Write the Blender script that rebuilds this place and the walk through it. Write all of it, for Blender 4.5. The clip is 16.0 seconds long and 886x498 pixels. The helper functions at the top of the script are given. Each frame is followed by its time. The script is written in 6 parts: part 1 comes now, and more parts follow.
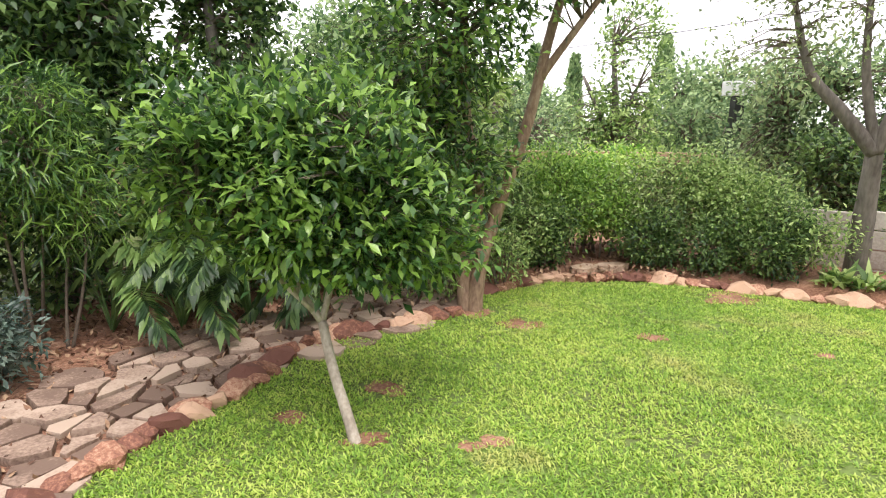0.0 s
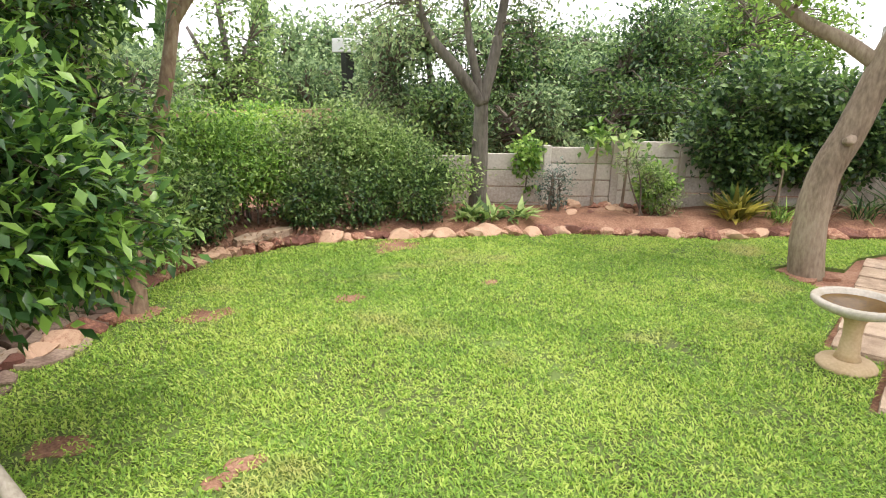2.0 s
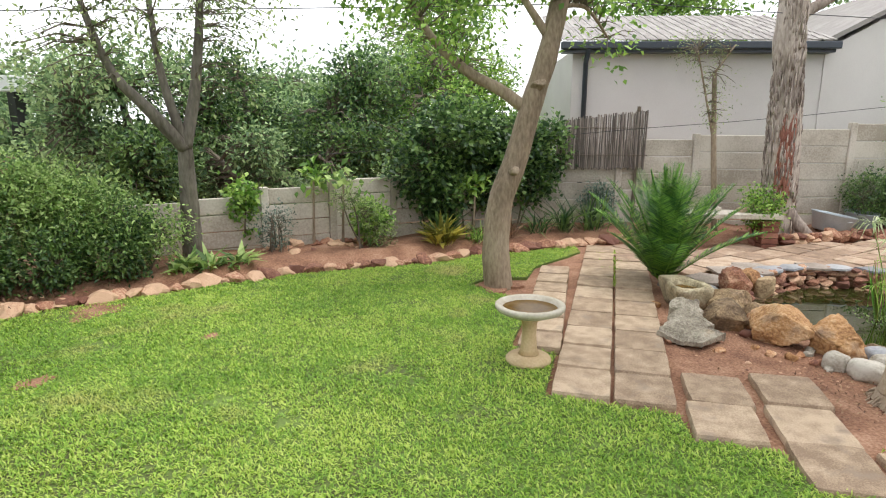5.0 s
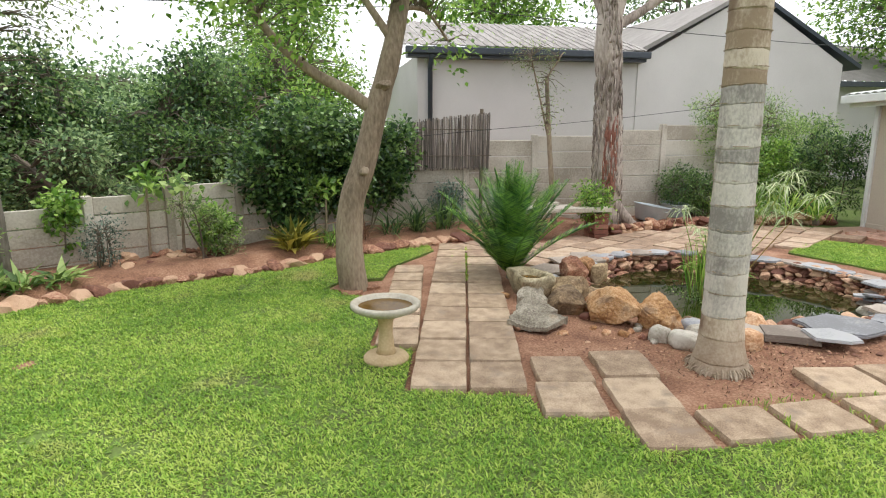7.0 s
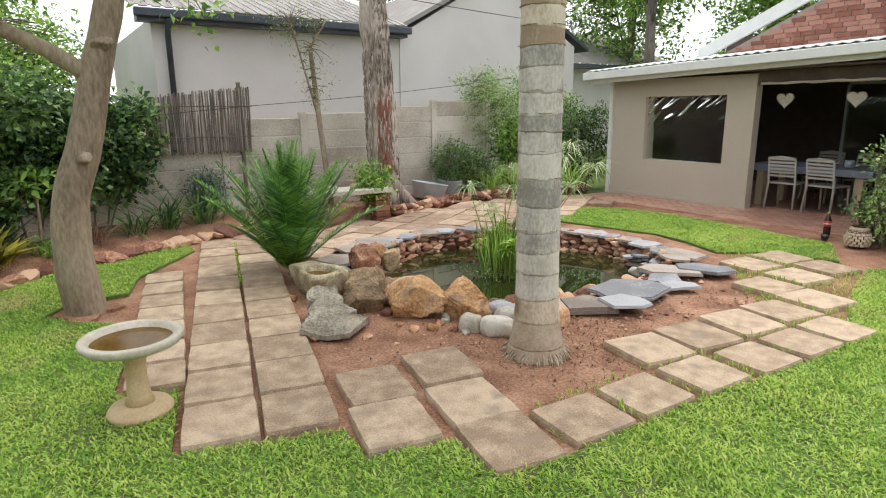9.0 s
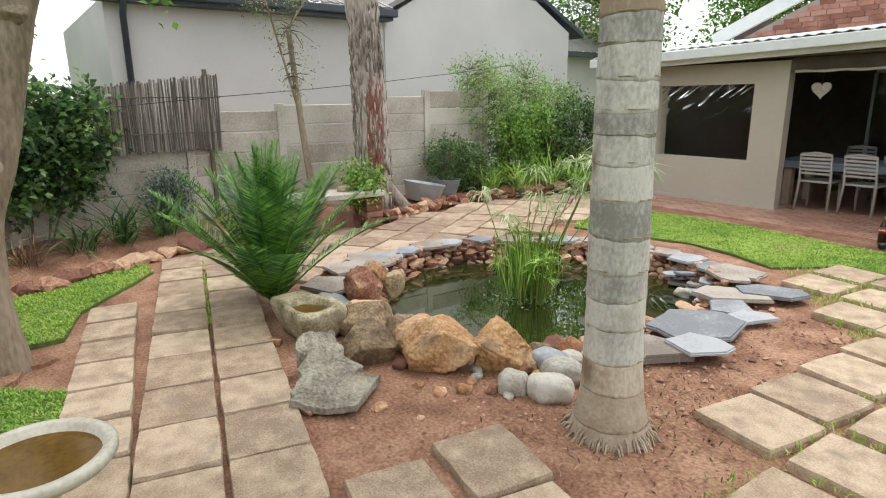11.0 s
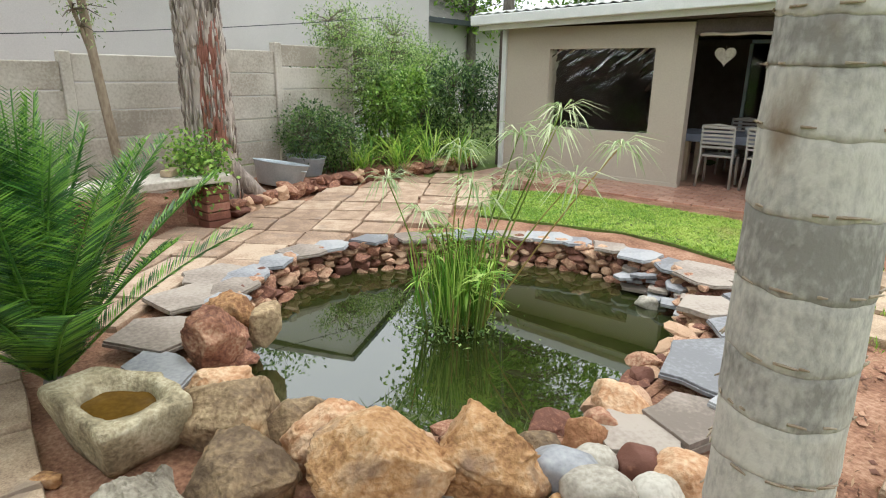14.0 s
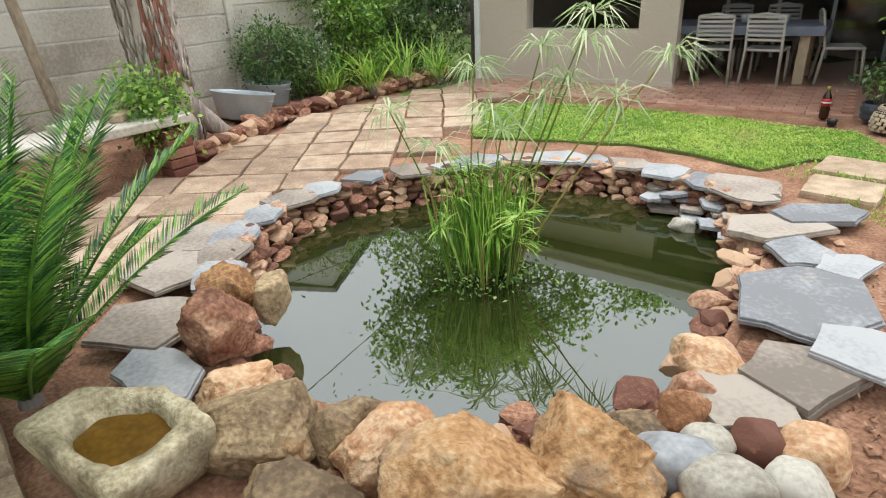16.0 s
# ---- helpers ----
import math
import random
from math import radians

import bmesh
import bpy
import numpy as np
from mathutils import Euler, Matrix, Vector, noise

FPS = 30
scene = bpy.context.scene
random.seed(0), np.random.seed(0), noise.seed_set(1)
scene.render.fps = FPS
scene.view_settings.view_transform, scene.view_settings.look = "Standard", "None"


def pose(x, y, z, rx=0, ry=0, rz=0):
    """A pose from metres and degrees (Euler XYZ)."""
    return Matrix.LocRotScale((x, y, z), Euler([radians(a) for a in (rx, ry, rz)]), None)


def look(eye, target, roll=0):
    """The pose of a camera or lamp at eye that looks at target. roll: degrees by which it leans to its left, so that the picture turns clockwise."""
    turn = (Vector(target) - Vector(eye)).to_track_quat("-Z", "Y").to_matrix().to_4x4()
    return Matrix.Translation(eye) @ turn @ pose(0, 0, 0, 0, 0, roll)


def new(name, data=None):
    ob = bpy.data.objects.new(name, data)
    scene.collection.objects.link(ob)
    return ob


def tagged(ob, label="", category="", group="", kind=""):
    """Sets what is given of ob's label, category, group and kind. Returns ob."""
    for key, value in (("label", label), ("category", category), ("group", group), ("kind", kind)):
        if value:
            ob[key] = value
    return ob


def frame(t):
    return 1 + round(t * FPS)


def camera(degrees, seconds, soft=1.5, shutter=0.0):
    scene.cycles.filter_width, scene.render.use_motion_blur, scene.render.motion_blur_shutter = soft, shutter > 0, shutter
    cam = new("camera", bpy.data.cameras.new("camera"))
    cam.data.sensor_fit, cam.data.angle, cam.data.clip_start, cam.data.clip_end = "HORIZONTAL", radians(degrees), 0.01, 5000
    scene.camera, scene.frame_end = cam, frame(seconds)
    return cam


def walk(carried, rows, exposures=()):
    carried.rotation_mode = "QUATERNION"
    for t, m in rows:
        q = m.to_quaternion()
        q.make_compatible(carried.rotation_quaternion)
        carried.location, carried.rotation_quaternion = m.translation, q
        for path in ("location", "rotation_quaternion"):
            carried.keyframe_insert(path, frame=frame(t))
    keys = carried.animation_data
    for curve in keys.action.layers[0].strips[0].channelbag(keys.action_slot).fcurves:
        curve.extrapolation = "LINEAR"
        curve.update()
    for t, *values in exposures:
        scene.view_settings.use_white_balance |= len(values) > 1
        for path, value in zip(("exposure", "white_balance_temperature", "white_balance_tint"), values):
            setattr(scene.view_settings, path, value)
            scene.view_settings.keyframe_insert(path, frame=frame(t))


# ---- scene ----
cam = camera(72.9, 16.0, 1.1)
PATH = [
    (0, (0.431, -0.188, 1.651), (0.685, 1.749, 1.225), 1.2),
    (0.5, (0.273, -0.003, 1.621), (0.771, 1.874, 1.144), 1.0),
    (1, (0.179, 0.124, 1.626), (0.997, 1.868, 1.084), 0.1),
    (1.5, (0.142, 0.31, 1.595), (1.226, 1.904, 1.059), 0.8),
    (1.8, (0.092, 0.377, 1.597), (1.348, 1.843, 1.074), 1.1),
    (2, (0.123, 0.4, 1.604), (1.472, 1.779, 1.075), 1.0),
    (2.5, (0.048, 0.405, 1.611), (1.572, 1.597, 1.104), 0.9),
    (3, (0.038, 0.374, 1.631), (1.655, 1.458, 1.171), 0.6),
    (3.5, (0.063, 0.329, 1.636), (1.743, 1.332, 1.221), 0.0),
    (4, (0.106, 0.276, 1.641), (1.848, 1.171, 1.236), -0.4),
    (4.5, (0.131, 0.256, 1.642), (1.933, 1.027, 1.243), -0.2),
    (4.7, (0.157, 0.225, 1.674), (1.97, 0.966, 1.27), 0.0),
    (6.8, (0.155, 0.19, 1.624), (2.101, 0.443, 1.237), -0.1),
    (7, (0.18, 0.184, 1.628), (2.127, 0.412, 1.236), -0.0),
    (7.5, (0.307, 0.182, 1.595), (2.262, 0.285, 1.184), 0.9),
    (8, (0.474, 0.253, 1.548), (2.424, 0.092, 1.13), 1.4),
    (8.5, (0.687, 0.304, 1.55), (2.598, -0.11, 1.133), 0.1),
    (8.7, (0.79, 0.287, 1.544), (2.684, -0.193, 1.115), -0.5),
    (10.8, (1.96, 0.308, 1.555), (3.809, -0.277, 1.064), -0.6),
    (11, (2.068, 0.304, 1.568), (3.915, -0.29, 1.083), -0.6),
    (11.5, (2.347, 0.266, 1.499), (4.121, -0.523, 1.019), 0.3),
    (12, (2.609, 0.293, 1.436), (4.25, -0.737, 0.942), 3.5),
    (12.5, (2.848, 0.224, 1.404), (4.526, -0.747, 0.911), 5.7),
    (13, (3.178, 0.119, 1.422), (4.917, -0.737, 0.928), 6.0),
    (13.5, (3.466, 0.072, 1.4), (5.146, -0.882, 0.882), 3.5),
    (14, (3.746, 0.064, 1.39), (5.351, -0.987, 0.826), 0.9),
    (14.5, (4.09, -0.005, 1.366), (5.69, -1.048, 0.772), 0.3),
    (15, (4.275, 0.041, 1.399), (5.834, -1.026, 0.743), -0.7),
    (15.5, (4.337, 0.099, 1.401), (5.841, -0.986, 0.652), -2.5),
    (16, (4.346, 0.039, 1.403), (5.8, -1.048, 0.563), -2.8),
]
walk(cam, [(t, look(eye, target, roll)) for t, eye, target, roll in PATH],
     exposures=[(0.0, 0.58, 6550, 19), (1.0, 0.62, 6550, 19), (2.5, 0.45, 6500, 15), (4.5, 0.26, 6400, 11), (7.0, 0.15, 6400, 10), (8.5, 0.1, 6400, 10), (11.0, 0.17, 6250, 8), (12.5, 0.24, 6250, 7), (16.0, 0.28, 6250, 6)])

# ---- sky, sun ----
world = bpy.data.worlds.new("world")
scene.world = world
world.use_nodes = True
wn, wl = world.node_tree.nodes, world.node_tree.links
sky = wn.new("ShaderNodeTexSky")
sky.sky_type = "NISHITA"
sky.sun_disc = False
sky.sun_elevation, sky.sun_rotation = radians(72), radians(200)
sky.air_density, sky.dust_density, sky.ozone_density = 1.0, 1.5, 1.0
hsv = wn.new("ShaderNodeHueSaturation")
hsv.inputs["Saturation"].default_value = 0.22
wl.new(sky.outputs[0], hsv.inputs["Color"])
cloud = wn.new("ShaderNodeMix")    # bright overcast layer over the blue
cloud.data_type = "RGBA"
cloud.inputs[0].default_value = 0.85
cloud.inputs[7].default_value = (10.5, 10.6, 10.8, 1)
wl.new(hsv.outputs[0], cloud.inputs[6])
wl.new(cloud.outputs[2], wn["Background"].inputs[0])
wn["Background"].inputs[1].default_value = 0.15
sun = new("sun", bpy.data.lights.new("sun", "SUN"))
sun.data.energy, sun.data.angle, sun.data.color = 2.3, radians(35), (1, 0.96, 0.9)
sun.matrix_world = look((0, 0, 30), (0 + 30 * math.cos(radians(72)) * math.sin(radians(200)), 30 * math.cos(radians(72)) * -math.cos(radians(200)), 30 - 30 * math.sin(radians(72))))


# ---- materials ----
def mat(name, *colours, rough=0.8, scale=6.0, fine=60.0, bump=0.3, island=0.0, leaf=0.0, metal=0.0, stain=None, spec=0.5, stretch=(1, 1, 1), obj_random=0.0, bump_dist=0.01, in_place=False):
    """A surface whose colours vary with noise at two scales, and from piece to piece."""
    m = bpy.data.materials.new(name)
    m.use_nodes = True
    n, l = m.node_tree.nodes, m.node_tree.links
    b = n["Principled BSDF"]
    tc = n.new("ShaderNodeTexCoord")
    mp = n.new("ShaderNodeMapping")
    mp.inputs["Scale"].default_value = stretch
    geo = n.new("ShaderNodeNewGeometry")
    l.new(geo.outputs["Position"] if in_place or not obj_random else tc.outputs["Object"], mp.inputs[0])
    big, small = n.new("ShaderNodeTexNoise"), n.new("ShaderNodeTexNoise")
    big.inputs["Scale"].default_value, small.inputs["Scale"].default_value = scale, fine
    big.inputs["Detail"].default_value, small.inputs["Detail"].default_value = 8, 5
    l.new(mp.outputs[0], big.inputs[0]), l.new(mp.outputs[0], small.inputs[0])
    mix = n.new("ShaderNodeMath")
    mix.operation = "MULTIPLY_ADD"
    mix.inputs[1].default_value = 0.45
    l.new(small.outputs[0], mix.inputs[0])
    half = n.new("ShaderNodeMath")
    half.operation = "MULTIPLY"
    half.inputs[1].default_value = 0.55
    l.new(big.outputs[0], half.inputs[0]), l.new(half.outputs[0], mix.inputs[2])
    last = mix.outputs[0]
    if island or obj_random:
        src = geo.outputs["Random Per Island"]
        if obj_random:
            src = n.new("ShaderNodeObjectInfo").outputs["Random"]
        add = n.new("ShaderNodeMath")
        add.operation = "MULTIPLY_ADD"
        l.new(src, add.inputs[0])
        add.inputs[1].default_value = island or obj_random
        off = n.new("ShaderNodeMath")
        off.operation = "SUBTRACT"
        off.inputs[1].default_value = (island or obj_random) / 2
        l.new(last, off.inputs[0]), l.new(off.outputs[0], add.inputs[2])
        last = add.outputs[0]
    ramp = n.new("ShaderNodeValToRGB")
    e = ramp.color_ramp.elements
    while len(e) < len(colours):
        e.new(0.5)
    for k, c in enumerate(colours):
        e[k].position = 0.36 + 0.28 * k / max(1, len(colours) - 1)
        e[k].color = (*c, 1)
    l.new(last, ramp.inputs[0])
    col = ramp.outputs[0]
    if stain:
        big2 = n.new("ShaderNodeTexNoise")
        big2.inputs["Scale"].default_value, big2.inputs["Detail"].default_value = stain[1], 6
        l.new(mp.outputs[0], big2.inputs[0])
        r2 = n.new("ShaderNodeValToRGB")
        r2.color_ramp.elements[0].position, r2.color_ramp.elements[1].position = stain[2], stain[2] + 0.14
        l.new(big2.outputs[0], r2.inputs[0])
        mx = n.new("ShaderNodeMix")
        mx.data_type = "RGBA"
        l.new(r2.outputs[0], mx.inputs[0]), l.new(col, mx.inputs[6])
        mx.inputs[7].default_value = (*stain[0], 1)
        col = mx.outputs[2]
    l.new(col, b.inputs["Base Color"])
    b.inputs["Roughness"].default_value, b.inputs["Metallic"].default_value = rough, metal
    b.inputs["Specular IOR Level"].default_value = spec
    if bump:
        bp = n.new("ShaderNodeBump")
        bp.inputs["Strength"].default_value, bp.inputs["Distance"].default_value = bump, bump_dist
        l.new(mix.outputs[0], bp.inputs["Height"]), l.new(bp.outputs[0], b.inputs["Normal"])
    if leaf:
        tr, ms = n.new("ShaderNodeBsdfTranslucent"), n.new("ShaderNodeMixShader")
        l.new(col, tr.inputs[0])
        ms.inputs[0].default_value = leaf
        l.new(b.outputs[0], ms.inputs[1]), l.new(tr.outputs[0], ms.inputs[2])
        l.new(ms.outputs[0], n["Material Output"].inputs[0])
    return m


SOIL = mat("red_soil", (0.13, 0.058, 0.034), (0.27, 0.135, 0.08), (0.42, 0.25, 0.165), scale=3, fine=55, bump=0.9, rough=0.95, bump_dist=0.025)
EARTH = mat("lawn_earth", (0.08, 0.085, 0.03), (0.11, 0.16, 0.035), (0.15, 0.23, 0.045), scale=1.2, fine=30, bump=0.6, rough=0.95, stain=((0.20, 0.10, 0.06), 0.9, 0.66))
GRASS = mat("grass_blade", (0.18, 0.34, 0.045), (0.33, 0.51, 0.065), (0.52, 0.63, 0.14), scale=0.8, fine=7, bump=0, rough=0.6, island=0.30, leaf=0.35, stain=((0.54, 0.51, 0.18), 1.3, 0.59))
FLAG = mat("sandstone_flag", (0.16, 0.105, 0.075), (0.29, 0.205, 0.15), (0.42, 0.32, 0.24), scale=6, fine=60, obj_random=0.45, in_place=True, bump=0.5)
PAVER = mat("concrete_paver", (0.26, 0.18, 0.12), (0.41, 0.30, 0.205), (0.55, 0.42, 0.30), scale=9, fine=110, obj_random=0.18, in_place=True, bump=1.0, bump_dist=0.012, stain=((0.29, 0.22, 0.165), 6, 0.58))
REDROCK = mat("red_sandstone", (0.15, 0.06, 0.04), (0.33, 0.15, 0.09), (0.54, 0.35, 0.23), scale=9, fine=60, obj_random=0.55, bump=0.7)
REDROCKS = mat("red_rubble", (0.16, 0.07, 0.045), (0.31, 0.15, 0.09), (0.47, 0.28, 0.18), scale=5, fine=40, island=0.45, bump=0.6)
BOULDER = mat("ochre_boulder", (0.21, 0.095, 0.04), (0.45, 0.245, 0.105), (0.62, 0.42, 0.25), scale=5, fine=45, obj_random=0.15, bump=1.0, bump_dist=0.03, stain=((0.24, 0.145, 0.09), 6, 0.56))
BROWNROCK = mat("brown_boulder", (0.13, 0.085, 0.05), (0.27, 0.185, 0.105), (0.46, 0.34, 0.20), scale=6, fine=45, obj_random=0.2, bump=1.0, bump_dist=0.025, stain=((0.42, 0.24, 0.11), 4, 0.57))
ORANGE = mat("orange_boulder", (0.29, 0.13, 0.06), (0.50, 0.27, 0.14), (0.66, 0.46, 0.30), scale=6, fine=45, obj_random=0.2, bump=1.0, bump_dist=0.025, stain=((0.60, 0.50, 0.38), 4, 0.58))
PALE = mat("pale_boulder", (0.27, 0.24, 0.20), (0.42, 0.38, 0.32), (0.56, 0.52, 0.46), scale=9, fine=60, obj_random=0.3, bump=0.4)
SLATE = mat("grey_slate", (0.19, 0.19, 0.205), (0.295, 0.30, 0.325), (0.40, 0.40, 0.415), scale=4, fine=40, obj_random=0.35, bump=0.35, rough=0.5, stain=((0.46, 0.40, 0.34), 2.5, 0.63))
LIME = mat("weathered_stone", (0.17, 0.14, 0.085), (0.36, 0.30, 0.19), (0.56, 0.49, 0.345), scale=7, fine=55, bump=1.0, bump_dist=0.025, stain=((0.15, 0.12, 0.07), 5, 0.57))
GREYSTONE = mat("grey_rough_stone", (0.15, 0.125, 0.095), (0.285, 0.25, 0.195), (0.43, 0.385, 0.31), scale=6, fine=50, bump=1.0, bump_dist=0.03, stain=((0.40, 0.30, 0.19), 4, 0.6))
CONC = mat("concrete_wall", (0.37, 0.325, 0.27), (0.51, 0.465, 0.40), (0.62, 0.575, 0.51), scale=2.2, fine=40, bump=0.4, obj_random=0.2, in_place=True, stain=((0.36, 0.31, 0.26), 1.7, 0.60))
WHITE = mat("white_plaster", (0.55, 0.525, 0.51), (0.65, 0.62, 0.605), scale=0.8, fine=60, bump=0.15)
BEIGE = mat("beige_plaster", (0.46, 0.40, 0.33), (0.54, 0.48, 0.40), scale=0.8, fine=60, bump=0.15)
BARK = mat("smooth_bark", (0.15, 0.11, 0.075), (0.27, 0.205, 0.145), (0.37, 0.30, 0.22), scale=4, fine=40, stretch=(1, 1, 0.35), bump=0.9, bump_dist=0.02)
BROWNBARK = mat("brown_bark", (0.13, 0.08, 0.05), (0.24, 0.16, 0.10), (0.33, 0.25, 0.165), scale=5, fine=40, stretch=(1, 1, 0.35), bump=0.9, bump_dist=0.02)
DARKBARK = mat("dark_bark", (0.09, 0.075, 0.06), (0.16, 0.14, 0.12), (0.24, 0.21, 0.18), scale=5, fine=30, stretch=(1, 1, 0.3), bump=0.9, bump_dist=0.03)
SHAGBARK = mat("shaggy_bark", (0.18, 0.14, 0.12), (0.33, 0.275, 0.24), (0.50, 0.43, 0.38), scale=6, fine=34, stretch=(1, 1, 0.3), bump=1.0, bump_dist=0.03, island=0.35)
REDBARK = mat("red_inner_bark", (0.22, 0.085, 0.06), (0.36, 0.17, 0.125), scale=6, fine=30, stretch=(1, 1, 0.2), bump=0.8, island=0.3)
PALMBARK = mat("palm_bark", (0.25, 0.23, 0.21), (0.42, 0.39, 0.355), (0.58, 0.54, 0.485), scale=7, fine=60, obj_random=0.2, stretch=(1, 1, 0.6), bump=0.7, bump_dist=0.015, stain=((0.24, 0.18, 0.13), 4.5, 0.6))
PALMTAN = mat("palm_tan_bark", (0.30, 0.22, 0.15), (0.46, 0.37, 0.28), (0.60, 0.52, 0.42), scale=7, fine=60, obj_random=0.3, stretch=(1, 1, 0.6), bump=0.8, stain=((0.22, 0.15, 0.10), 4, 0.58))
PALMSCAR = mat("palm_scar", (0.30, 0.22, 0.15), (0.46, 0.38, 0.29), scale=8, fine=60, bump=0.6)


def leafmat(name, dark, mid, light, rough=0.45):
    return mat(name, dark, mid, light, rough=rough, scale=1.3, fine=9, bump=0, island=0.5, leaf=0.4)


GLOSSY = leafmat("glossy_leaf", (0.035, 0.09, 0.027), (0.085, 0.19, 0.045), (0.25, 0.42, 0.08), 0.28)
OLIVE = leafmat("olive_leaf", (0.13, 0.18, 0.075), (0.26, 0.35, 0.13), (0.44, 0.53, 0.24), 0.6)
DEEP = leafmat("deep_leaf", (0.035, 0.08, 0.03), (0.085, 0.17, 0.05), (0.20, 0.32, 0.09))
FRESH = leafmat("fresh_leaf", (0.10, 0.21, 0.035), (0.20, 0.38, 0.06), (0.38, 0.56, 0.12))
HEDGE = leafmat("hedge_leaf", (0.11, 0.20, 0.06), (0.25, 0.40, 0.10), (0.46, 0.60, 0.22), 0.6)
FARLEAF = leafmat("far_leaf", (0.10, 0.18, 0.08), (0.23, 0.35, 0.15), (0.41, 0.54, 0.26), 0.65)
CYCAD = leafmat("cycad_leaf", (0.035, 0.11, 0.03), (0.09, 0.24, 0.045), (0.24, 0.46, 0.07), 0.35)
REED = leafmat("reed_leaf", (0.12, 0.29, 0.035), (0.27, 0.49, 0.06), (0.50, 0.67, 0.15))
YELLOW = leafmat("yellow_leaf", (0.16, 0.16, 0.03), (0.38, 0.36, 0.06), (0.62, 0.55, 0.12))
BLUEGREEN = leafmat("blue_green_leaf", (0.06, 0.10, 0.08), (0.12, 0.19, 0.15), (0.22, 0.30, 0.24))
DRYLEAF = mat("dry_leaf", (0.10, 0.05, 0.03), (0.22, 0.12, 0.07), (0.38, 0.25, 0.15), island=0.5, bump=0, rough=0.9)
TWIG = mat("twig", (0.10, 0.08, 0.06), (0.20, 0.16, 0.12), bump=0, rough=0.9)
CREAM = mat("cream_cast_stone", (0.50, 0.36, 0.20), (0.66, 0.51, 0.32), scale=7, fine=60, bump=0.3, stain=((0.38, 0.28, 0.16), 6, 0.62))
RIMSTONE = mat("pale_cast_rim", (0.38, 0.34, 0.27), (0.56, 0.52, 0.44), scale=8, fine=60, bump=0.3, stain=((0.40, 0.33, 0.23), 6, 0.6))
PALEBARK = mat("pale_bark", (0.26, 0.22, 0.17), (0.40, 0.35, 0.28), (0.52, 0.46, 0.38), scale=8, fine=60, stretch=(1, 1, 0.4), bump=0.6)
GALV = mat("galvanised_steel", (0.34, 0.39, 0.43), (0.47, 0.52, 0.56), rough=0.4, metal=0.15, bump=0.05)
REEDS = mat("dry_reed", (0.13, 0.11, 0.10), (0.24, 0.20, 0.18), (0.36, 0.31, 0.28), scale=3, fine=30, obj_random=0.5, stretch=(1, 1, 0.2), bump=0.2)
ROOFTILE = mat("grey_roof_tile", (0.24, 0.22, 0.21), (0.34, 0.32, 0.30), scale=3, fine=30, island=0.3, bump=0.3)
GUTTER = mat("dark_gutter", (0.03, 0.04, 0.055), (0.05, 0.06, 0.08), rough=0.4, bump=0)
WHITEPAINT = mat("white_paint", (0.66, 0.68, 0.67), (0.76, 0.77, 0.76), rough=0.4, bump=0.03)
BRICKRED = mat("face_brick", (0.20, 0.075, 0.05), (0.30, 0.12, 0.085), (0.38, 0.18, 0.13), scale=6, fine=50, obj_random=0.5, bump=0.4)
MORTAR = mat("mortar", (0.30, 0.24, 0.21), (0.38, 0.31, 0.27), bump=0.3)
PATIO = mat("red_paving_brick", (0.40, 0.20, 0.14), (0.52, 0.29, 0.21), (0.60, 0.37, 0.28), scale=3, fine=40, obj_random=0.25, rough=0.3, bump=0.12)
PATIOBED = mat("paving_joint", (0.38, 0.22, 0.16), (0.48, 0.29, 0.22), bump=0.3, rough=0.4)
# the patio room's shade is put into this dark base colour
ROOMSHADE = mat("shaded_interior", (0.08, 0.06, 0.05), (0.13, 0.10, 0.085), rough=0.8, bump=0.1)
CHAIR = mat("taupe_plastic", (0.36, 0.34, 0.31), (0.42, 0.40, 0.37), rough=0.4, bump=0)
CLOTH = mat("grey_blue_cloth", (0.17, 0.19, 0.26), (0.24, 0.26, 0.33), bump=0.1)
WOODPALE = mat("pale_wood", (0.40, 0.31, 0.22), (0.55, 0.45, 0.33), stretch=(1, 1, 0.2), bump=0.2)
BLACK = mat("black_plastic", (0.015, 0.015, 0.015), (0.03, 0.03, 0.03), rough=0.4, bump=0)
COLA = mat("dark_cola", (0.03, 0.012, 0.008), (0.05, 0.02, 0.012), rough=0.1, bump=0)
REDPAINT = mat("red_plastic", (0.5, 0.03, 0.03), (0.55, 0.05, 0.04), rough=0.35, bump=0)


def glass(name, tint, rough=0.0):
    m = bpy.data.materials.new(name)
    m.use_nodes = True
    b = m.node_tree.nodes["Principled BSDF"]
    b.inputs["Base Color"].default_value = (*tint, 1)
    b.inputs["Transmission Weight"].default_value, b.inputs["Roughness"].default_value, b.inputs["IOR"].default_value = 1.0, rough, 1.45
    return m


PANE = glass("window_glass", (0.9, 0.93, 0.92))
WATER = mat("pond_water", (0.016, 0.022, 0.005), (0.028, 0.034, 0.008), rough=0.015, scale=1.2, fine=7, bump=0.012, bump_dist=0.02, spec=1.0)
BROWNWATER = mat("brown_water", (0.09, 0.048, 0.010), (0.15, 0.082, 0.016), rough=0.15, scale=9, fine=50, bump=0, spec=0.08)


WATER.node_tree.nodes["Principled BSDF"].inputs["IOR"].default_value = 1.9


# ---- mesh helpers ----
def part(name, bm, material, parent=None, label=""):
    me = bpy.data.meshes.new(name)
    bm.to_mesh(me)
    bm.free()
    me.materials.append(material)
    ob = new(name, me)
    ob.parent = parent
    if label:
        ob["label"] = label
    return ob


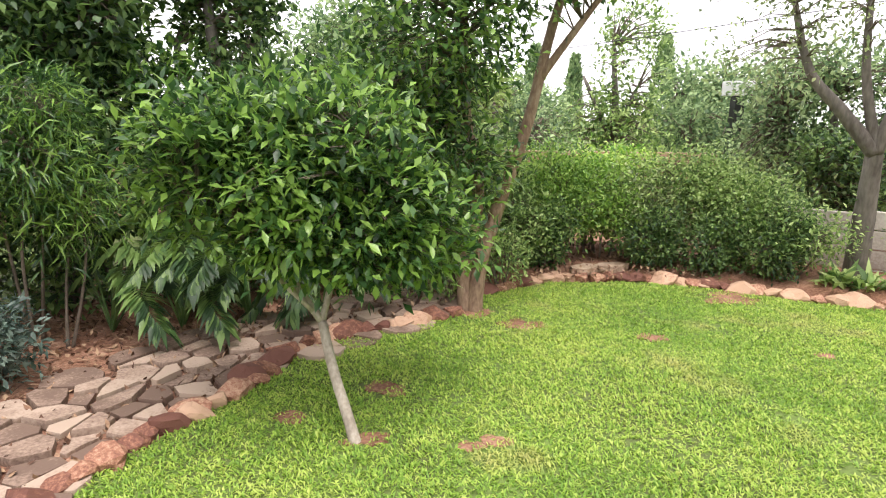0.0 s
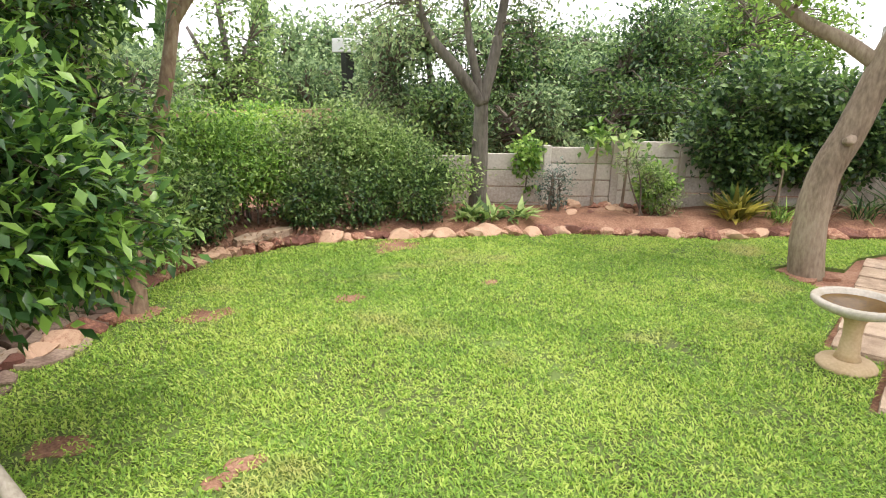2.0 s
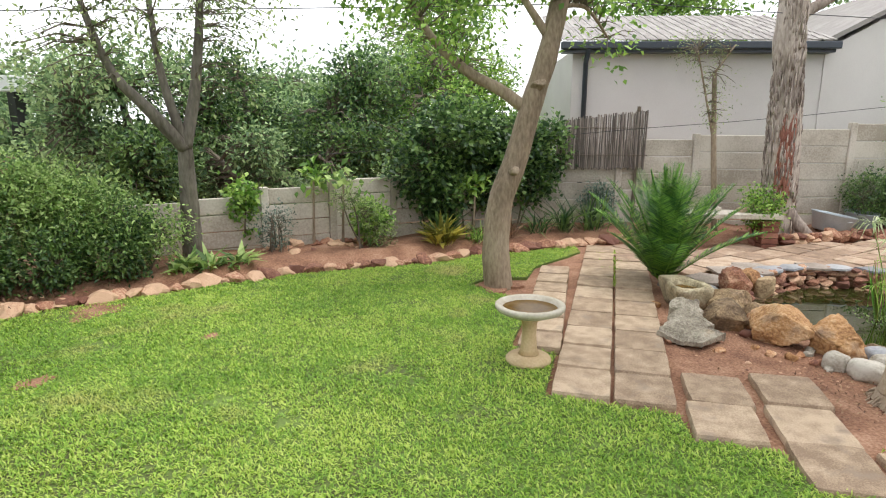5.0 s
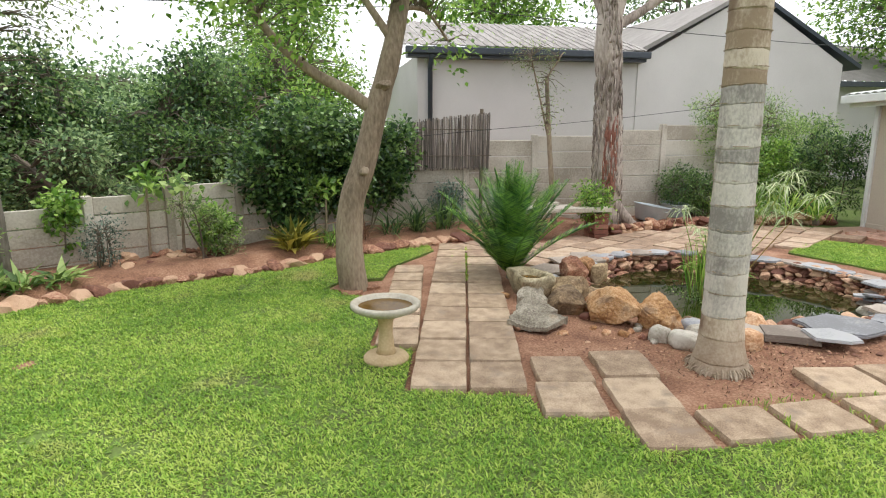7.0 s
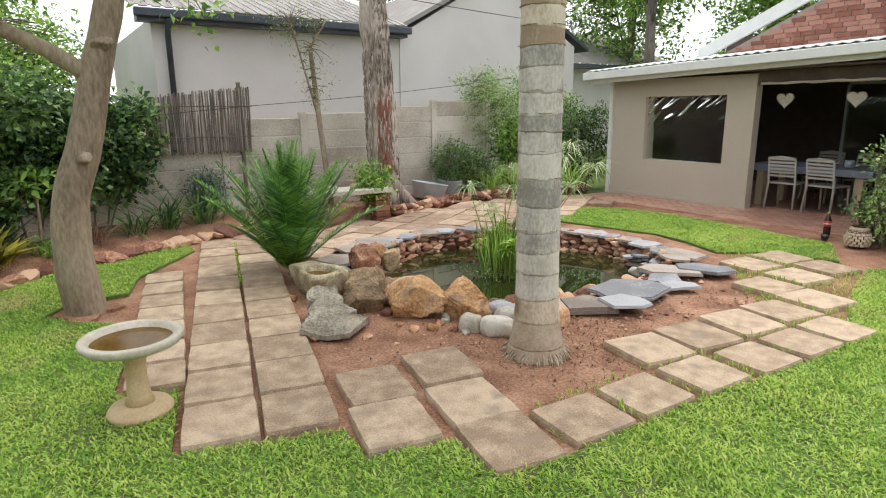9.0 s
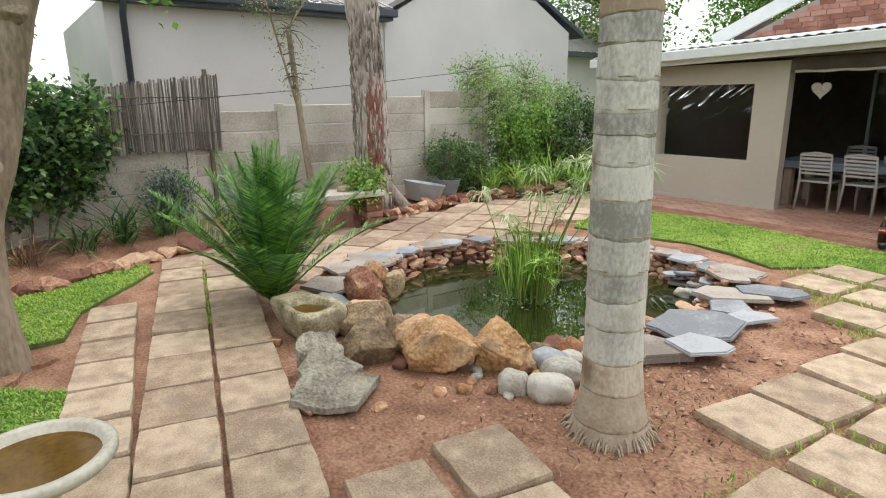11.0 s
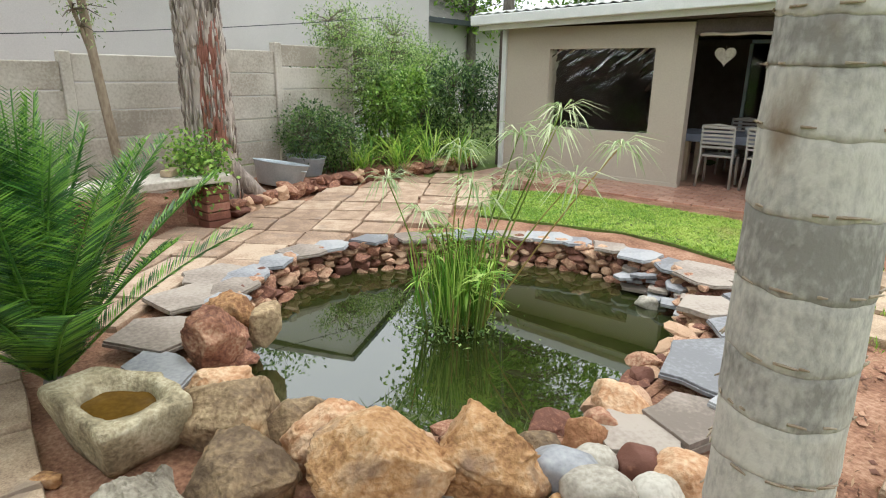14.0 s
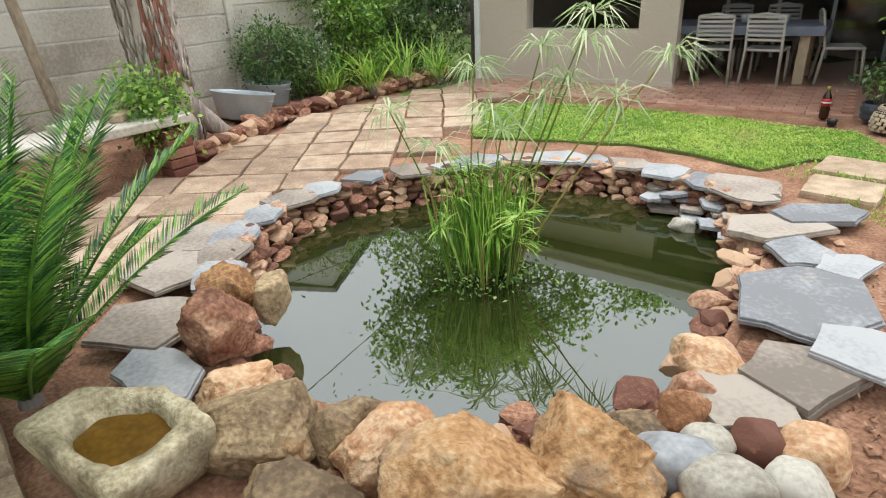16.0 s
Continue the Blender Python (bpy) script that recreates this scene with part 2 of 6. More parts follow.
def mesh_np(name, verts, faces, material, parent=None, smooth=False):
    """One mesh from arrays: verts (n, 3), faces (m, k) of one size."""
    verts, faces = np.asarray(verts, np.float32), np.asarray(faces, np.int32)
    me = bpy.data.meshes.new(name)
    me.vertices.add(len(verts))
    me.vertices.foreach_set("co", verts.ravel())
    k = faces.shape[1]
    me.loops.add(faces.size)
    me.loops.foreach_set("vertex_index", faces.ravel())
    me.polygons.add(len(faces))
    me.polygons.foreach_set("loop_start", np.arange(0, faces.size, k, dtype=np.int32))
    if smooth:
        me.polygons.foreach_set("use_smooth", np.ones(len(faces), bool))
    me.update(calc_edges=True)
    me.materials.append(material)
    ob = new(name, me)
    ob.parent = parent
    return ob


def box(bm, x0, y0, z0, x1, y1, z1, bevel=0.0, m=None):
    r = bmesh.ops.create_cube(bm, size=1)
    vs = r["verts"]
    for v in vs:
        v.co = Vector((x0 + (v.co.x + 0.5) * (x1 - x0), y0 + (v.co.y + 0.5) * (y1 - y0), z0 + (v.co.z + 0.5) * (z1 - z0)))
    if bevel:
        es = list({e for v in vs for e in v.link_edges})
        r = bmesh.ops.bevel(bm, geom=es, offset=bevel, segments=2, affect="EDGES", profile=0.5)
        vs = list({v for f in r["faces"] for v in f.verts} | {v for v in vs if v.is_valid})
    if m is not None:
        bmesh.ops.transform(bm, matrix=m, verts=vs)
    return bm


def solid(*a, **k):
    return box(bmesh.new(), *a, **k)


def tube(bm, pts, radii, sides=8, cap=True):
    """A tapered tube along points."""
    pts = [Vector(p) for p in pts]
    rings = []
    for i, p in enumerate(pts):
        d = (pts[min(i + 1, len(pts) - 1)] - pts[max(i - 1, 0)]).normalized()
        a = d.orthogonal().normalized() if i == 0 else (prev - d * prev.dot(d)).normalized()
        prev = a
        b = d.cross(a)
        r = radii[i] if hasattr(radii, "__len__") else radii
        rings.append([bm.verts.new(p + (a * math.cos(t) + b * math.sin(t)) * r) for t in [2 * math.pi * k / sides for k in range(sides)]])
    for u, v in zip(rings, rings[1:]):
        for k in range(sides):
            f = bm.faces.new((u[k], u[(k + 1) % sides], v[(k + 1) % sides], v[k]))
            f.smooth = True
    if cap:
        bm.faces.new(rings[0][::-1])
        bm.faces.new(rings[-1])
    return bm


def lathe(bm, profile, sides=32, centre=(0, 0, 0)):
    c = Vector(centre)
    rings = [[bm.verts.new(c + Vector((r * math.cos(2 * math.pi * k / sides), r * math.sin(2 * math.pi * k / sides), z))) for k in range(sides)] for r, z in profile]
    for u, v in zip(rings, rings[1:]):
        for k in range(sides):
            bm.faces.new((u[k], u[(k + 1) % sides], v[(k + 1) % sides], v[k])).smooth = True
    bm.faces.new(rings[0][::-1])
    bm.faces.new(rings[-1])
    return bm


def prism(bm, outline, z0, z1, chip=0.0):
    """A slab from an outline [(x, y)], its top edge drawn in by chip."""
    n = len(outline)
    cx, cy = sum(p[0] for p in outline) / n, sum(p[1] for p in outline) / n
    rows = [(1.0, z0), (1.0, z1 - chip), (1.0 - chip * 1.5, z1)] if chip else [(1.0, z0), (1.0, z1)]
    rings = [[bm.verts.new((cx + (x - cx) * s, cy + (y - cy) * s, z)) for x, y in outline] for s, z in rows]
    for u, v in zip(rings, rings[1:]):
        for k in range(n):
            bm.faces.new((u[k], u[(k + 1) % n], v[(k + 1) % n], v[k]))
    bm.faces.new(rings[-1])
    bm.faces.new(rings[0][::-1])
    return bm


def rock_bm(size, seed, detail=2, rough=0.28, cuts=11, depth=(0.5, 0.82)):
    """A broken stone: a ball cut by random planes, with uneven faces."""
    rng = random.Random(seed)
    bm = bmesh.new()
    bmesh.ops.create_icosphere(bm, subdivisions=detail, radius=1)
    planes = [(Vector((rng.uniform(-1, 1), rng.uniform(-1, 1), rng.uniform(-1, 1))).normalized(), rng.uniform(*depth)) for _ in range(cuts)]
    for v in bm.verts:
        for n, d in planes:
            over = v.co.dot(n) - d
            if over > 0:
                v.co -= n * over * 0.97
        v.co *= 1 + rough * noise.noise(v.co * 2.1 + Vector((seed, 0, 0))) * 0.6
        v.co = Vector((v.co.x * size[0], v.co.y * size[1], v.co.z * size[2])) * 0.6
    if detail > 2:
        for f in bm.faces:
            f.smooth = True
    return bm


def drop(me_ob, z):
    """Sets the object so that its lowest point lies at z."""
    low = min((me_ob.matrix_basis @ v.co).z for v in me_ob.data.vertices)
    me_ob.location.z += z - low
    return me_ob


def inside(poly, x, y):
    """Which of the points lie in the polygon."""
    px, py = np.array([p[0] for p in poly]), np.array([p[1] for p in poly])
    r = np.zeros(len(x), bool)
    j = len(px) - 1
    for i in range(len(px)):
        with np.errstate(divide="ignore", invalid="ignore"):
            r ^= ((py[i] > y) != (py[j] > y)) & (x < (px[j] - px[i]) * (y - py[i]) / (py[j] - py[i]) + px[i])
        j = i
    return r


RNG = np.random.default_rng(7)


def leaves(name, at, length, width, material, parent=None, out=None, up=0.3, droop=0.25, spread=1.0, flat=0.5, plain=False):
    """Folded leaves at the points given, of four faces each, or two if plain. out: the way each one points."""
    at = np.asarray(at, float)
    n = len(at)
    d = RNG.normal(size=(n, 3)) * spread
    if out is not None:
        d += np.asarray(out)
    d[:, 2] += up
    d /= np.linalg.norm(d, axis=1)[:, None] + 1e-9
    ref = RNG.normal(size=(n, 3)) * (1 - flat) + np.array([0, 0, 1.0]) * flat * 2
    s = np.cross(d, ref)
    s /= np.linalg.norm(s, axis=1)[:, None] + 1e-9
    nrm = np.cross(s, d)
    L = (length * RNG.uniform(0.65, 1.25, n))[:, None]
    W = (width * RNG.uniform(0.7, 1.2, n))[:, None]
    base, mid, tip = at, at + d * L * 0.5 - nrm * W * 0.12, at + d * L - nrm * L * droop
    q = [base, mid + s * W * 0.5 + nrm * W * 0.16, tip, mid - s * W * 0.5 + nrm * W * 0.16, mid]
    verts = np.stack(q, 1).reshape(-1, 3)
    if plain:
        verts = np.stack(q[:4], 1).reshape(-1, 3)
        k = np.arange(n)[:, None] * 4
        return mesh_np(name, verts, np.concatenate([k + [0, 1, 2], k + [0, 2, 3]]), material, parent)
    k = np.arange(n)[:, None] * 5
    faces = np.concatenate([k + [0, 1, 4], k + [4, 1, 2], k + [0, 4, 3], k + [4, 2, 3]])
    return mesh_np(name, verts, faces, material, parent)


def blob_points(blobs, n, shell=0.55):
    """Points in ellipsoids (centre, radii), more of them towards the outside."""
    w = np.array([b[1][0] * b[1][1] * b[1][2] for b in blobs]) ** 0.75
    pick = RNG.choice(len(blobs), n, p=w / w.sum())
    v = RNG.normal(size=(n, 3))
    v /= np.linalg.norm(v, axis=1)[:, None]
    r = RNG.uniform(shell ** 3, 1, n) ** (1 / 3)
    c, s = np.array([b[0] for b in blobs])[pick], np.array([b[1] for b in blobs])[pick]
    return c + v * r[:, None] * s, v


def crown(thing, limbs, blobs, twigs, per, length, width, leaf_material, bark, twig_r=0.006, shell=0.45, reach=0.16, droop=0.25, up=0.2, flat=0.5, name="crown", plain=False):
    """Twigs from the nearest limb out into the blobs, with leaves round their ends."""
    tips, way = blob_points(blobs, twigs, shell)
    nodes = np.array([p for l in limbs for p in l], float)
    bm = bmesh.new()
    for t in tips[:: max(1, twigs // 500)]:
        k = np.argmin(((nodes - t) ** 2).sum(1) + 0.6 * np.maximum(0, nodes[:, 2] - t[2]) ** 2)
        a, b = Vector(nodes[k]), Vector(t)
        mid = a.lerp(b, 0.5) + Vector((0, 0, 0.12 * (b - a).length))
        tube(bm, [a, mid, b], [twig_r * 1.6, twig_r, twig_r * 0.5], 4, False)
    tagged(part("branching", bm, bark, thing), kind="stuff")
    at = np.repeat(tips, per, 0) + RNG.normal(size=(twigs * per, 3)) * reach
    tagged(leaves(name, at, length, width, leaf_material, thing, np.repeat(way, per, 0) * 0.8, up, droop, 0.8, flat, plain), kind="stuff")


def trunk(name, limbs, material, thing, wobble=0.06, sides=12):
    """One mesh of limbs [(points, first radius, last radius)], smoothed between the points."""
    bm = bmesh.new()
    lines = []
    for pts, r0, r1 in limbs:
        pts = [Vector(p) for p in pts]
        fine = []
        for i in range(len(pts) - 1):
            p0, p1, p2, p3 = pts[max(i - 1, 0)], pts[i], pts[i + 1], pts[min(i + 2, len(pts) - 1)]
            for s in range(6):
                t = s / 6
                fine.append(0.5 * ((2 * p1) + (p2 - p0) * t + (2 * p0 - 5 * p1 + 4 * p2 - p3) * t * t + (3 * p1 - p0 - 3 * p2 + p3) * t ** 3))
        fine.append(pts[-1])
        n = len(fine)
        rad = [(r0 + (r1 - r0) * k / (n - 1)) * (1 + wobble * noise.noise(fine[k] * 6)) for k in range(n)]
        tube(bm, fine, rad, sides)
        lines.append(fine)
    part(name, bm, material, thing)
    return lines


def thing(name, label, category, at=(0, 0, 0), group="", kind=""):
    return tagged(new(name), label, category, group, kind)


# ---- the plan: a second frame whose x runs away from the long wall's face, y along it ----
PLAN = pose(0, 0, 0, 0, 0, 18.4)


def at_plan(a, b, z=0.0):
    return PLAN @ Vector((a, b, z))


POND, PA, PB = Vector((6.57, -2.0, 0)), 1.20, 1.38
WATER_Z = -0.13


def rim(deg, off=0.0, z=0.0):
    """A point on the pond's edge, off metres outwards."""
    t = radians(deg)
    w = 1 + 0.04 * math.sin(3 * t + 0.6) + 0.025 * math.sin(5 * t)
    return Vector((POND.x + (PA * w + off) * math.cos(t), POND.y + (PB * w + off) * math.sin(t), z))


# ground: one sheet from the pond's edge to the horizon
gv, gf = [], []
SEG, RINGS = 160, 70
for i in range(RINGS):
    off = 0.10 + 0.09 * i if i < 40 else 3.7 * 1.22 ** (i - 39)
    for k in range(SEG):
        p = rim(360 * k / SEG, off)
        dz = 0.012 * noise.noise(p * 3.0) + 0.02 * noise.noise(p * 0.7) if off < 12 else 0
        gv.append((p.x, p.y, -0.012 + dz))
for i in range(RINGS - 1):
    for k in range(SEG):
        a, b = i * SEG + k, i * SEG + (k + 1) % SEG
        gf.append((a, a + SEG, b + SEG, b))
GROUND = tagged(mesh_np("ground", gv, gf, SOIL, smooth=True), "bare reddish-brown garden soil", "ground", kind="structure")
GROUND.data.materials.append(EARTH)
GROUND.data.polygons.foreach_set("material_index", np.array([1 if math.hypot(gv[f[1]][0] - 4, gv[f[1]][1] - 1) > 9.5 else 0 for f in gf], dtype=np.int32))

LAWN = [(-0.95, 2.0), (-0.80, 2.5), (-0.50, 2.95), (-0.25, 3.35), (-0.05, 3.85), (0.25, 4.15), (0.7, 4.35), (1.2, 4.62), (1.55, 5.2), (2.3, 5.6), (3.2, 5.6), (3.85, 5.3), (4.5, 4.85),
        (5.15, 4.45), (5.7, 4.05), (6.15, 3.55), (6.5, 3.1), (6.9, 2.75), (7.45, 2.4), (7.95, 1.85), (8.4, 1.35), (8.1, 1.24), (7.05, 1.62), (6.5, 1.6), (6.35, 2.0), (6.0, 2.1), (5.8, 1.8), (5.6, 1.35),
        (4.5, 1.26), (4.38, 1.23), (4.36, 0.90), (3.66, 0.84), (3.66, 0.05), (3.38, -0.02), (3.42, -0.44), (3.08, -0.54), (3.16, -0.92), (3.3, -1.4), (3.45, -1.86), (3.55, -2.3), (3.66, -2.75), (3.9, -3.3), (4.35, -3.9),
        (4.75, -4.4), (5.2, -5.1), (4.0, -7.5), (-7.0, -9.0), (-9.0, -2.0), (-5.0, 1.0)]
STRIP = [(9.5, -4.25), (9.15, -4.9), (8.5, -5.2), (7.8, -5.45), (6.9, -5.6), (6.2, -5.75), (5.55, -5.15), (6.1, -4.75), (6.25, -4.25), (6.8, -4.3), (7.3, -4.22), (7.95, -3.83), (8.5, -3.48)]


def grow_lawn(name, outline, label, near, count):
    bm = bmesh.new()
    n = len(outline)
    top = [bm.verts.new((x, y, 0.012)) for x, y in outline]
    low = [bm.verts.new((x, y, -0.05)) for x, y in outline]
    for k in range(n):
        bm.faces.new((low[k], low[(k + 1) % n], top[(k + 1) % n], top[k]))
    f = bm.faces.new(top)
    bmesh.ops.triangulate(bm, faces=[f])
    lawn = part(name, bm, EARTH)
    tagged(lawn, label, "lawn", kind="structure")
    blades(outline, near, count)


def blades(outline, near, count, label="short bright green lawn grass, patchy and worn", tall=1.0, clear=()):
    xy = RNG.uniform((near[0], near[1]), (near[2], near[3]), (count, 2))
    xy = xy[inside(outline, xy[:, 0], xy[:, 1])]
    thin = np.array([noise.noise((x * 2.6, y * 2.6, 3.0)) + 0.4 * noise.noise((x * 8, y * 8, 1.0)) + 0.9 * noise.noise((x * 24, y * 24, 5.0)) for x, y in xy])
    xy, thin = xy[thin > -0.72], thin[thin > -0.72]
    rise = 0.75 + 0.5 * np.clip(thin + 0.4, 0, 1.4)[:, None]
    xy = np.column_stack([xy, rise])
    for px, py, ang, lx, ly in clear:
        u, w = xy[:, 0] - px, xy[:, 1] - py
        c, s = math.cos(radians(ang)), math.sin(radians(ang))
        xy = xy[(np.abs(u * c + w * s) > lx / 2) | (np.abs(-u * s + w * c) > ly / 2)]
    for px, py, pr in BARE:
        d = np.hypot(xy[:, 0] - px, (xy[:, 1] - py) * 1.25)
        xy = xy[d > pr * RNG.uniform(0.1, 1.15, len(xy))]
    n = len(xy)
    h = RNG.uniform(0.010, 0.028, n) * tall * xy[:, 2]
    ang = RNG.uniform(0, 2 * np.pi, n)
    lean = RNG.uniform(0.2, 1.1, n) * 0.03
    base = np.column_stack([xy[:, :2], np.full(n, 0.010)])
    side = np.column_stack([-np.sin(ang), np.cos(ang), np.zeros(n)]) * RNG.uniform(0.003, 0.006, n)[:, None]
    mid = base + np.column_stack([np.cos(ang) * lean * 0.4, np.sin(ang) * lean * 0.4, h * 0.7])
    tip = base + np.column_stack([np.cos(ang) * lean * 1.2, np.sin(ang) * lean * 1.2, h])
    v = np.stack([base - side, mid + side, tip, mid - side], 1).reshape(-1, 3)
    k = np.arange(n)[:, None] * 4
    faces = np.concatenate([k + [0, 1, 3], k + [3, 1, 2]])
    tagged(mesh_np("grass", v, faces, GRASS), label, "grass", kind="stuff")


# worn patches in the lawn: x, y, radius
BARE = [(1.69, 4.36, 0.24), (2.64, 3.97, 0.17), (3.75, 3.52, 0.12), (3.9, 4.95, 0.42), (0.54, 3.27, 0.2), (1.1, 2.59, 0.13), (0.42, 2.66, 0.16), (0.95, 2.55, 0.1), (6.1, 1.8, 0.42), (0.0, 2.95, 0.14), (1.35, 4.7, 0.3)]
for px, py, pr in BARE:
    o = [(px + pr * q * math.cos(a), py + pr * 0.8 * q * math.sin(a)) for a, q in [(2 * math.pi * k / 22, 0.62 + 0.5 * noise.noise((px * 3 + 1.6 * math.cos(2 * math.pi * k / 22), py * 3 + 1.6 * math.sin(2 * math.pi * k / 22), 0))) for k in range(22)]]
    tagged(part("bare_patch", prism(bmesh.new(), o, -0.02, 0.017, 0.003), SOIL), "bare worn patch of red soil in the lawn", "bare patch", kind="structure")
grow_lawn("lawn", LAWN, "bright green lawn with worn reddish patches", (-1.2, -2.8, 8.5, 5.7), 620000)
grow_lawn("lawn", STRIP, "narrow strip of green lawn beside the brick patio", (5.4, -5.8, 9.6, -3.4), 85000)

blades(LAWN, (3.3, -5.4, 5.6, -2.8), 60000)

# ---- precast concrete wall ----
def precast(name, p0, p1, tops, label, panel=0.215, base=-0.1):
    """Posts and stacked panels between p0 and p1; tops: height of each bay."""
    wall = tagged(new(name), label, "wall", kind="structure")
    p0, p1 = Vector((*p0, 0)), Vector((*p1, 0))
    d = (p1 - p0)
    n = len(tops)
    step = d.length / n
    ang = math.degrees(math.atan2(d.y, d.x))
    pm = bpy.data.meshes.new("panel")
    bm = solid(0.05, -0.025, 0.006, step - 0.05, 0.025, panel - 0.006, 0.011)
    bm.to_mesh(pm)
    bm.free()
    pm.materials.append(CONC)
    for k, top in enumerate(tops):
        q = p0 + d * (k / n)
        z, row = top - panel, 0
        while z > base - panel:
            ob = new("panel", pm)
            ob.parent = wall
            ob.matrix_basis = pose(q.x, q.y, z, random.uniform(-0.6, 0.6), random.uniform(-0.25, 0.25), ang)
            z -= panel
        for e in ((0,) if k < n - 1 else (0, 1)):
            q2 = p0 + d * ((k + e) / n)
            pt = max(top, tops[max(k - 1, 0)]) + 0.015
            bm = solid(-0.05, -0.055, base - 0.2, 0.05, 0.055, pt, 0.012)
            post = part("post", bm, CONC, wall)
            post.matrix_basis = pose(q2.x, q2.y, 0, 0, 0, ang)
    return wall


A0, A1 = (5.158, 6.23), (9.915, 2.10)
precast("wall_west", A0, A1, [0.74, 0.77, 0.86, 0.945, 0.91, 0.87, 0.82], "weathered grey-beige precast concrete panel wall")
c0, c1 = at_plan(10.04, -1.1), at_plan(10.04, -7.1)
precast("wall_north", (c0.x, c0.y), (c1.x, c1.y), [1.02, 1.45, 1.52, 1.62, 1.7], "weathered grey-beige precast concrete panel wall", 0.27)
c2 = at_plan(13.2, -9.0)
precast("wall_east", (c1.x, c1.y), (c2.x, c2.y), [1.6, 1.4, 1.3], "weathered precast concrete panel wall behind the shrubs", 0.25)

# ---- neighbour's house ----
def neighbour():
    h = thing("house", "white plastered house with a grey tiled roof and dark gutters", "house")
    h.matrix_basis = PLAN.copy()
    a, bl, br, eave = 13.06, -2.0, -7.0, 3.15
    part("wall", solid(a, br, -0.3, a + 6, bl, eave), WHITE, h)
    # the gable wing, its apex half way along
    bm = bmesh.new()
    g0, g1, apex = br, br - 5.4, 4.65
    vs = [bm.verts.new((x, y, z)) for x in (a - 0.03, a + 7) for y, z in ((g0, -0.3), (g1, -0.3), (g1, eave), ((g0 + g1) / 2, apex), (g0, eave))]
    bm.faces.new(vs[:5])
    bm.faces.new(vs[5:][::-1])
    for k in range(5):
        bm.faces.new((vs[k], vs[5 + k], vs[5 + (k + 1) % 5], vs[(k + 1) % 5]))
    part("gable_wall", bm, WHITE, h)
    bm = bmesh.new()
    box(bm, a - 0.42, br - 0.1, eave - 0.02, a - 0.30, bl + 0.3, eave + 0.12, 0.02)
    part("gutter", bm, GUTTER, h, "dark painted roof gutter")
    part("fascia", solid(a - 0.30, br - 0.05, eave - 0.08, a - 0.0, bl + 0.25, eave + 0.06), GUTTER, h)
    bm = bmesh.new()
    tube(bm, [(a - 0.35, bl - 0.25, eave), (a - 0.1, bl - 0.25, eave - 0.25), (a - 0.06, bl - 0.25, -0.2)], 0.05, 10)
    part("downpipe", bm, GUTTER, h, "dark round downpipe")
    # roof slope facing the garden, tile by tile in courses
    roof = new("roof")
    roof.parent = h
    bm = bmesh.new()
    rows, cols, pitch = 9, 26, 17
    wide = (bl + 0.35 - br) / cols
    for r in range(rows):
        for c in range(cols):
            x, y = a - 0.4 + r * 0.33, br + c * wide
            z = eave + 0.13 + r * 0.33 * math.tan(radians(pitch))
            m = Matrix.Translation((x, y, z)) @ pose(0, 0, 0, 0, -pitch - 3, 0)
            for k in range(3):
                box(bm, 0, k * wide / 3 + 0.004, 0 if k != 1 else 0.02, 0.37, (k + 1) * wide / 3, 0.02 if k != 1 else 0.035, m=m)
    tagged(part("roof_tiles", bm, ROOFTILE, roof), kind="stuff")
    for s, (y0, y1) in enumerate(((g0 + 0.35, (g0 + g1) / 2), (g1 - 0.45, (g0 + g1) / 2))):
        bm = bmesh.new()
        e0 = eave - (0.1 if s == 0 else 0.15)
        for x0, x1, dz, w in ((a - 0.12, a + 7, 0.14, 0.10),):
            vs = [bm.verts.new(p) for p in ((x0, y0, e0 + dz), (x1, y0, e0 + dz), (x1, y1, apex + dz), (x0, y1, apex + dz), (x0, y0, e0 + dz - w), (x1, y0, e0 + dz - w), (x1, y1, apex + dz - w), (x0, y1, apex + dz - w))]
            for q in ((0, 1, 2, 3), (7, 6, 5, 4), (0, 4, 5, 1), (1, 5, 6, 2), (2, 6, 7, 3), (3, 7, 4, 0)):
                bm.faces.new([vs[k] for k in q])
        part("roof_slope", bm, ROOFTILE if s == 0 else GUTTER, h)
    return h


neighbour()

BRICKS = mat("gable_brick", (0.22, 0.085, 0.055), (0.33, 0.14, 0.10), (0.42, 0.21, 0.16), scale=6, fine=50, island=0.5, bump=0.3)

# ---- patio house ----
PX0, PX1, PY = 5.98, 8.62, -8.95    # wall beside the opening, along the plan's x


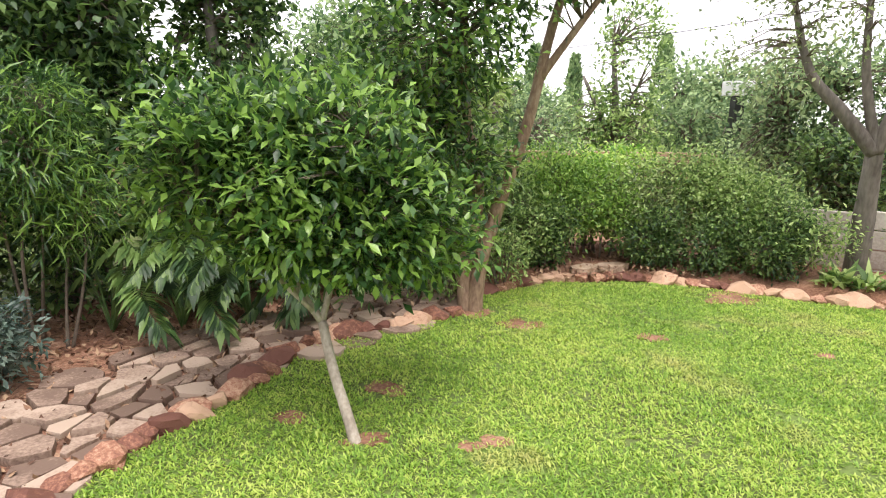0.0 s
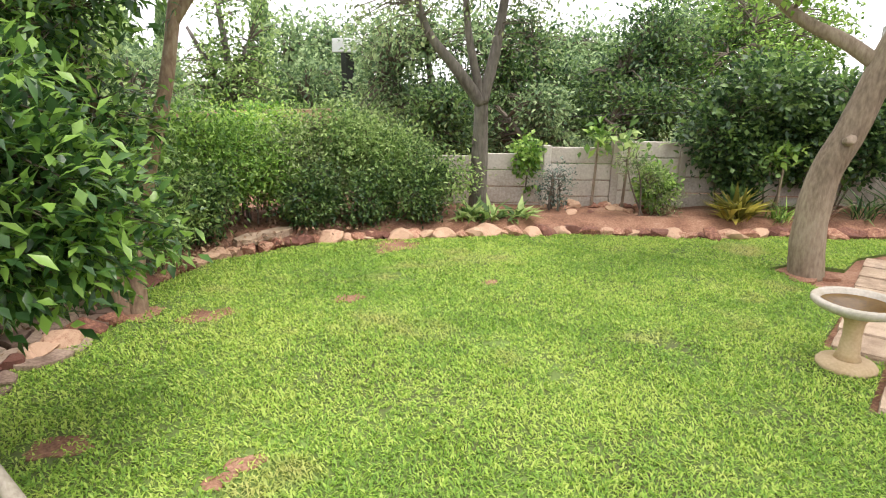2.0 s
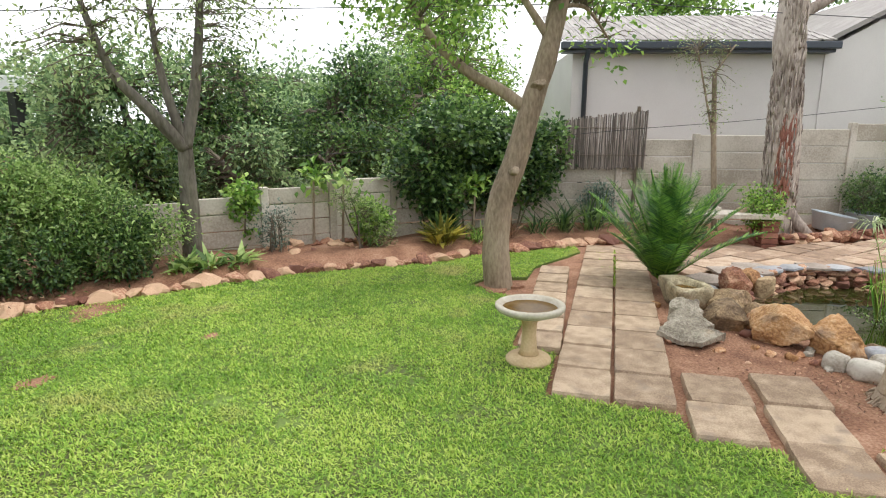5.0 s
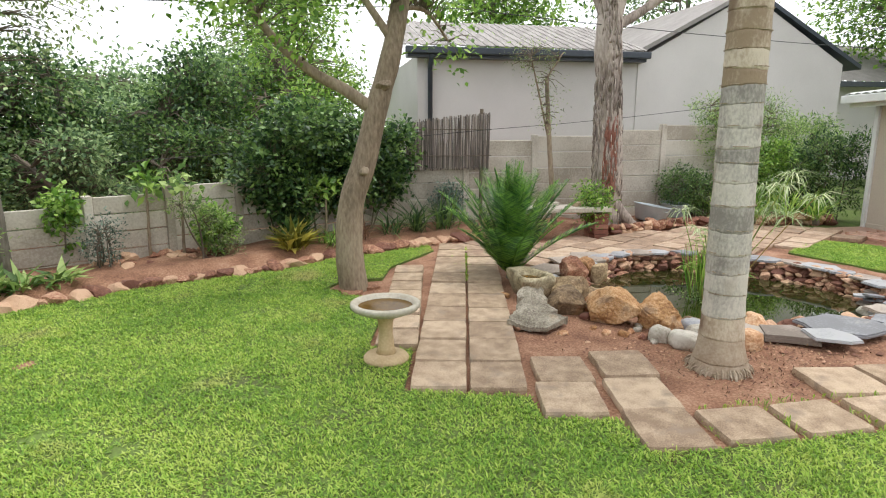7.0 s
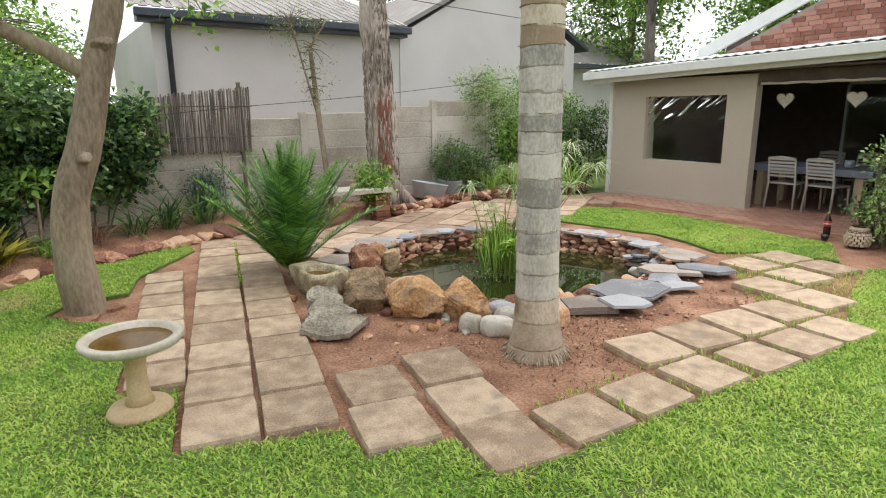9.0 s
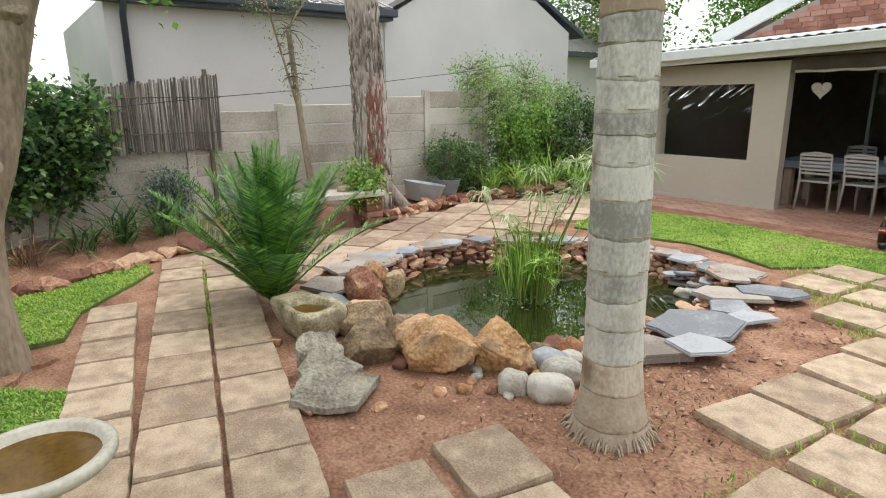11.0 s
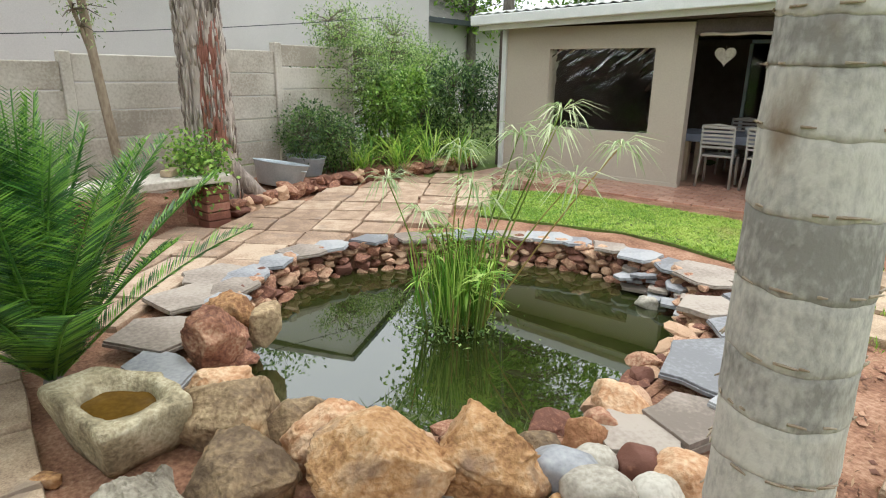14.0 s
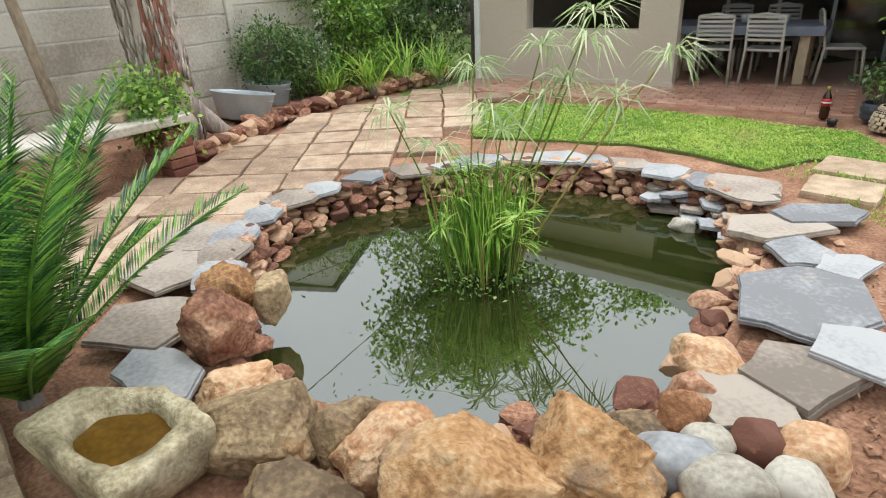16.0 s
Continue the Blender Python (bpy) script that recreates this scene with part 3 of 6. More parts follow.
def patio_house():
    # paved floor
    floor = tagged(part("patio_floor", solid(1.0, -15, -0.2, 8.7, PY + 0.95, -0.004, m=PLAN), PATIOBED), "red brick patio paving", "patio", kind="structure")
    bmesh_brick = bpy.data.meshes.new("paving_brick")
    bm = solid(0, 0, 0, 0.19, 0.092, 0.03, 0.004)
    bm.to_mesh(bmesh_brick)
    bm.free()
    bmesh_brick.materials.append(PATIO)
    for r in range(15):
        for c in range(20):
            x, y = 4.1 + c * 0.2 + (0.1 if r % 2 else 0), PY + 0.85 - r * 0.1
            ob = new("paving_brick", bmesh_brick)
            ob.parent = floor
            ob.matrix_basis = PLAN @ pose(x, y, -0.012 + random.uniform(0, 0.002))
    t = 0.16
    w = tagged(new("wall_patio"), "beige plastered patio wall with a large window", "wall", kind="structure")
    w.matrix_basis = PLAN.copy()
    wx0, wx1, wz0, wz1, top = 6.43, 7.92, 0.66, 1.73, 2.02
    for q in ((PX0, -0.05, wx0, top), (wx1, -0.05, PX1, top), (wx0, -0.05, wx1, wz0), (wx0, wz1, wx1, top)):
        part("plaster", solid(q[0], PY - t, q[1], q[2], PY, q[3]), BEIGE, w)
    part("plinth", solid(PX0 - 0.02, PY, -0.02, PX1, PY + 0.02, 0.07, 0.006), BEIGE, w)
    bm = bmesh.new()
    bmesh.ops.create_grid(bm, x_segments=110, y_segments=80, size=0.5)
    for v in bm.verts:
        x, z = v.co.x + 0.5, v.co.y + 0.5
        crease = 0.05 * (0.03 + max(0, z - 0.45) * 1.6)
        v.co = Vector((wx0 + x * (wx1 - wx0), PY - 0.085 + crease * noise.noise(Vector((x * 9 + z * 7, z * 4, 0))) + 0.45 * crease * noise.noise(Vector((x * 22 + z * 22, z * 6, 4))), wz0 + z * (wz1 - wz0)))
    for f in bm.faces:
        f.smooth = True
    win = tagged(part("window_1", bm, PANE), "clear plastic patio window with creases", "window", kind="structure")
    win.matrix_basis = PLAN.copy()
    win.visible_shadow = False
    # room surfaces: dark colour stands in for the shade inside
    back = tagged(part("wall_back", solid(0.5, PY - 4.2, -0.1, 9.0, PY - 4.0, 3.0, m=PLAN), ROOMSHADE), "back wall of the patio room, coloured dark as shade", "wall", kind="structure")
    tagged(part("wall_side", solid(8.75, PY - 4.0, -0.1, 8.9, PY - 0.2, 2.0, m=PLAN), ROOMSHADE), "side wall of the patio room, coloured dark as shade", "wall", kind="structure")
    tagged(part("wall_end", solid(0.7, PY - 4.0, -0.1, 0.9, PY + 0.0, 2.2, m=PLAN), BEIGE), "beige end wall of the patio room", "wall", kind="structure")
    tagged(part("ceiling", solid(0.6, PY - 4.0, 2.02, 8.75, PY - 0.1, 2.08, m=PLAN), ROOMSHADE), "patio ceiling coloured dark as shade", "ceiling", kind="structure")
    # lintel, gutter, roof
    tagged(part("lintel", solid(0.6, PY - 0.16, 1.87, PX0 - 0.004, PY - 0.01, 2.05, 0.01, m=PLAN), ROOMSHADE), "dark beam above the patio opening, in the room's shade colour", "beam", kind="structure")
    r = thing("patio_roof", "low white-edged corrugated patio roof", "roof")
    r.matrix_basis = PLAN.copy()
    tilt = Matrix.Translation((8.7, 0, 2.06)) @ pose(0, 0, 0, 0, 1.6, 0) @ Matrix.Translation((-8.7, 0, -2.06))
    part("gutter", solid(3.4, PY + 0.36, 2.04, 8.95, PY + 0.50, 2.17, 0.012, m=tilt), WHITEPAINT, r, "white square gutter")
    part("fascia", solid(3.4, PY + 0.30, 1.98, 8.9, PY + 0.357, 2.12, m=tilt), WHITEPAINT, r)
    # soffit in the same shade-darkened colour
    part("soffit", solid(0.5, PY - 0.1, 2.055, 8.85, PY + 0.3, 2.075), ROOMSHADE, r)
    bm = bmesh.new()
    nx = 110
    rows = []
    for j, (y, z) in enumerate(((PY + 0.46, 2.19), (PY - 1.6, 2.42))):
        rows.append([bm.verts.new(tilt @ Vector((0.5 + 8.4 * k / nx, y, z + 0.022 * (k % 2)))) for k in range(nx + 1)])
    low = [[bm.verts.new(v.co - Vector((0, 0, 0.012))) for v in row] for row in rows]
    for k in range(nx):
        bm.faces.new((rows[0][k], rows[0][k + 1], rows[1][k + 1], rows[1][k]))
        bm.faces.new((low[0][k + 1], low[0][k], low[1][k], low[1][k + 1]))
        bm.faces.new((low[0][k], low[0][k + 1], rows[0][k + 1], rows[0][k]))
    part("roof_sheet", bm, WHITEPAINT, r)
    part("corner_post", solid(8.62, PY - 0.02, -0.02, 8.69, PY + 0.05, 2.0, 0.006), WHITEPAINT, r, "white square post")
    # brick gable of the main house behind
    g = thing("brick_house", "red face-brick gable with white barge boards", "house")
    g.matrix_basis = PLAN.copy()
    bm = bmesh.new()
    y = PY - 1.6
    gx0, gx1, gz, gt = -1.6, 7.5, 2.5, 4.5
    vs = [bm.verts.new(p) for yy in (y, y - 4) for p in ((gx0, yy, 2.12), (gx1, yy, 2.12), (gx1, yy, gz), ((gx0 + gx1) / 2, yy, gt), (gx0, yy, gz))]
    bm.faces.new(vs[:5])
    bm.faces.new(vs[5:][::-1])
    for k in range(5):
        bm.faces.new((vs[k], vs[5 + k], vs[5 + (k + 1) % 5], vs[(k + 1) % 5]))
    part("gable", bm, MORTAR, g)
    bm = bmesh.new()
    rows = int((gt - 2.2) / 0.075)
    for r in range(rows):
        z = 2.2 + r * 0.075
        lim = 1 - max(0, (z + 0.075 - gz) / (gt - gz))
        c, hw = (gx0 + gx1) / 2, (gx1 - gx0) / 2 * lim
        x = c - hw + (0.11 if r % 2 else 0)
        while x < c + hw - 0.1:
            if x > 2.0:
                box(bm, x, y, z, min(x + 0.212, c + hw), y + 0.012, z + 0.065)
            x += 0.222
    tagged(part("brick", bm, BRICKS, g), kind="stuff")
    for s in (0, 1):
        x0, x1 = (gx1 + 0.5, (gx0 + gx1) / 2) if s == 0 else (gx0 - 0.5, (gx0 + gx1) / 2)
        bm = bmesh.new()
        tl = gz - 0.13
        vs = [bm.verts.new(p) for yy in (y + 0.10, y + 0.03) for p in ((x0, yy, tl), (x1, yy, gt + 0.02), (x1, yy, gt + 0.26), (x0, yy, tl + 0.22))]
        for q in ((0, 1, 2, 3), (7, 6, 5, 4), (0, 4, 5, 1), (1, 5, 6, 2), (2, 6, 7, 3), (3, 7, 4, 0)):
            bm.faces.new([vs[k] for k in q])
        part("barge_board", bm, WHITEPAINT, g)
    return g


BRICK_HOUSE = patio_house()

# ---- pond ----
bm = bmesh.new()
ring = [[bm.verts.new(rim(360 * k / 96, o, z)) for k in range(96)] for o, z in ((0.16, -0.005), (0.14, WATER_Z - 0.06), (-0.3, -0.5), (-0.9, -0.6))]
for u, v in zip(ring, ring[1:]):
    for k in range(96):
        bm.faces.new((u[k], u[(k + 1) % 96], v[(k + 1) % 96], v[k]))
bm.faces.new(ring[-1])
tagged(part("pond_basin", bm, SOIL), "earthen basin of the garden pond", "pond basin", kind="structure")
bm = bmesh.new()
bm.faces.new([bm.verts.new(rim(360 * k / 96, 0.15, WATER_Z)) for k in range(96)])
tagged(part("water", bm, WATER), "still dark green pond water", "water", kind="structure")

# ---- trees ----
def tree_a():
    t = thing("small_tree", "small leaning evergreen tree with glossy leaves on the lawn", "tree")
    b = [(0.38, 2.63, -0.03), (0.33, 2.72, 0.12), (0.25, 2.86, 0.33), (0.19, 2.99, 0.55)]
    limbs = [(b, 0.034, 0.026), ([(0.19, 2.99, 0.55), (0.06, 3.0, 0.75), (-0.1, 3.05, 1.05), (-0.2, 3.1, 1.4)], 0.024, 0.012), ([(0.19, 2.99, 0.55), (0.24, 3.02, 0.75), (0.35, 3.05, 1.1), (0.45, 3.1, 1.5)], 0.022, 0.01),
             ([(0.14, 2.98, 0.62), (-0.1, 2.9, 0.9), (-0.4, 2.9, 1.2)], 0.016, 0.008)]
    lines = trunk("trunk", limbs, PALEBARK, t)
    blobs = [((0.05, 3.0, 1.35), (0.5, 0.5, 0.42)), ((-0.3, 3.1, 1.3), (0.42, 0.42, 0.38)), ((0.5, 3.05, 1.15), (0.4, 0.4, 0.38)), ((0.25, 2.95, 1.08), (0.55, 0.45, 0.2)), ((-0.35, 3.0, 1.5), (0.35, 0.35, 0.25)), ((0.3, 3.2, 1.55), (0.4, 0.4, 0.28)), ((0.8, 3.2, 1.0), (0.3, 0.3, 0.25))]
    crown(t, lines[1:], blobs, 820, 18, 0.085, 0.036, GLOSSY, TWIG, reach=0.07, droop=0.2, flat=0.65)


tree_a()


def simple_tree(name, label, limbs, blobs, leaf, bark, twigs, per, length, width, reach=0.16, wobble=0.06, **k):
    t = thing(name, label, "tree")
    lines = trunk("trunk", limbs, bark, t, wobble)
    crown(t, lines[1:] or lines, blobs, twigs, per, length, width, leaf, TWIG, reach=reach, **k)
    return t


simple_tree("tree", "tall tree with several leaning trunks and glossy leaves",
            [([(1.36, 4.75, -0.05), (1.42, 4.85, 0.4), (1.6, 5.0, 0.9), (1.85, 5.1, 1.6), (2.05, 5.2, 2.4), (2.3, 5.3, 3.2)], 0.075, 0.035),
             ([(1.3, 4.78, -0.05), (1.3, 4.9, 0.4), (1.42, 5.05, 1.0), (1.3, 5.1, 1.7), (1.25, 5.1, 2.6), (1.2, 5.0, 3.3)], 0.075, 0.03),
             ([(1.95, 5.15, 2.0), (2.3, 5.1, 2.5), (2.7, 5.2, 3.0)], 0.04, 0.02)],
            [((1.0, 4.7, 2.4), (0.7, 0.6, 0.7)), ((0.6, 4.8, 1.7), (0.6, 0.6, 0.6)), ((1.1, 4.9, 1.3), (0.6, 0.5, 0.4)), ((1.5, 4.8, 3.1), (0.9, 0.7, 0.6)), ((2.5, 5.3, 3.2), (0.6, 0.6, 0.4))],
            GLOSSY, BROWNBARK, 800, 15, 0.095, 0.04, reach=0.11)

simple_tree("tree", "grey-barked tree with thin olive foliage beside the concrete wall",
            [([(5.55, 5.35, -0.05), (5.5, 5.3, 0.5), (5.45, 5.25, 1.0), (5.4, 5.2, 1.45)], 0.125, 0.075),
             ([(5.4, 5.2, 1.4), (5.1, 5.35, 1.8), (4.8, 5.5, 2.2), (4.6, 5.6, 2.9)], 0.08, 0.025), ([(5.4, 5.2, 1.4), (5.5, 5.1, 2.0), (5.55, 5.0, 2.8), (5.5, 4.9, 3.5)], 0.075, 0.025), ([(5.4, 5.2, 1.45), (5.25, 5.3, 2.2), (5.2, 5.35, 3.2)], 0.06, 0.02)],
            [((5.2, 5.2, 3.0), (1.0, 1.0, 0.6)), ((4.4, 5.6, 2.8), (0.7, 0.7, 0.5)), ((6.0, 4.8, 2.9), (0.6, 0.6, 0.5)), ((5.2, 5.3, 3.6), (1.0, 1.0, 0.5)), ((4.45, 5.65, 2.25), (0.5, 0.5, 0.3)), ((5.65, 4.85, 2.2), (0.35, 0.4, 0.42)), ((5.0, 5.3, 2.55), (0.6, 0.6, 0.32))],
            OLIVE, DARKBARK, 310, 11, 0.065, 0.034, reach=0.13)

SMOOTH_TREE = simple_tree("tree", "leaning tree with a smooth brown trunk, pruned knots and light crown",
            [([(6.08, 1.80, -0.05), (6.06, 1.84, 0.4), (6.1, 1.81, 0.9), (6.18, 1.69, 1.3), (6.27, 1.55, 1.9), (6.35, 1.42, 2.4), (6.5, 1.3, 3.2)], 0.15, 0.09),
             ([(6.27, 1.52, 1.75), (6.2, 1.85, 2.0), (6.1, 2.2, 2.2), (6.0, 2.6, 2.6), (5.95, 2.9, 3.2)], 0.07, 0.03), ([(6.35, 1.42, 2.5), (6.3, 1.9, 3.2)], 0.05, 0.02), ([(6.4, 1.4, 2.8), (6.8, 1.15, 2.85), (7.2, 0.95, 2.6)], 0.03, 0.012)],
            [((6.0, 2.8, 3.1), (0.9, 0.9, 0.4)), ((6.4, 1.6, 3.4), (1.0, 1.0, 0.5)), ((5.9, 2.4, 2.5), (0.4, 0.5, 0.2)), ((7.2, 0.95, 2.6), (0.35, 0.35, 0.25)), ((6.9, 1.1, 2.95), (0.4, 0.4, 0.2))],
            FRESH, BARK, 330, 12, 0.075, 0.055, reach=0.12)


def palm():
    t = thing("palm_tree", "tall palm with a smooth grey ringed trunk", "palm tree")
    x0, y0 = 4.33, -1.27
    rnd = random.Random(3)
    sides, z = 44, -0.05

    def ring_at(bm, z, swell, tx, ty):
        r = 0.125 + 0.072 * math.exp(-max(z, 0) * 6.5) + 0.01 * math.exp(-abs(z - 0.9)) + swell
        cx = x0 + 0.03 * math.sin(z * 0.8)
        out = []
        for k in range(sides):
            a = 2 * math.pi * k / sides
            q = r * (1 + 0.014 * noise.noise((math.cos(a) * 2, math.sin(a) * 2, z * 3)))
            dz = tx * math.cos(a) + ty * math.sin(a) + 0.007 * noise.noise((math.cos(a) * 3, math.sin(a) * 3, z * 9))
            out.append(bm.verts.new((cx + q * math.cos(a), y0 + q * math.sin(a), z + dz)))
        return out

    t0 = (0.0, 0.0)
    while z < 4.7:
        h = rnd.uniform(0.10, 0.165)
        t1 = (rnd.uniform(-0.012, 0.012), rnd.uniform(-0.012, 0.012))
        bm = bmesh.new()
        rows = []
        for f, sw in ((0.0, -0.002), (0.03, 0.0025), (0.10, 0.003), (0.2, 0.002), (0.4, 0.001), (0.6, 0.0), (0.8, 0.0), (0.97, 0.0005), (1.0, -0.002)):
            rows.append(ring_at(bm, z + f * h, sw, t0[0] + (t1[0] - t0[0]) * f, t0[1] + (t1[1] - t0[1]) * f))
        for u, v in zip(rows, rows[1:]):
            for k in range(sides):
                bm.faces.new((u[k], u[(k + 1) % sides], v[(k + 1) % sides], v[k])).smooth = True
        part("trunk_ring", bm, PALMTAN if z > 1.85 or 0.1 < z < 0.3 else PALMSCAR if z < 0.1 else PALMBARK, t)
        # torn fibres along the ring's lower lip
        bm = bmesh.new()
        for k in range(14 if z < 3 else 0):
            a = rnd.uniform(0, 6.28)
            r = 0.128 + 0.072 * math.exp(-max(z, 0) * 6.5) + 0.01 * math.exp(-abs(z - 0.9))
            p = Vector((x0 + 0.03 * math.sin(z * 0.8) + r * math.cos(a), y0 + r * math.sin(a), z + 0.01))
            tube(bm, [p, p + Vector((0.004 * math.cos(a), 0.004 * math.sin(a), 0.0)) + Vector((-math.sin(a), math.cos(a), 0)) * rnd.uniform(0.01, 0.05)], [0.004, 0.002], 4)
        if z < 3:
            tagged(part("scar", bm, PALMSCAR, t), kind="stuff")
        z += h
        t0 = t1
    bm = bmesh.new()
    for k in range(110):
        a = rnd.uniform(0, 6.28)
        r = 0.185
        p = Vector((x0 + r * math.cos(a), y0 + r * math.sin(a), rnd.uniform(0.0, 0.05)))
        q = p + Vector((math.cos(a) * rnd.uniform(0.01, 0.06), math.sin(a) * rnd.uniform(0.01, 0.06), -p.z - 0.01))
        tube(bm, [p, p.lerp(q, 0.5) + Vector((0, 0, 0.012)), q], [0.006, 0.006, 0.004], 4, False)
    tagged(part("root_mat", bm, PALMSCAR, t, "mat of brown aerial roots"), kind="stuff")
    bm = bmesh.new()
    lines = []
    for k in range(22):
        a = 2 * math.pi * k / 22 + rnd.uniform(-0.1, 0.1)
        e = rnd.uniform(-0.2, 1.0)
        pts = [Vector((x0, y0, 4.7)) + Vector((math.cos(a) * s * math.cos(e), math.sin(a) * s * math.cos(e), s * math.sin(e) - 0.22 * s * s)) for s in (0, 0.5, 1.0, 1.5, 2.0, 2.4)]
        tube(bm, pts, [0.03, 0.022, 0.016, 0.012, 0.008, 0.004], 5)
        lines.append(pts)
    part("frond_stalk", bm, TWIG, t)
    at, way = [], []
    for pts in lines:
        for i in range(len(pts) - 1):
            d = (pts[i + 1] - pts[i]).normalized()
            s = d.cross(Vector((0, 0, 1))).normalized()
            for j in range(14):
                for sg in (-1, 1):
                    at.append(pts[i].lerp(pts[i + 1], j / 14)), way.append((s * sg + d * 0.5 + Vector((0, 0, -0.3))) * 3)
    leaves("fronds", at, 0.45, 0.03, FRESH, t, np.array(way), 0, 0.3, 0.2, 0.8)


palm()

OLD_TREE = simple_tree("tree", "old tree with shaggy grey bark and a red stripped patch",
            [([at_plan(9.2, -4.44, -0.03), at_plan(9.2, -4.44, 0.5), at_plan(9.18, -4.44, 1.2), at_plan(9.2, -4.40, 2.2), at_plan(9.2, -4.34, 3.2), at_plan(9.2, -4.7, 4.6)], 0.245, 0.16), ([at_plan(9.15, -4.45, 0.55), at_plan(9.05, -4.66, 0.28), at_plan(8.95, -4.95, 0.0)], 0.13, 0.05), ([at_plan(9.15, -4.4, 0.5), at_plan(8.98, -4.3, 0.25), at_plan(8.8, -4.2, 0.0)], 0.13, 0.05),
             ([at_plan(9.2, -4.34, 3.1), at_plan(9.3, -5.3, 3.7), at_plan(9.2, -6.0, 4.6)], 0.09, 0.03), ([at_plan(9.2, -4.34, 3.1), at_plan(9.4, -4.0, 3.9), at_plan(9.2, -3.0, 4.5)], 0.08, 0.03)],
            [(at_plan(9.2, -5.0, 5.0), (2.2, 2.2, 0.7)), (at_plan(9.4, -3.2, 4.6), (1.2, 1.2, 0.5))], OLIVE, SHAGBARK, 300, 14, 0.09, 0.03, reach=0.2, wobble=0.25)


# ---- shrubs ----
def shrub(name, label, blobs, leaf, twigs, per, length, width, root, reach=0.08, stems=7, category="shrub", bark=TWIG, **k):
    t = thing(name, label, category)
    rnd = random.Random(int(root[0] * 100 + root[1] * 10))
    limbs = []
    for i in range(stems):
        c, r = blobs[i % len(blobs)]
        tip = Vector(c) + Vector((rnd.uniform(-0.5, 0.5) * r[0], rnd.uniform(-0.5, 0.5) * r[1], rnd.uniform(-0.3, 0.4) * r[2]))
        foot = Vector((root[0] + (c[0] - root[0]) * 0.7 + rnd.uniform(-0.12, 0.12), root[1] + (c[1] - root[1]) * 0.7 + rnd.uniform(-0.12, 0.12), -0.03))
        limbs.append(([foot, foot.lerp(tip, 0.5) + Vector((rnd.uniform(-0.06, 0.06), rnd.uniform(-0.06, 0.06), 0.05)), tip], 0.014, 0.006))
    lines = [line for limb in limbs for line in trunk("stem", [limb], bark, t, sides=6)]
    crown(t, lines, blobs, twigs, per, length, width, leaf, bark, twig_r=0.003, reach=reach, **k)
    return t


rs = random.Random(11)
hx = [(1.9, 6.2), (2.5, 6.5), (3.1, 6.55), (3.7, 6.4), (4.25, 6.1), (4.75, 5.75)]
for i, (x, y) in enumerate(hx):
    tall = (0.9, 1.16, 1.0, 0.82, 1.08, 0.88)[i]
    bl = [((a, b, c * tall), r) for (a, b, c), r in (((x + rs.uniform(-0.1, 0.1), y + 0.1, 0.78), (0.42, 0.45, 0.36)), ((x + 0.2, y - 0.2 + rs.uniform(-0.15, 0.1), 0.62), (0.34, 0.36, 0.20)), ((x - 0.2, y + 0.3, 0.88 + rs.uniform(-0.15, 0.22)), (0.3, 0.35, 0.25)), ((x + 0.15, y + 0.2, 0.9 + rs.uniform(-0.2, 0.25)), (0.22, 0.25, 0.2)))]
    shrub("shrub", "dense hedge shrub with small grey-green leaves and bare stems below", bl, (HEDGE, FRESH, FRESH, OLIVE, HEDGE, HEDGE)[i], 480, 18, 0.06, 0.027, (x, y), reach=0.13, stems=9)

for x, y, r in ((3.55, 5.98, 0.3), (4.1, 5.72, 0.34), (4.6, 5.42, 0.3), (2.35, 6.05, 0.25)):
    shrub("shrub", "low dark evergreen shrub at the foot of the hedge", [((x, y, 0.36), (r, r * 0.8, 0.24)), ((x + 0.15, y - 0.05, 0.55), (r * 0.7, r * 0.6, 0.2))], DEEP, 210, 16, 0.055, 0.026, (x, y), reach=0.06, stems=6)

shrub("shrub", "bright yellow-green leafy bush behind the hedge", [((3.2, 7.0, 1.0), (0.45, 0.4, 0.26)), ((3.7, 7.15, 1.1), (0.4, 0.35, 0.22)), ((2.9, 6.85, 0.8), (0.4, 0.35, 0.25))], REED, 300, 16, 0.08, 0.035, (3.3, 7.0), reach=0.07)

# trees and bushes beyond the garden
def wood(label, x, y, r, h, leaf, n, size, base=0.3):
    t = thing("tree", label, "tree")
    bl = []
    rnd = random.Random(int(x * 13 + y * 7))
    for k in range(9):
        a, q = rnd.uniform(0, 6.28), rnd.uniform(0.1, 0.75)
        z = base + (h - base) * rnd.uniform(0.25, 0.9)
        bl.append(((x + r * q * math.cos(a), y + r * q * math.sin(a), z), (r * rnd.uniform(0.3, 0.5), r * rnd.uniform(0.3, 0.5), (h - base) * rnd.uniform(0.12, 0.22))))
    lines = trunk("trunk", [([(x, y, -0.1), (x + 0.1, y, h * 0.4), (x, y + 0.1, h * 0.8)], 0.05 * r + 0.06, 0.04), ([(x, y, h * 0.3), (x + r * 0.4, y, h * 0.6)], 0.07, 0.03), ([(x, y, h * 0.35), (x - r * 0.4, y + r * 0.2, h * 0.65)], 0.07, 0.03)], DARKBARK, t, sides=8)
    crown(t, lines, bl, n, 17, size * 1.0, size * 0.54, leaf, TWIG, twig_r=0.012, reach=r * 0.10, plain=True)


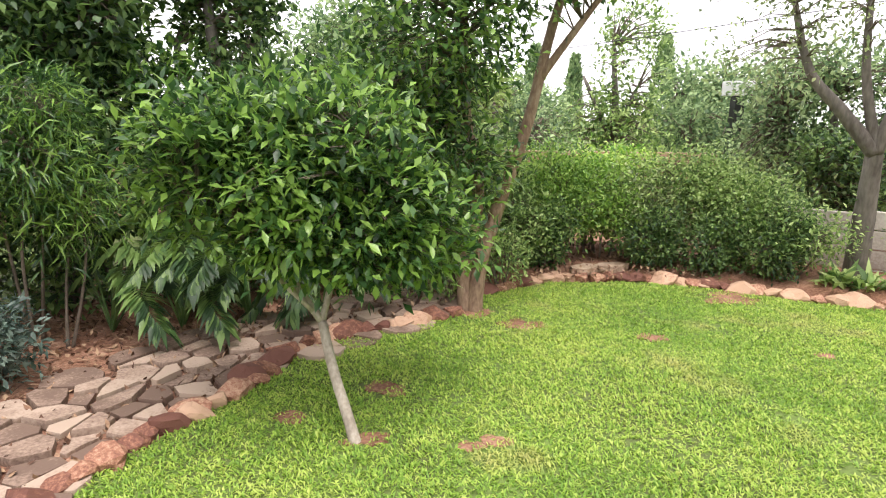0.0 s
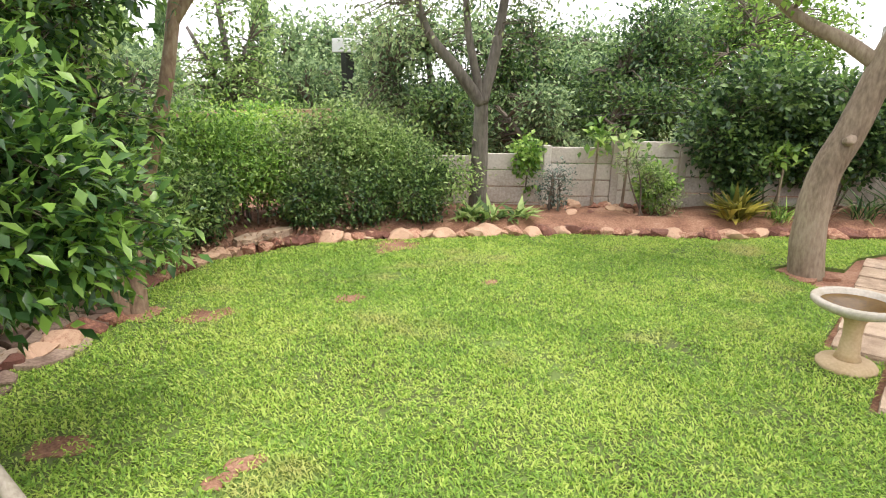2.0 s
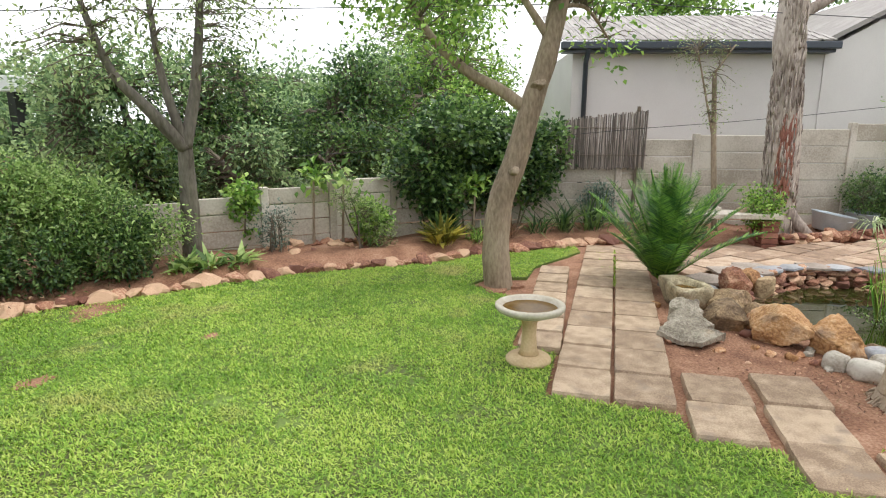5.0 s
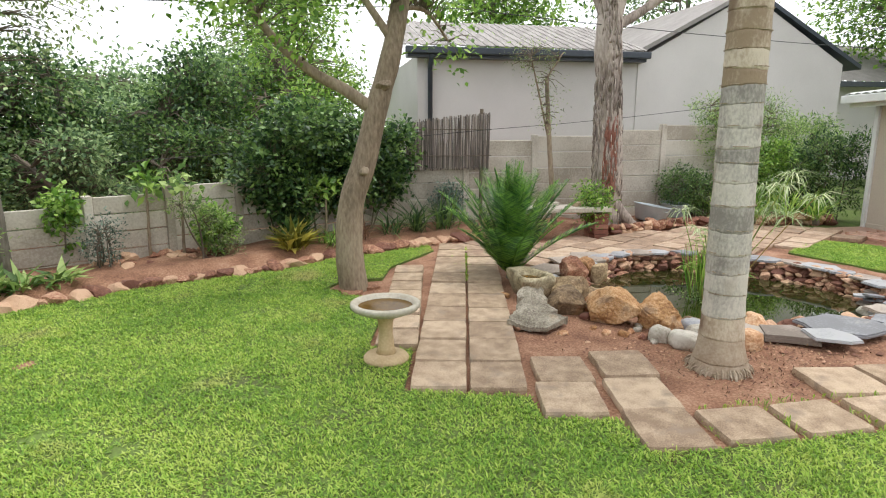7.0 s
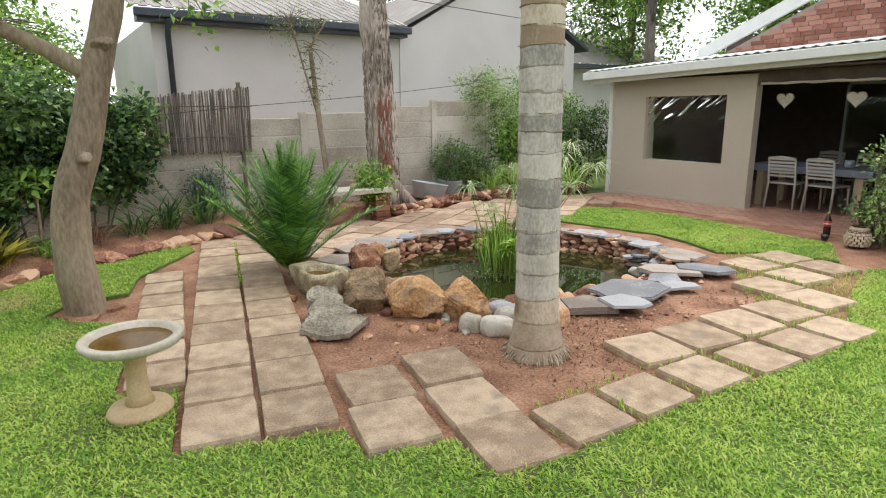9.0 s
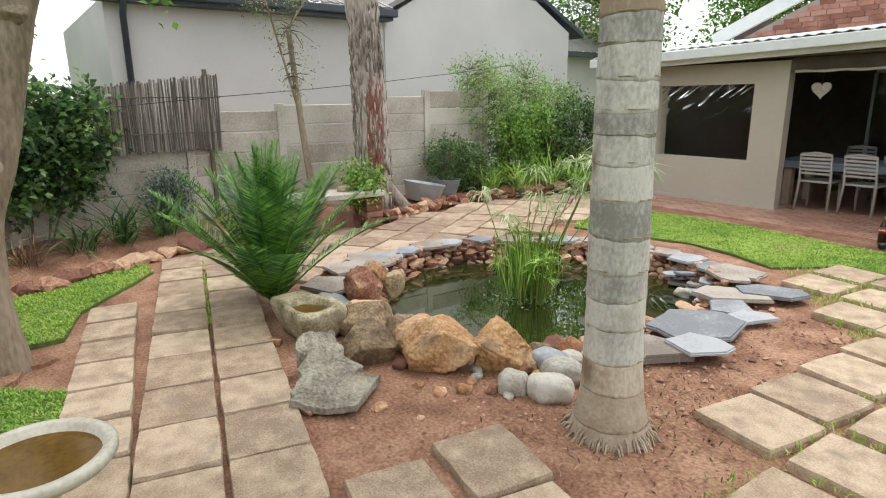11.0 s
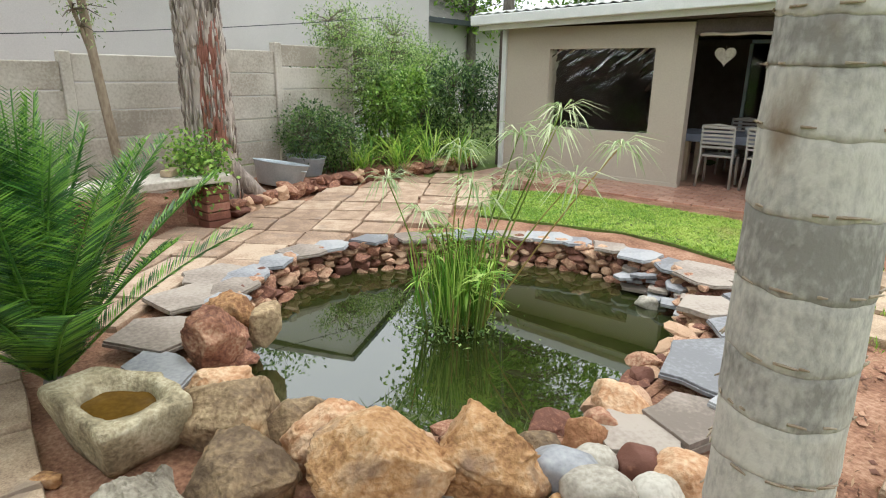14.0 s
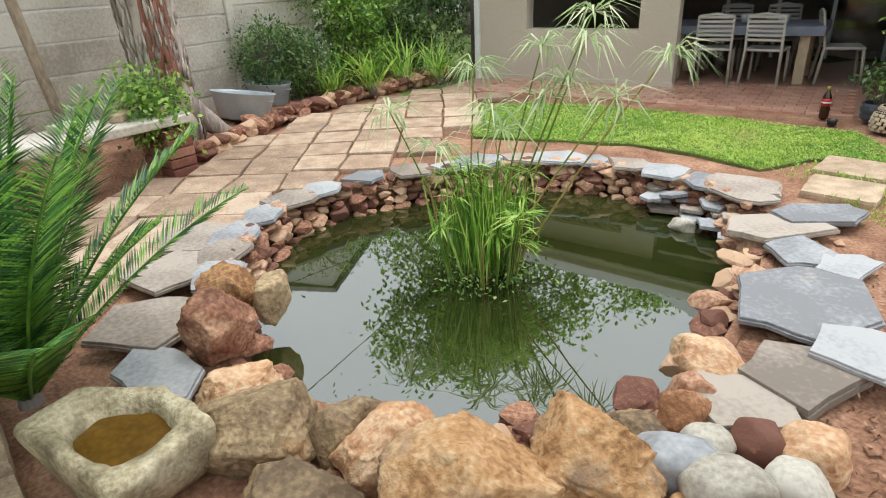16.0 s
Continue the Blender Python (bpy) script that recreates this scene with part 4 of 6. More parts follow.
LABELS = {"DEEP": "dark leafy tree crowding the garden's edge", "FARLEAF": "grey-green leafy tree beyond the garden wall", "FRESH": "light green leafy tree beyond the garden wall"}
for x, y, r, h, kind, n, s, base in ((-2.2, 5.3, 1.0, 4.2, "DEEP", 430, 0.11, 1.6), (-1.0, 5.75, 0.75, 3.5, "DEEP", 280, 0.1, 1.6), (-3.2, 5.4, 1.5, 5.0, "DEEP", 620, 0.12, 0.2), (-2.9, 6.9, 1.1, 5.0, "DEEP", 620, 0.12, 0.2), (-0.2, 6.8, 1.2, 2.5, "DEEP", 560, 0.11, 0.2), (1.2, 7.6, 1.3, 2.6, "HEDGE", 480, 0.1, 0.1), (-4.6, 3.6, 1.5, 4.6, "DEEP", 420, 0.13, 0.1),
                                     (7.4, 8.2, 1.5, 2.6, "FARLEAF", 480, 0.1, 0.2), (9.3, 7.4, 1.6, 2.9, "DEEP", 460, 0.1, 0.2), (10.6, 5.8, 1.5, 2.8, "DEEP", 520, 0.1, 0.2), (12.0, 4.6, 1.4, 3.4, "FRESH", 480, 0.1, 0.2), (13.5, 6.5, 2.0, 3.1, "FARLEAF", 480, 0.13, 0.3),
                                     (5.3, 11.6, 1.3, 3.9, "HEDGE", 260, 0.11, 0.2), (2.8, 11.0, 1.6, 2.3, "FARLEAF", 420, 0.11, 0.2), (3.6, 13.5, 2.0, 2.5, "FARLEAF", 420, 0.15, 0.3), (9.0, 13.5, 2.4, 3.0, "FARLEAF", 420, 0.15, 0.3), (0.5, 13.0, 2.4, 3.8, "FARLEAF", 420, 0.15, 0.3),
                                     (15.5, 11.0, 3.0, 3.6, "FARLEAF", 420, 0.18, 0.3), (17.0, 6.5, 2.6, 7.0, "FRESH", 480, 0.16, 0.6), (22.0, 1.0, 3.5, 9.5, "FRESH", 480, 0.2, 1.0), (24.0, -6.0, 3.5, 9.0, "FARLEAF", 420, 0.2, 1.0), (22.0, -13.0, 3.2, 9.0, "FRESH", 560, 0.2, 1.0), (19.0, -18.0, 3.2, 8.5, "FRESH", 520, 0.2, 1.0), (8.2, 6.6, 1.0, 1.7, "FARLEAF", 300, 0.09, 0.0), (9.5, 5.5, 1.0, 1.6, "DEEP", 300, 0.09, 0.0), (10.8, 4.2, 1.0, 1.9, "FARLEAF", 300, 0.09, 0.0), (7.0, 7.3, 0.9, 1.5, "DEEP", 260, 0.09, 0.0), (12.5, 9.0, 1.6, 2.2, "FARLEAF", 300, 0.12, 0.0), (7.5, 11.0, 1.6, 1.9, "FARLEAF", 300, 0.12, 0.0), (16.1, -9.9, 2.8, 11.0, "FRESH", 760, 0.2, 2.6), (12.8, -14.6, 2.4, 8.0, "FRESH", 420, 0.18, 2.0), (11.5, 2.9, 0.8, 1.9, "FRESH", 260, 0.09, 0.0)):
    wood(LABELS.get(kind, "leafy green tree at the garden's edge"), x, y, r, h, {"DEEP": DEEP, "FARLEAF": FARLEAF, "FRESH": FRESH, "HEDGE": HEDGE}[kind], n, s, base)

shrub("climbing_vine", "mound of dark glossy climbing vine over the wall", [((8.1, 3.5, 1.1), (0.6, 0.5, 0.5)), ((8.9, 2.85, 1.2), (0.65, 0.55, 0.5)), ((8.5, 3.1, 1.6), (0.8, 0.6, 0.4)), ((9.3, 2.4, 1.35), (0.5, 0.45, 0.45)), ((9.65, 2.0, 1.3), (0.4, 0.4, 0.42)), ((9.45, 2.2, 0.85), (0.35, 0.3, 0.4)), ((8.9, 2.7, 0.9), (0.4, 0.4, 0.5)), ((8.1, 3.2, 0.7), (0.4, 0.4, 0.4))], DEEP, 850, 18, 0.085, 0.065, (8.4, 3.0), category="vine")


def cycad():
    t = thing("cycad", "large cycad with arching feathery fronds", "cycad")
    c = Vector((6.77, 0.20, -0.04))
    rnd = random.Random(5)
    part("stem", lathe(bmesh.new(), [(0.04, -0.02), (0.045, 0.02), (0.04, 0.06), (0.02, 0.09)], 16, c), DARKBARK, t)
    for k in range(54):
        a = k * 2.39996 + rnd.uniform(-0.2, 0.2)
        f = k / 53
        e = radians(36 + 50 * f ** 0.7 + rnd.uniform(-6, 5))
        L = rnd.uniform(1.08, 1.34) * (0.86 if f < 0.2 else 1.0)
        pts, p, ee = [], c + Vector((0, 0, 0.04)), e + 0.10
        for j in range(13):
            pts.append(p.copy())
            p += Vector((math.cos(a) * math.cos(ee), math.sin(a) * math.cos(ee), math.sin(ee))) * L / 12
            ee -= (0.008 + 0.026 * math.cos(e)) * (1 + j / 12)
        bm = bmesh.new()
        tube(bm, pts, [0.009 - 0.006 * j / 12 for j in range(13)], 5)
        fr = part("frond", bm, CYCAD, t)
        at, way, ln = [], [], []
        for i in range(1, 12):
            d = (pts[i + 1] - pts[i]).normalized()
            s = d.cross(Vector((0, 0, 1))).normalized()
            u = s.cross(d)
            for j in range(7):
                q = (i + j / 7) / 12
                for sg in (-1, 1):
                    at.append(pts[i].lerp(pts[i + 1], j / 7)), way.append((s * sg + d * (0.28 + 0.6 * q * q) + u * 0.30) * 14)
                    ln.append(0.165 * min(1.0, 0.35 + 3.2 * q) * min(1.0, 0.3 + 3.0 * (1.0 - q)))
        tagged(leaves("blade", at, np.array(ln), 0.0095, CYCAD, fr, np.array(way), 0, 0.07, 0.22, 0.85, True), kind="stuff")


cycad()


def bird_bath():
    t = thing("bird_bath", "cream cast-stone bird bath with brown water", "bird bath")
    c = (4.17, 1.06, 0)
    part("foot", lathe(bmesh.new(), [(0.16, 0.0), (0.163, 0.03), (0.148, 0.05), (0.075, 0.065)], 40, c), CREAM, t)
    part("pedestal", lathe(bmesh.new(), [(0.075, 0.06), (0.058, 0.11), (0.05, 0.22), (0.055, 0.30), (0.085, 0.345)], 32, c), CREAM, t)
    part("bowl", lathe(bmesh.new(), [(0.08, 0.335), (0.16, 0.36), (0.23, 0.39), (0.247, 0.41), (0.247, 0.43), (0.238, 0.438), (0.205, 0.434), (0.195, 0.405), (0.12, 0.375), (0.02, 0.37)], 48, c), RIMSTONE, t, "pale weathered basin")
    part("bath_water", lathe(bmesh.new(), [(0.197, 0.402), (0.198, 0.4065)], 40, c), BROWNWATER, t, "shallow brown water")


bird_bath()

# ---- paving ----
PAVING = tagged(new("pavement"), "square sandy-beige concrete stepping pavers set in soil", "paving", kind="structure")
PMESH, LAID = [], []
for s in range(6):
    rnd = random.Random(s)
    o = []
    for k in range(24):
        a = 2 * math.pi * k / 24 + math.pi / 4
        q = 0.5 / max(abs(math.cos(a)), abs(math.sin(a)))
        q = min(q, 0.69) * (1 + rnd.uniform(-0.02, 0.012))
        o.append((q * math.cos(a), q * math.sin(a)))
    bm = prism(bmesh.new(), o, -0.06, 0.0, 0.018)
    PMESH.append(bpy.data.meshes.new("paver"))
    bm.to_mesh(PMESH[-1])
    bm.free()
    PMESH[-1].materials.append(PAVER)


def paver(x, y, ang, lx, ly, z=0.04):
    LAID.append((x, y, ang, lx, ly))
    ob = new("paver", random.choice(PMESH))
    ob.parent = PAVING
    ob.matrix_basis = pose(x, y, z + random.uniform(-0.006, 0.006), random.uniform(-1, 1), random.uniform(-1, 1), ang + random.choice((0, 180))) @ Matrix.Diagonal((lx, ly, 1, 1))


for i in range(11):
    for j in range(2):
        x, y = 3.90 + i * 0.437, 0.645 - j * 0.385 + i * 0.036
        if j == 0 or i < 11:
            paver(x + 0.03 * j, y, 4.7, 0.421, 0.367)
for i in range(7):
    paver(4.58 + i * 0.385, 1.055 + i * 0.052, 6.5, 0.36, 0.33)
for x, y, a in ((4.23, -0.60, 8), (3.755, -0.63, 8), (3.33, -0.68, 8), (4.09, -0.17, 8), (3.64, -0.19, 6)):
    paver(x, y, a, 0.45, 0.375)
for x, y, a in ((3.42, -1.12, 14), (3.56, -1.57, 16), (3.68, -2.04, 16), (3.79, -2.52, 15), (3.90, -2.96, 15), (4.02, -3.40, 14)):
    paver(x, y, a, 0.36, 0.40)
for x, y, a in ((4.11, -1.97, 8), (4.21, -2.41, 9), (4.32, -2.87, 8), (4.45, -3.34, 8), (4.59, -3.82, 9), (5.03, -3.77, 13), (5.19, -4.25, 8), (5.68, -4.18, 12), (5.80, -4.67, 8), (5.34, -4.75, 8)):
    paver(x, y, a, 0.43, 0.42)
blades([(3.2, -0.9), (3.6, -0.9), (4.35, -3.3), (4.9, -3.4), (6.2, -4.3), (5.9, -5.0), (5.2, -5.0), (4.3, -3.9), (3.6, -2.6)], (3.2, -5.0, 6.2, -0.9), 16000, "grass tufts growing between the pavers", 2.0, LAID)
blades([(8.2, 1.05), (8.2, 0.72), (6.4, 0.6), (6.4, 0.78)], (6.4, 0.5, 8.2, 1.1), 6000, "grass tufts growing between the pavers", 1.8, LAID)


# ---- stones ----
def rocks(name, n, size, material, seed, detail=2):
    """A few meshes of broken stones to share."""
    out = []
    for k in range(n):
        bm = rock_bm(size, seed * 31 + k, detail)
        me = bpy.data.meshes.new(name)
        bm.to_mesh(me)
        bm.free()
        me.materials.append(material)
        out.append(me)
    return out


RUBBLE = rocks("stone", 8, (1, 0.8, 0.62), REDROCK, 3)
rr = random.Random(21)


def stone(parent, x, y, z, size, flat=1.0, name="stone"):
    ob = new(name, rr.choice(RUBBLE))
    ob.parent = parent
    ob.matrix_basis = pose(x, y, z, rr.uniform(-15, 15), rr.uniform(-15, 15), rr.uniform(0, 360)) @ Matrix.Diagonal((size, size, size * flat, 1))
    return ob


EDGE = tagged(new("pond_edging"), "dry-stacked red stone edging round the pond", "stone edging", kind="structure")
for row in range(5):
    deg = -118.0
    while deg < 66:
        s = rr.choice((rr.uniform(0.08, 0.13), rr.uniform(0.11, 0.19)))
        p = rim(deg, 0.055 + 0.028 * row + rr.uniform(-0.015, 0.015), -0.135 + 0.048 * row)
        stone(EDGE, p.x, p.y, p.z, s, 0.85)
        deg += s * 36
SLABMESH = []
for s in range(7):
    rnd = random.Random(s + 40)
    k = rnd.choice((5, 6, 7))
    o = [((0.5 + rnd.uniform(-0.15, 0.1)) * math.cos(2 * math.pi * (i + rnd.uniform(-0.25, 0.25)) / k), (0.5 + rnd.uniform(-0.15, 0.1)) * math.sin(2 * math.pi * (i + rnd.uniform(-0.25, 0.25)) / k)) for i in range(k)]
    o2 = []
    for i in range(k):
        a, b = Vector(o[i]), Vector(o[(i + 1) % k])
        for t in (0, 0.33, 0.66):
            q = a.lerp(b, t) + Vector((rnd.uniform(-0.018, 0.018), rnd.uniform(-0.018, 0.018)))
            o2.append((q.x, q.y))
    SLABMESH.append(o2)


def slab(x, y, z, lx, ly, ang, material, pick, thick=0.028, tilt=(0, 0), parent=EDGE):
    me = bpy.data.meshes.new("slab")
    bm = bmesh.new()
    o = [(p[0] * lx, p[1] * ly) for p in SLABMESH[pick % 7]]
    prism(bm, o, -thick, -thick * 0.45)
    prism(bm, [(p[0] * 0.97 + 0.004, p[1] * 0.97) for p in o], -thick * 0.44, 0, 0.004)
    bm.to_mesh(me)
    bm.free()
    me.materials.append(material)
    ob = new("slab", me)
    ob.parent = parent
    ob.matrix_basis = pose(x, y, z, tilt[0], tilt[1], ang)
    return ob


PALESLAB = mat("pale_flagstone", (0.19, 0.155, 0.13), (0.29, 0.24, 0.205), (0.39, 0.335, 0.29), scale=3, fine=40, obj_random=0.3, bump=0.35, stain=((0.36, 0.30, 0.26), 2.4, 0.6))
# coping slabs on the far side
for i, deg in enumerate(range(-112, 66, 11)):
    p = rim(deg + rr.uniform(-2, 2), 0.20 + rr.uniform(-0.02, 0.03), 0.085 + rr.uniform(-0.006, 0.008))
    slab(p.x, p.y, p.z, rr.uniform(0.30, 0.38), rr.uniform(0.36, 0.46), deg + rr.uniform(-15, 15), SLATE if i % 3 else PALESLAB, i, 0.022, (rr.uniform(-2, 2), rr.uniform(-2, 2)))
# larger slabs: x, y, size, turn, thickness, material
for i, (x, y, lx, ly, a, thick, m) in enumerate(((5.05, -1.69, 0.28, 0.27, 35, 0.04, PALESLAB), (4.99, -2.02, 0.36, 0.34, 60, 0.055, PALESLAB), (5.20, -2.53, 0.40, 0.66, 8, 0.028, SLATE), (4.88, -2.30, 0.26, 0.26, 0, 0.022, SLATE), (5.43, -2.99, 0.36, 0.22, -58, 0.024, SLATE),
                                                 (5.65, -3.27, 0.44, 0.29, 62, 0.03, PALESLAB), (5.53, -3.55, 0.46, 0.26, 42, 0.028, SLATE), (6.12, -3.68, 0.38, 0.32, 20, 0.026, PALESLAB), (5.22, -3.02, 0.28, 0.22, 70, 0.022, SLATE), (6.55, -0.22, 0.34, 0.26, 10, 0.026, SLATE),
                                                 (6.98, -0.32, 0.38, 0.32, 40, 0.03, PALESLAB), (7.38, -0.52, 0.44, 0.34, 70, 0.026, PALESLAB), (7.76, -0.85, 0.46, 0.38, 50, 0.026, PALESLAB))):
    slab(x, y, 0.055 + 0.009 * (i % 4), lx * 1.5, ly * 1.42, a, m, i + 2, thick, (rr.uniform(-1.5, 1.5), rr.uniform(-1.5, 1.5)))
# thin slates stacked down to the water
for i in range(16):
    p = rim(-128 + 2.6 * i + rr.uniform(-2, 2), rr.uniform(0.0, 0.12), (-0.09, -0.055, -0.02, 0.01)[i % 4])
    slab(p.x, p.y, p.z, rr.uniform(0.2, 0.3), rr.uniform(0.14, 0.2), rr.uniform(0, 180), SLATE if i % 3 else PALESLAB, i, 0.02, (rr.uniform(-4, 4), rr.uniform(-4, 4)))
# stones that carry the slabs on the near right
for k in range(70):
    deg = rr.uniform(-172, -112)
    p = rim(deg, rr.uniform(0.04, 0.34))
    stone(EDGE, p.x, p.y, rr.choice((-0.12, -0.07, -0.03, -0.02)), rr.uniform(0.09, 0.15), 0.5)
for k in range(60):
    p = rim(rr.uniform(-176, -118), rr.uniform(-0.03, 0.13))
    stone(EDGE, p.x, p.y, rr.uniform(-0.13, 0.0), rr.uniform(0.11, 0.22), 0.75)
for k in range(40):
    p = rim(rr.uniform(62, 190), rr.uniform(0.02, 0.3))
    stone(EDGE, p.x, p.y, rr.uniform(-0.13, 0.02), rr.uniform(0.1, 0.2), 0.9)

def boulder_bm(size, seed, cuts, depth, lump, detail=5):
    """A weathered boulder: a rounded block broken by flat faces, with ledges and pits."""
    rng = random.Random(seed)
    bm = bmesh.new()
    bmesh.ops.create_icosphere(bm, subdivisions=detail, radius=1)
    off = Vector((seed * 1.7, seed * 0.3, 0))
    planes = [(Vector((rng.uniform(-1, 1), rng.uniform(-1, 1), rng.uniform(-0.5, 1))).normalized(), rng.uniform(*depth)) for _ in range(cuts)]
    for v in bm.verts:
        n = v.co.copy()
        p = n / (abs(n.x) ** 3 + abs(n.y) ** 3 + abs(n.z) ** 3) ** (1 / 3)
        p *= 1 + lump * noise.noise(n * 1.6 + off)
        for w, d in planes:
            over = p.dot(w) - d
            if over > 0:
                p -= w * over * 0.94
        step = noise.noise(n * 3.5 + off)
        crack = max(0.0, 0.10 - abs(noise.noise(n * 1.9 + off * 2))) * 0.9
        p *= 1 - lump * crack
        p *= 1 + lump * (0.34 * abs(step) + 0.24 * abs(noise.noise(n * 8 + off)) + 0.12 * noise.noise(n * 22 + off))
        v.co = Vector((p.x * size[0], p.y * size[1], p.z * size[2])) * 0.5
    for f in bm.faces:
        f.smooth = True
    return bm


# label, x, y, width, depth, height, turn, material
BOULDERS = (("red sandstone boulder beside the pond", 6.61, -0.48, 0.34, 0.30, 0.30, 80, REDROCK), ("ochre boulder beside the pond", 6.98, -0.66, 0.27, 0.25, 0.27, 75, BOULDER), ("small brown boulder at the water's edge", 6.77, -0.78, 0.18, 0.2, 0.22, 70, BROWNROCK),
            ("flat red-brown boulder beside the pond", 6.24, -0.42, 0.33, 0.26, 0.18, 78, ORANGE), ("large brown boulder beside the stone trough", 5.95, -0.36, 0.52, 0.32, 0.27, 45, BROWNROCK), ("tan boulder at the water's edge", 5.80, -0.60, 0.28, 0.24, 0.2, 70, BROWNROCK), ("grey-brown boulder beside the pond", 5.52, -0.30, 0.40, 0.36, 0.28, 70, BROWNROCK),
            ("orange boulder at the water's edge", 5.60, -0.66, 0.35, 0.29, 0.27, 65, ORANGE), ("large ochre boulder beside the pond", 5.28, -0.69, 0.52, 0.36, 0.31, 58, BOULDER), ("lumpy ochre boulder beside the pond", 5.15, -1.06, 0.38, 0.33, 0.30, 52, BOULDER), ("smooth grey boulder beside the pond", 5.04, -1.30, 0.29, 0.2, 0.17, 40, SLATE),
            ("small white rounded boulder on the soil", 4.84, -0.99, 0.18, 0.16, 0.17, 50, PALE), ("pale cream rounded boulder beside the palm", 4.70, -1.14, 0.26, 0.19, 0.18, 60, PALE), ("long pale rounded boulder beside the pond", 4.89, -1.33, 0.28, 0.19, 0.17, 40, PALE), ("blue-grey rounded boulder beside the palm", 4.75, -1.46, 0.19, 0.17, 0.17, 20, PALE),
            ("red rounded boulder beside the palm", 4.91, -1.56, 0.18, 0.16, 0.16, 20, REDROCK), ("red-brown rounded boulder beside the palm", 4.78, -1.62, 0.21, 0.19, 0.18, 20, ORANGE), ("small white rounded boulder at the pond", 5.01, -1.44, 0.17, 0.15, 0.15, 30, PALE), ("small orange boulder at the pond", 5.13, -1.52, 0.18, 0.15, 0.16, 30, ORANGE),
            ("flat tan boulder at the water's edge", 5.19, -1.33, 0.25, 0.19, 0.14, 35, BROWNROCK), ("red boulder below the slate slabs", 5.22, -1.84, 0.3, 0.18, 0.16, 20, ORANGE), ("small red boulder below the slate slabs", 5.2, -1.66, 0.16, 0.14, 0.14, 60, REDROCK))
for i, (label, x, y, lx, ly, lz, turn, m) in enumerate(BOULDERS):
    smooth_one = m is PALE or "rounded" in label or "smooth" in label
    bm = boulder_bm((lx * 0.93, ly * 0.93, lz), 40 + i * 7, 3, (0.86, 1.02), 0.12, 4) if smooth_one else boulder_bm((lx * 0.92, ly * 0.95, lz * 1.02), 40 + i * 7, 11, (0.68, 0.97), 0.42 if "lumpy" in label else 0.28, 5 if lx > 0.32 else 4)
    ob = tagged(part("boulder", bm, m), label, "boulder", "boulders round the pond")
    ob.matrix_basis = pose(x, y, 0, 0, 8 if "large brown" in label else 0, turn)
    drop(ob, -0.06)
# small loose stones on the soil before the boulders: x, y, size
for i, (x, y, r) in enumerate(((4.93, -0.59, 0.10), (4.91, -0.72, 0.10), (4.87, -0.87, 0.09), (4.78, -0.93, 0.07), (4.88, -0.24, 0.09), (5.05, -0.50, 0.08), (5.34, -0.47, 0.12), (5.05, -0.86, 0.08), (5.0, -0.80, 0.08), (5.97, 0.24, 0.10), (4.72, -0.42, 0.05), (5.12, -0.88, 0.09), (4.83, -1.2, 0.09), (4.93, -1.18, 0.1))):
    ob = tagged(part("small_stone", boulder_bm((r, r * 0.75, r * 0.6), 500 + i, 7, (0.7, 0.95), 0.2, 3), (ORANGE, BOULDER, REDROCK, PALE)[i % 4]), "small loose stone on the bare soil", "stone", "loose stones on the soil")
    ob.matrix_basis = pose(x, y, 0, 0, 0, i * 67)
    drop(ob, -0.02)
# wood chips and dry leaf scraps on the soil
at = np.column_stack([RNG.uniform(3.7, 5.3, 3400), RNG.uniform(-3.4, 0.0, 3400), np.full(3400, 0.004)])
at = at[(np.hypot((at[:, 0] - POND.x) / 1.42, (at[:, 1] - POND.y) / 1.6) > 1.0) & (RNG.uniform(0, 1, len(at)) < 0.25 + 0.75 * (np.hypot(at[:, 0] - 4.4, at[:, 1] + 1.5) < 0.75))]
tagged(leaves("leaf_litter", at, 0.035, 0.010, DRYLEAF, None, None, 0.0, 0.1, 0.25, 0.95), "dry leaf scraps and wood chips on bare soil", "leaf litter", kind="stuff")
# loose pebbles on the soil
PEBBLES = tagged(new("pebbles"), "scattered reddish pebbles on bare soil", "pebbles", kind="stuff")
pv, pf = [], []
for k in range(900):
    x, y = rr.uniform(3.5, 5.9), rr.uniform(-3.6, 0.1)
    if not (0.05 < math.hypot((x - POND.x) / 1.35, (y - POND.y) / 1.5) - 1 < 0.9):
        continue
    s = rr.uniform(0.006, 0.02) * (2 if rr.random() < 0.05 else 1)
    b = len(pv)
    for dx, dy, dz in ((1, 0, 0), (0, 1, 0), (-1, 0, 0), (0, -1, 0), (0, 0, 0.8)):
        pv.append((x + s * dx * rr.uniform(0.7, 1.2), y + s * dy * rr.uniform(0.7, 1.2), s * dz - 0.004))
    pf += [(b, b + 1, b + 4), (b + 1, b + 2, b + 4), (b + 2, b + 3, b + 4), (b + 3, b, b + 4)]
mesh_np("pebble", pv, pf, REDROCKS, PEBBLES)


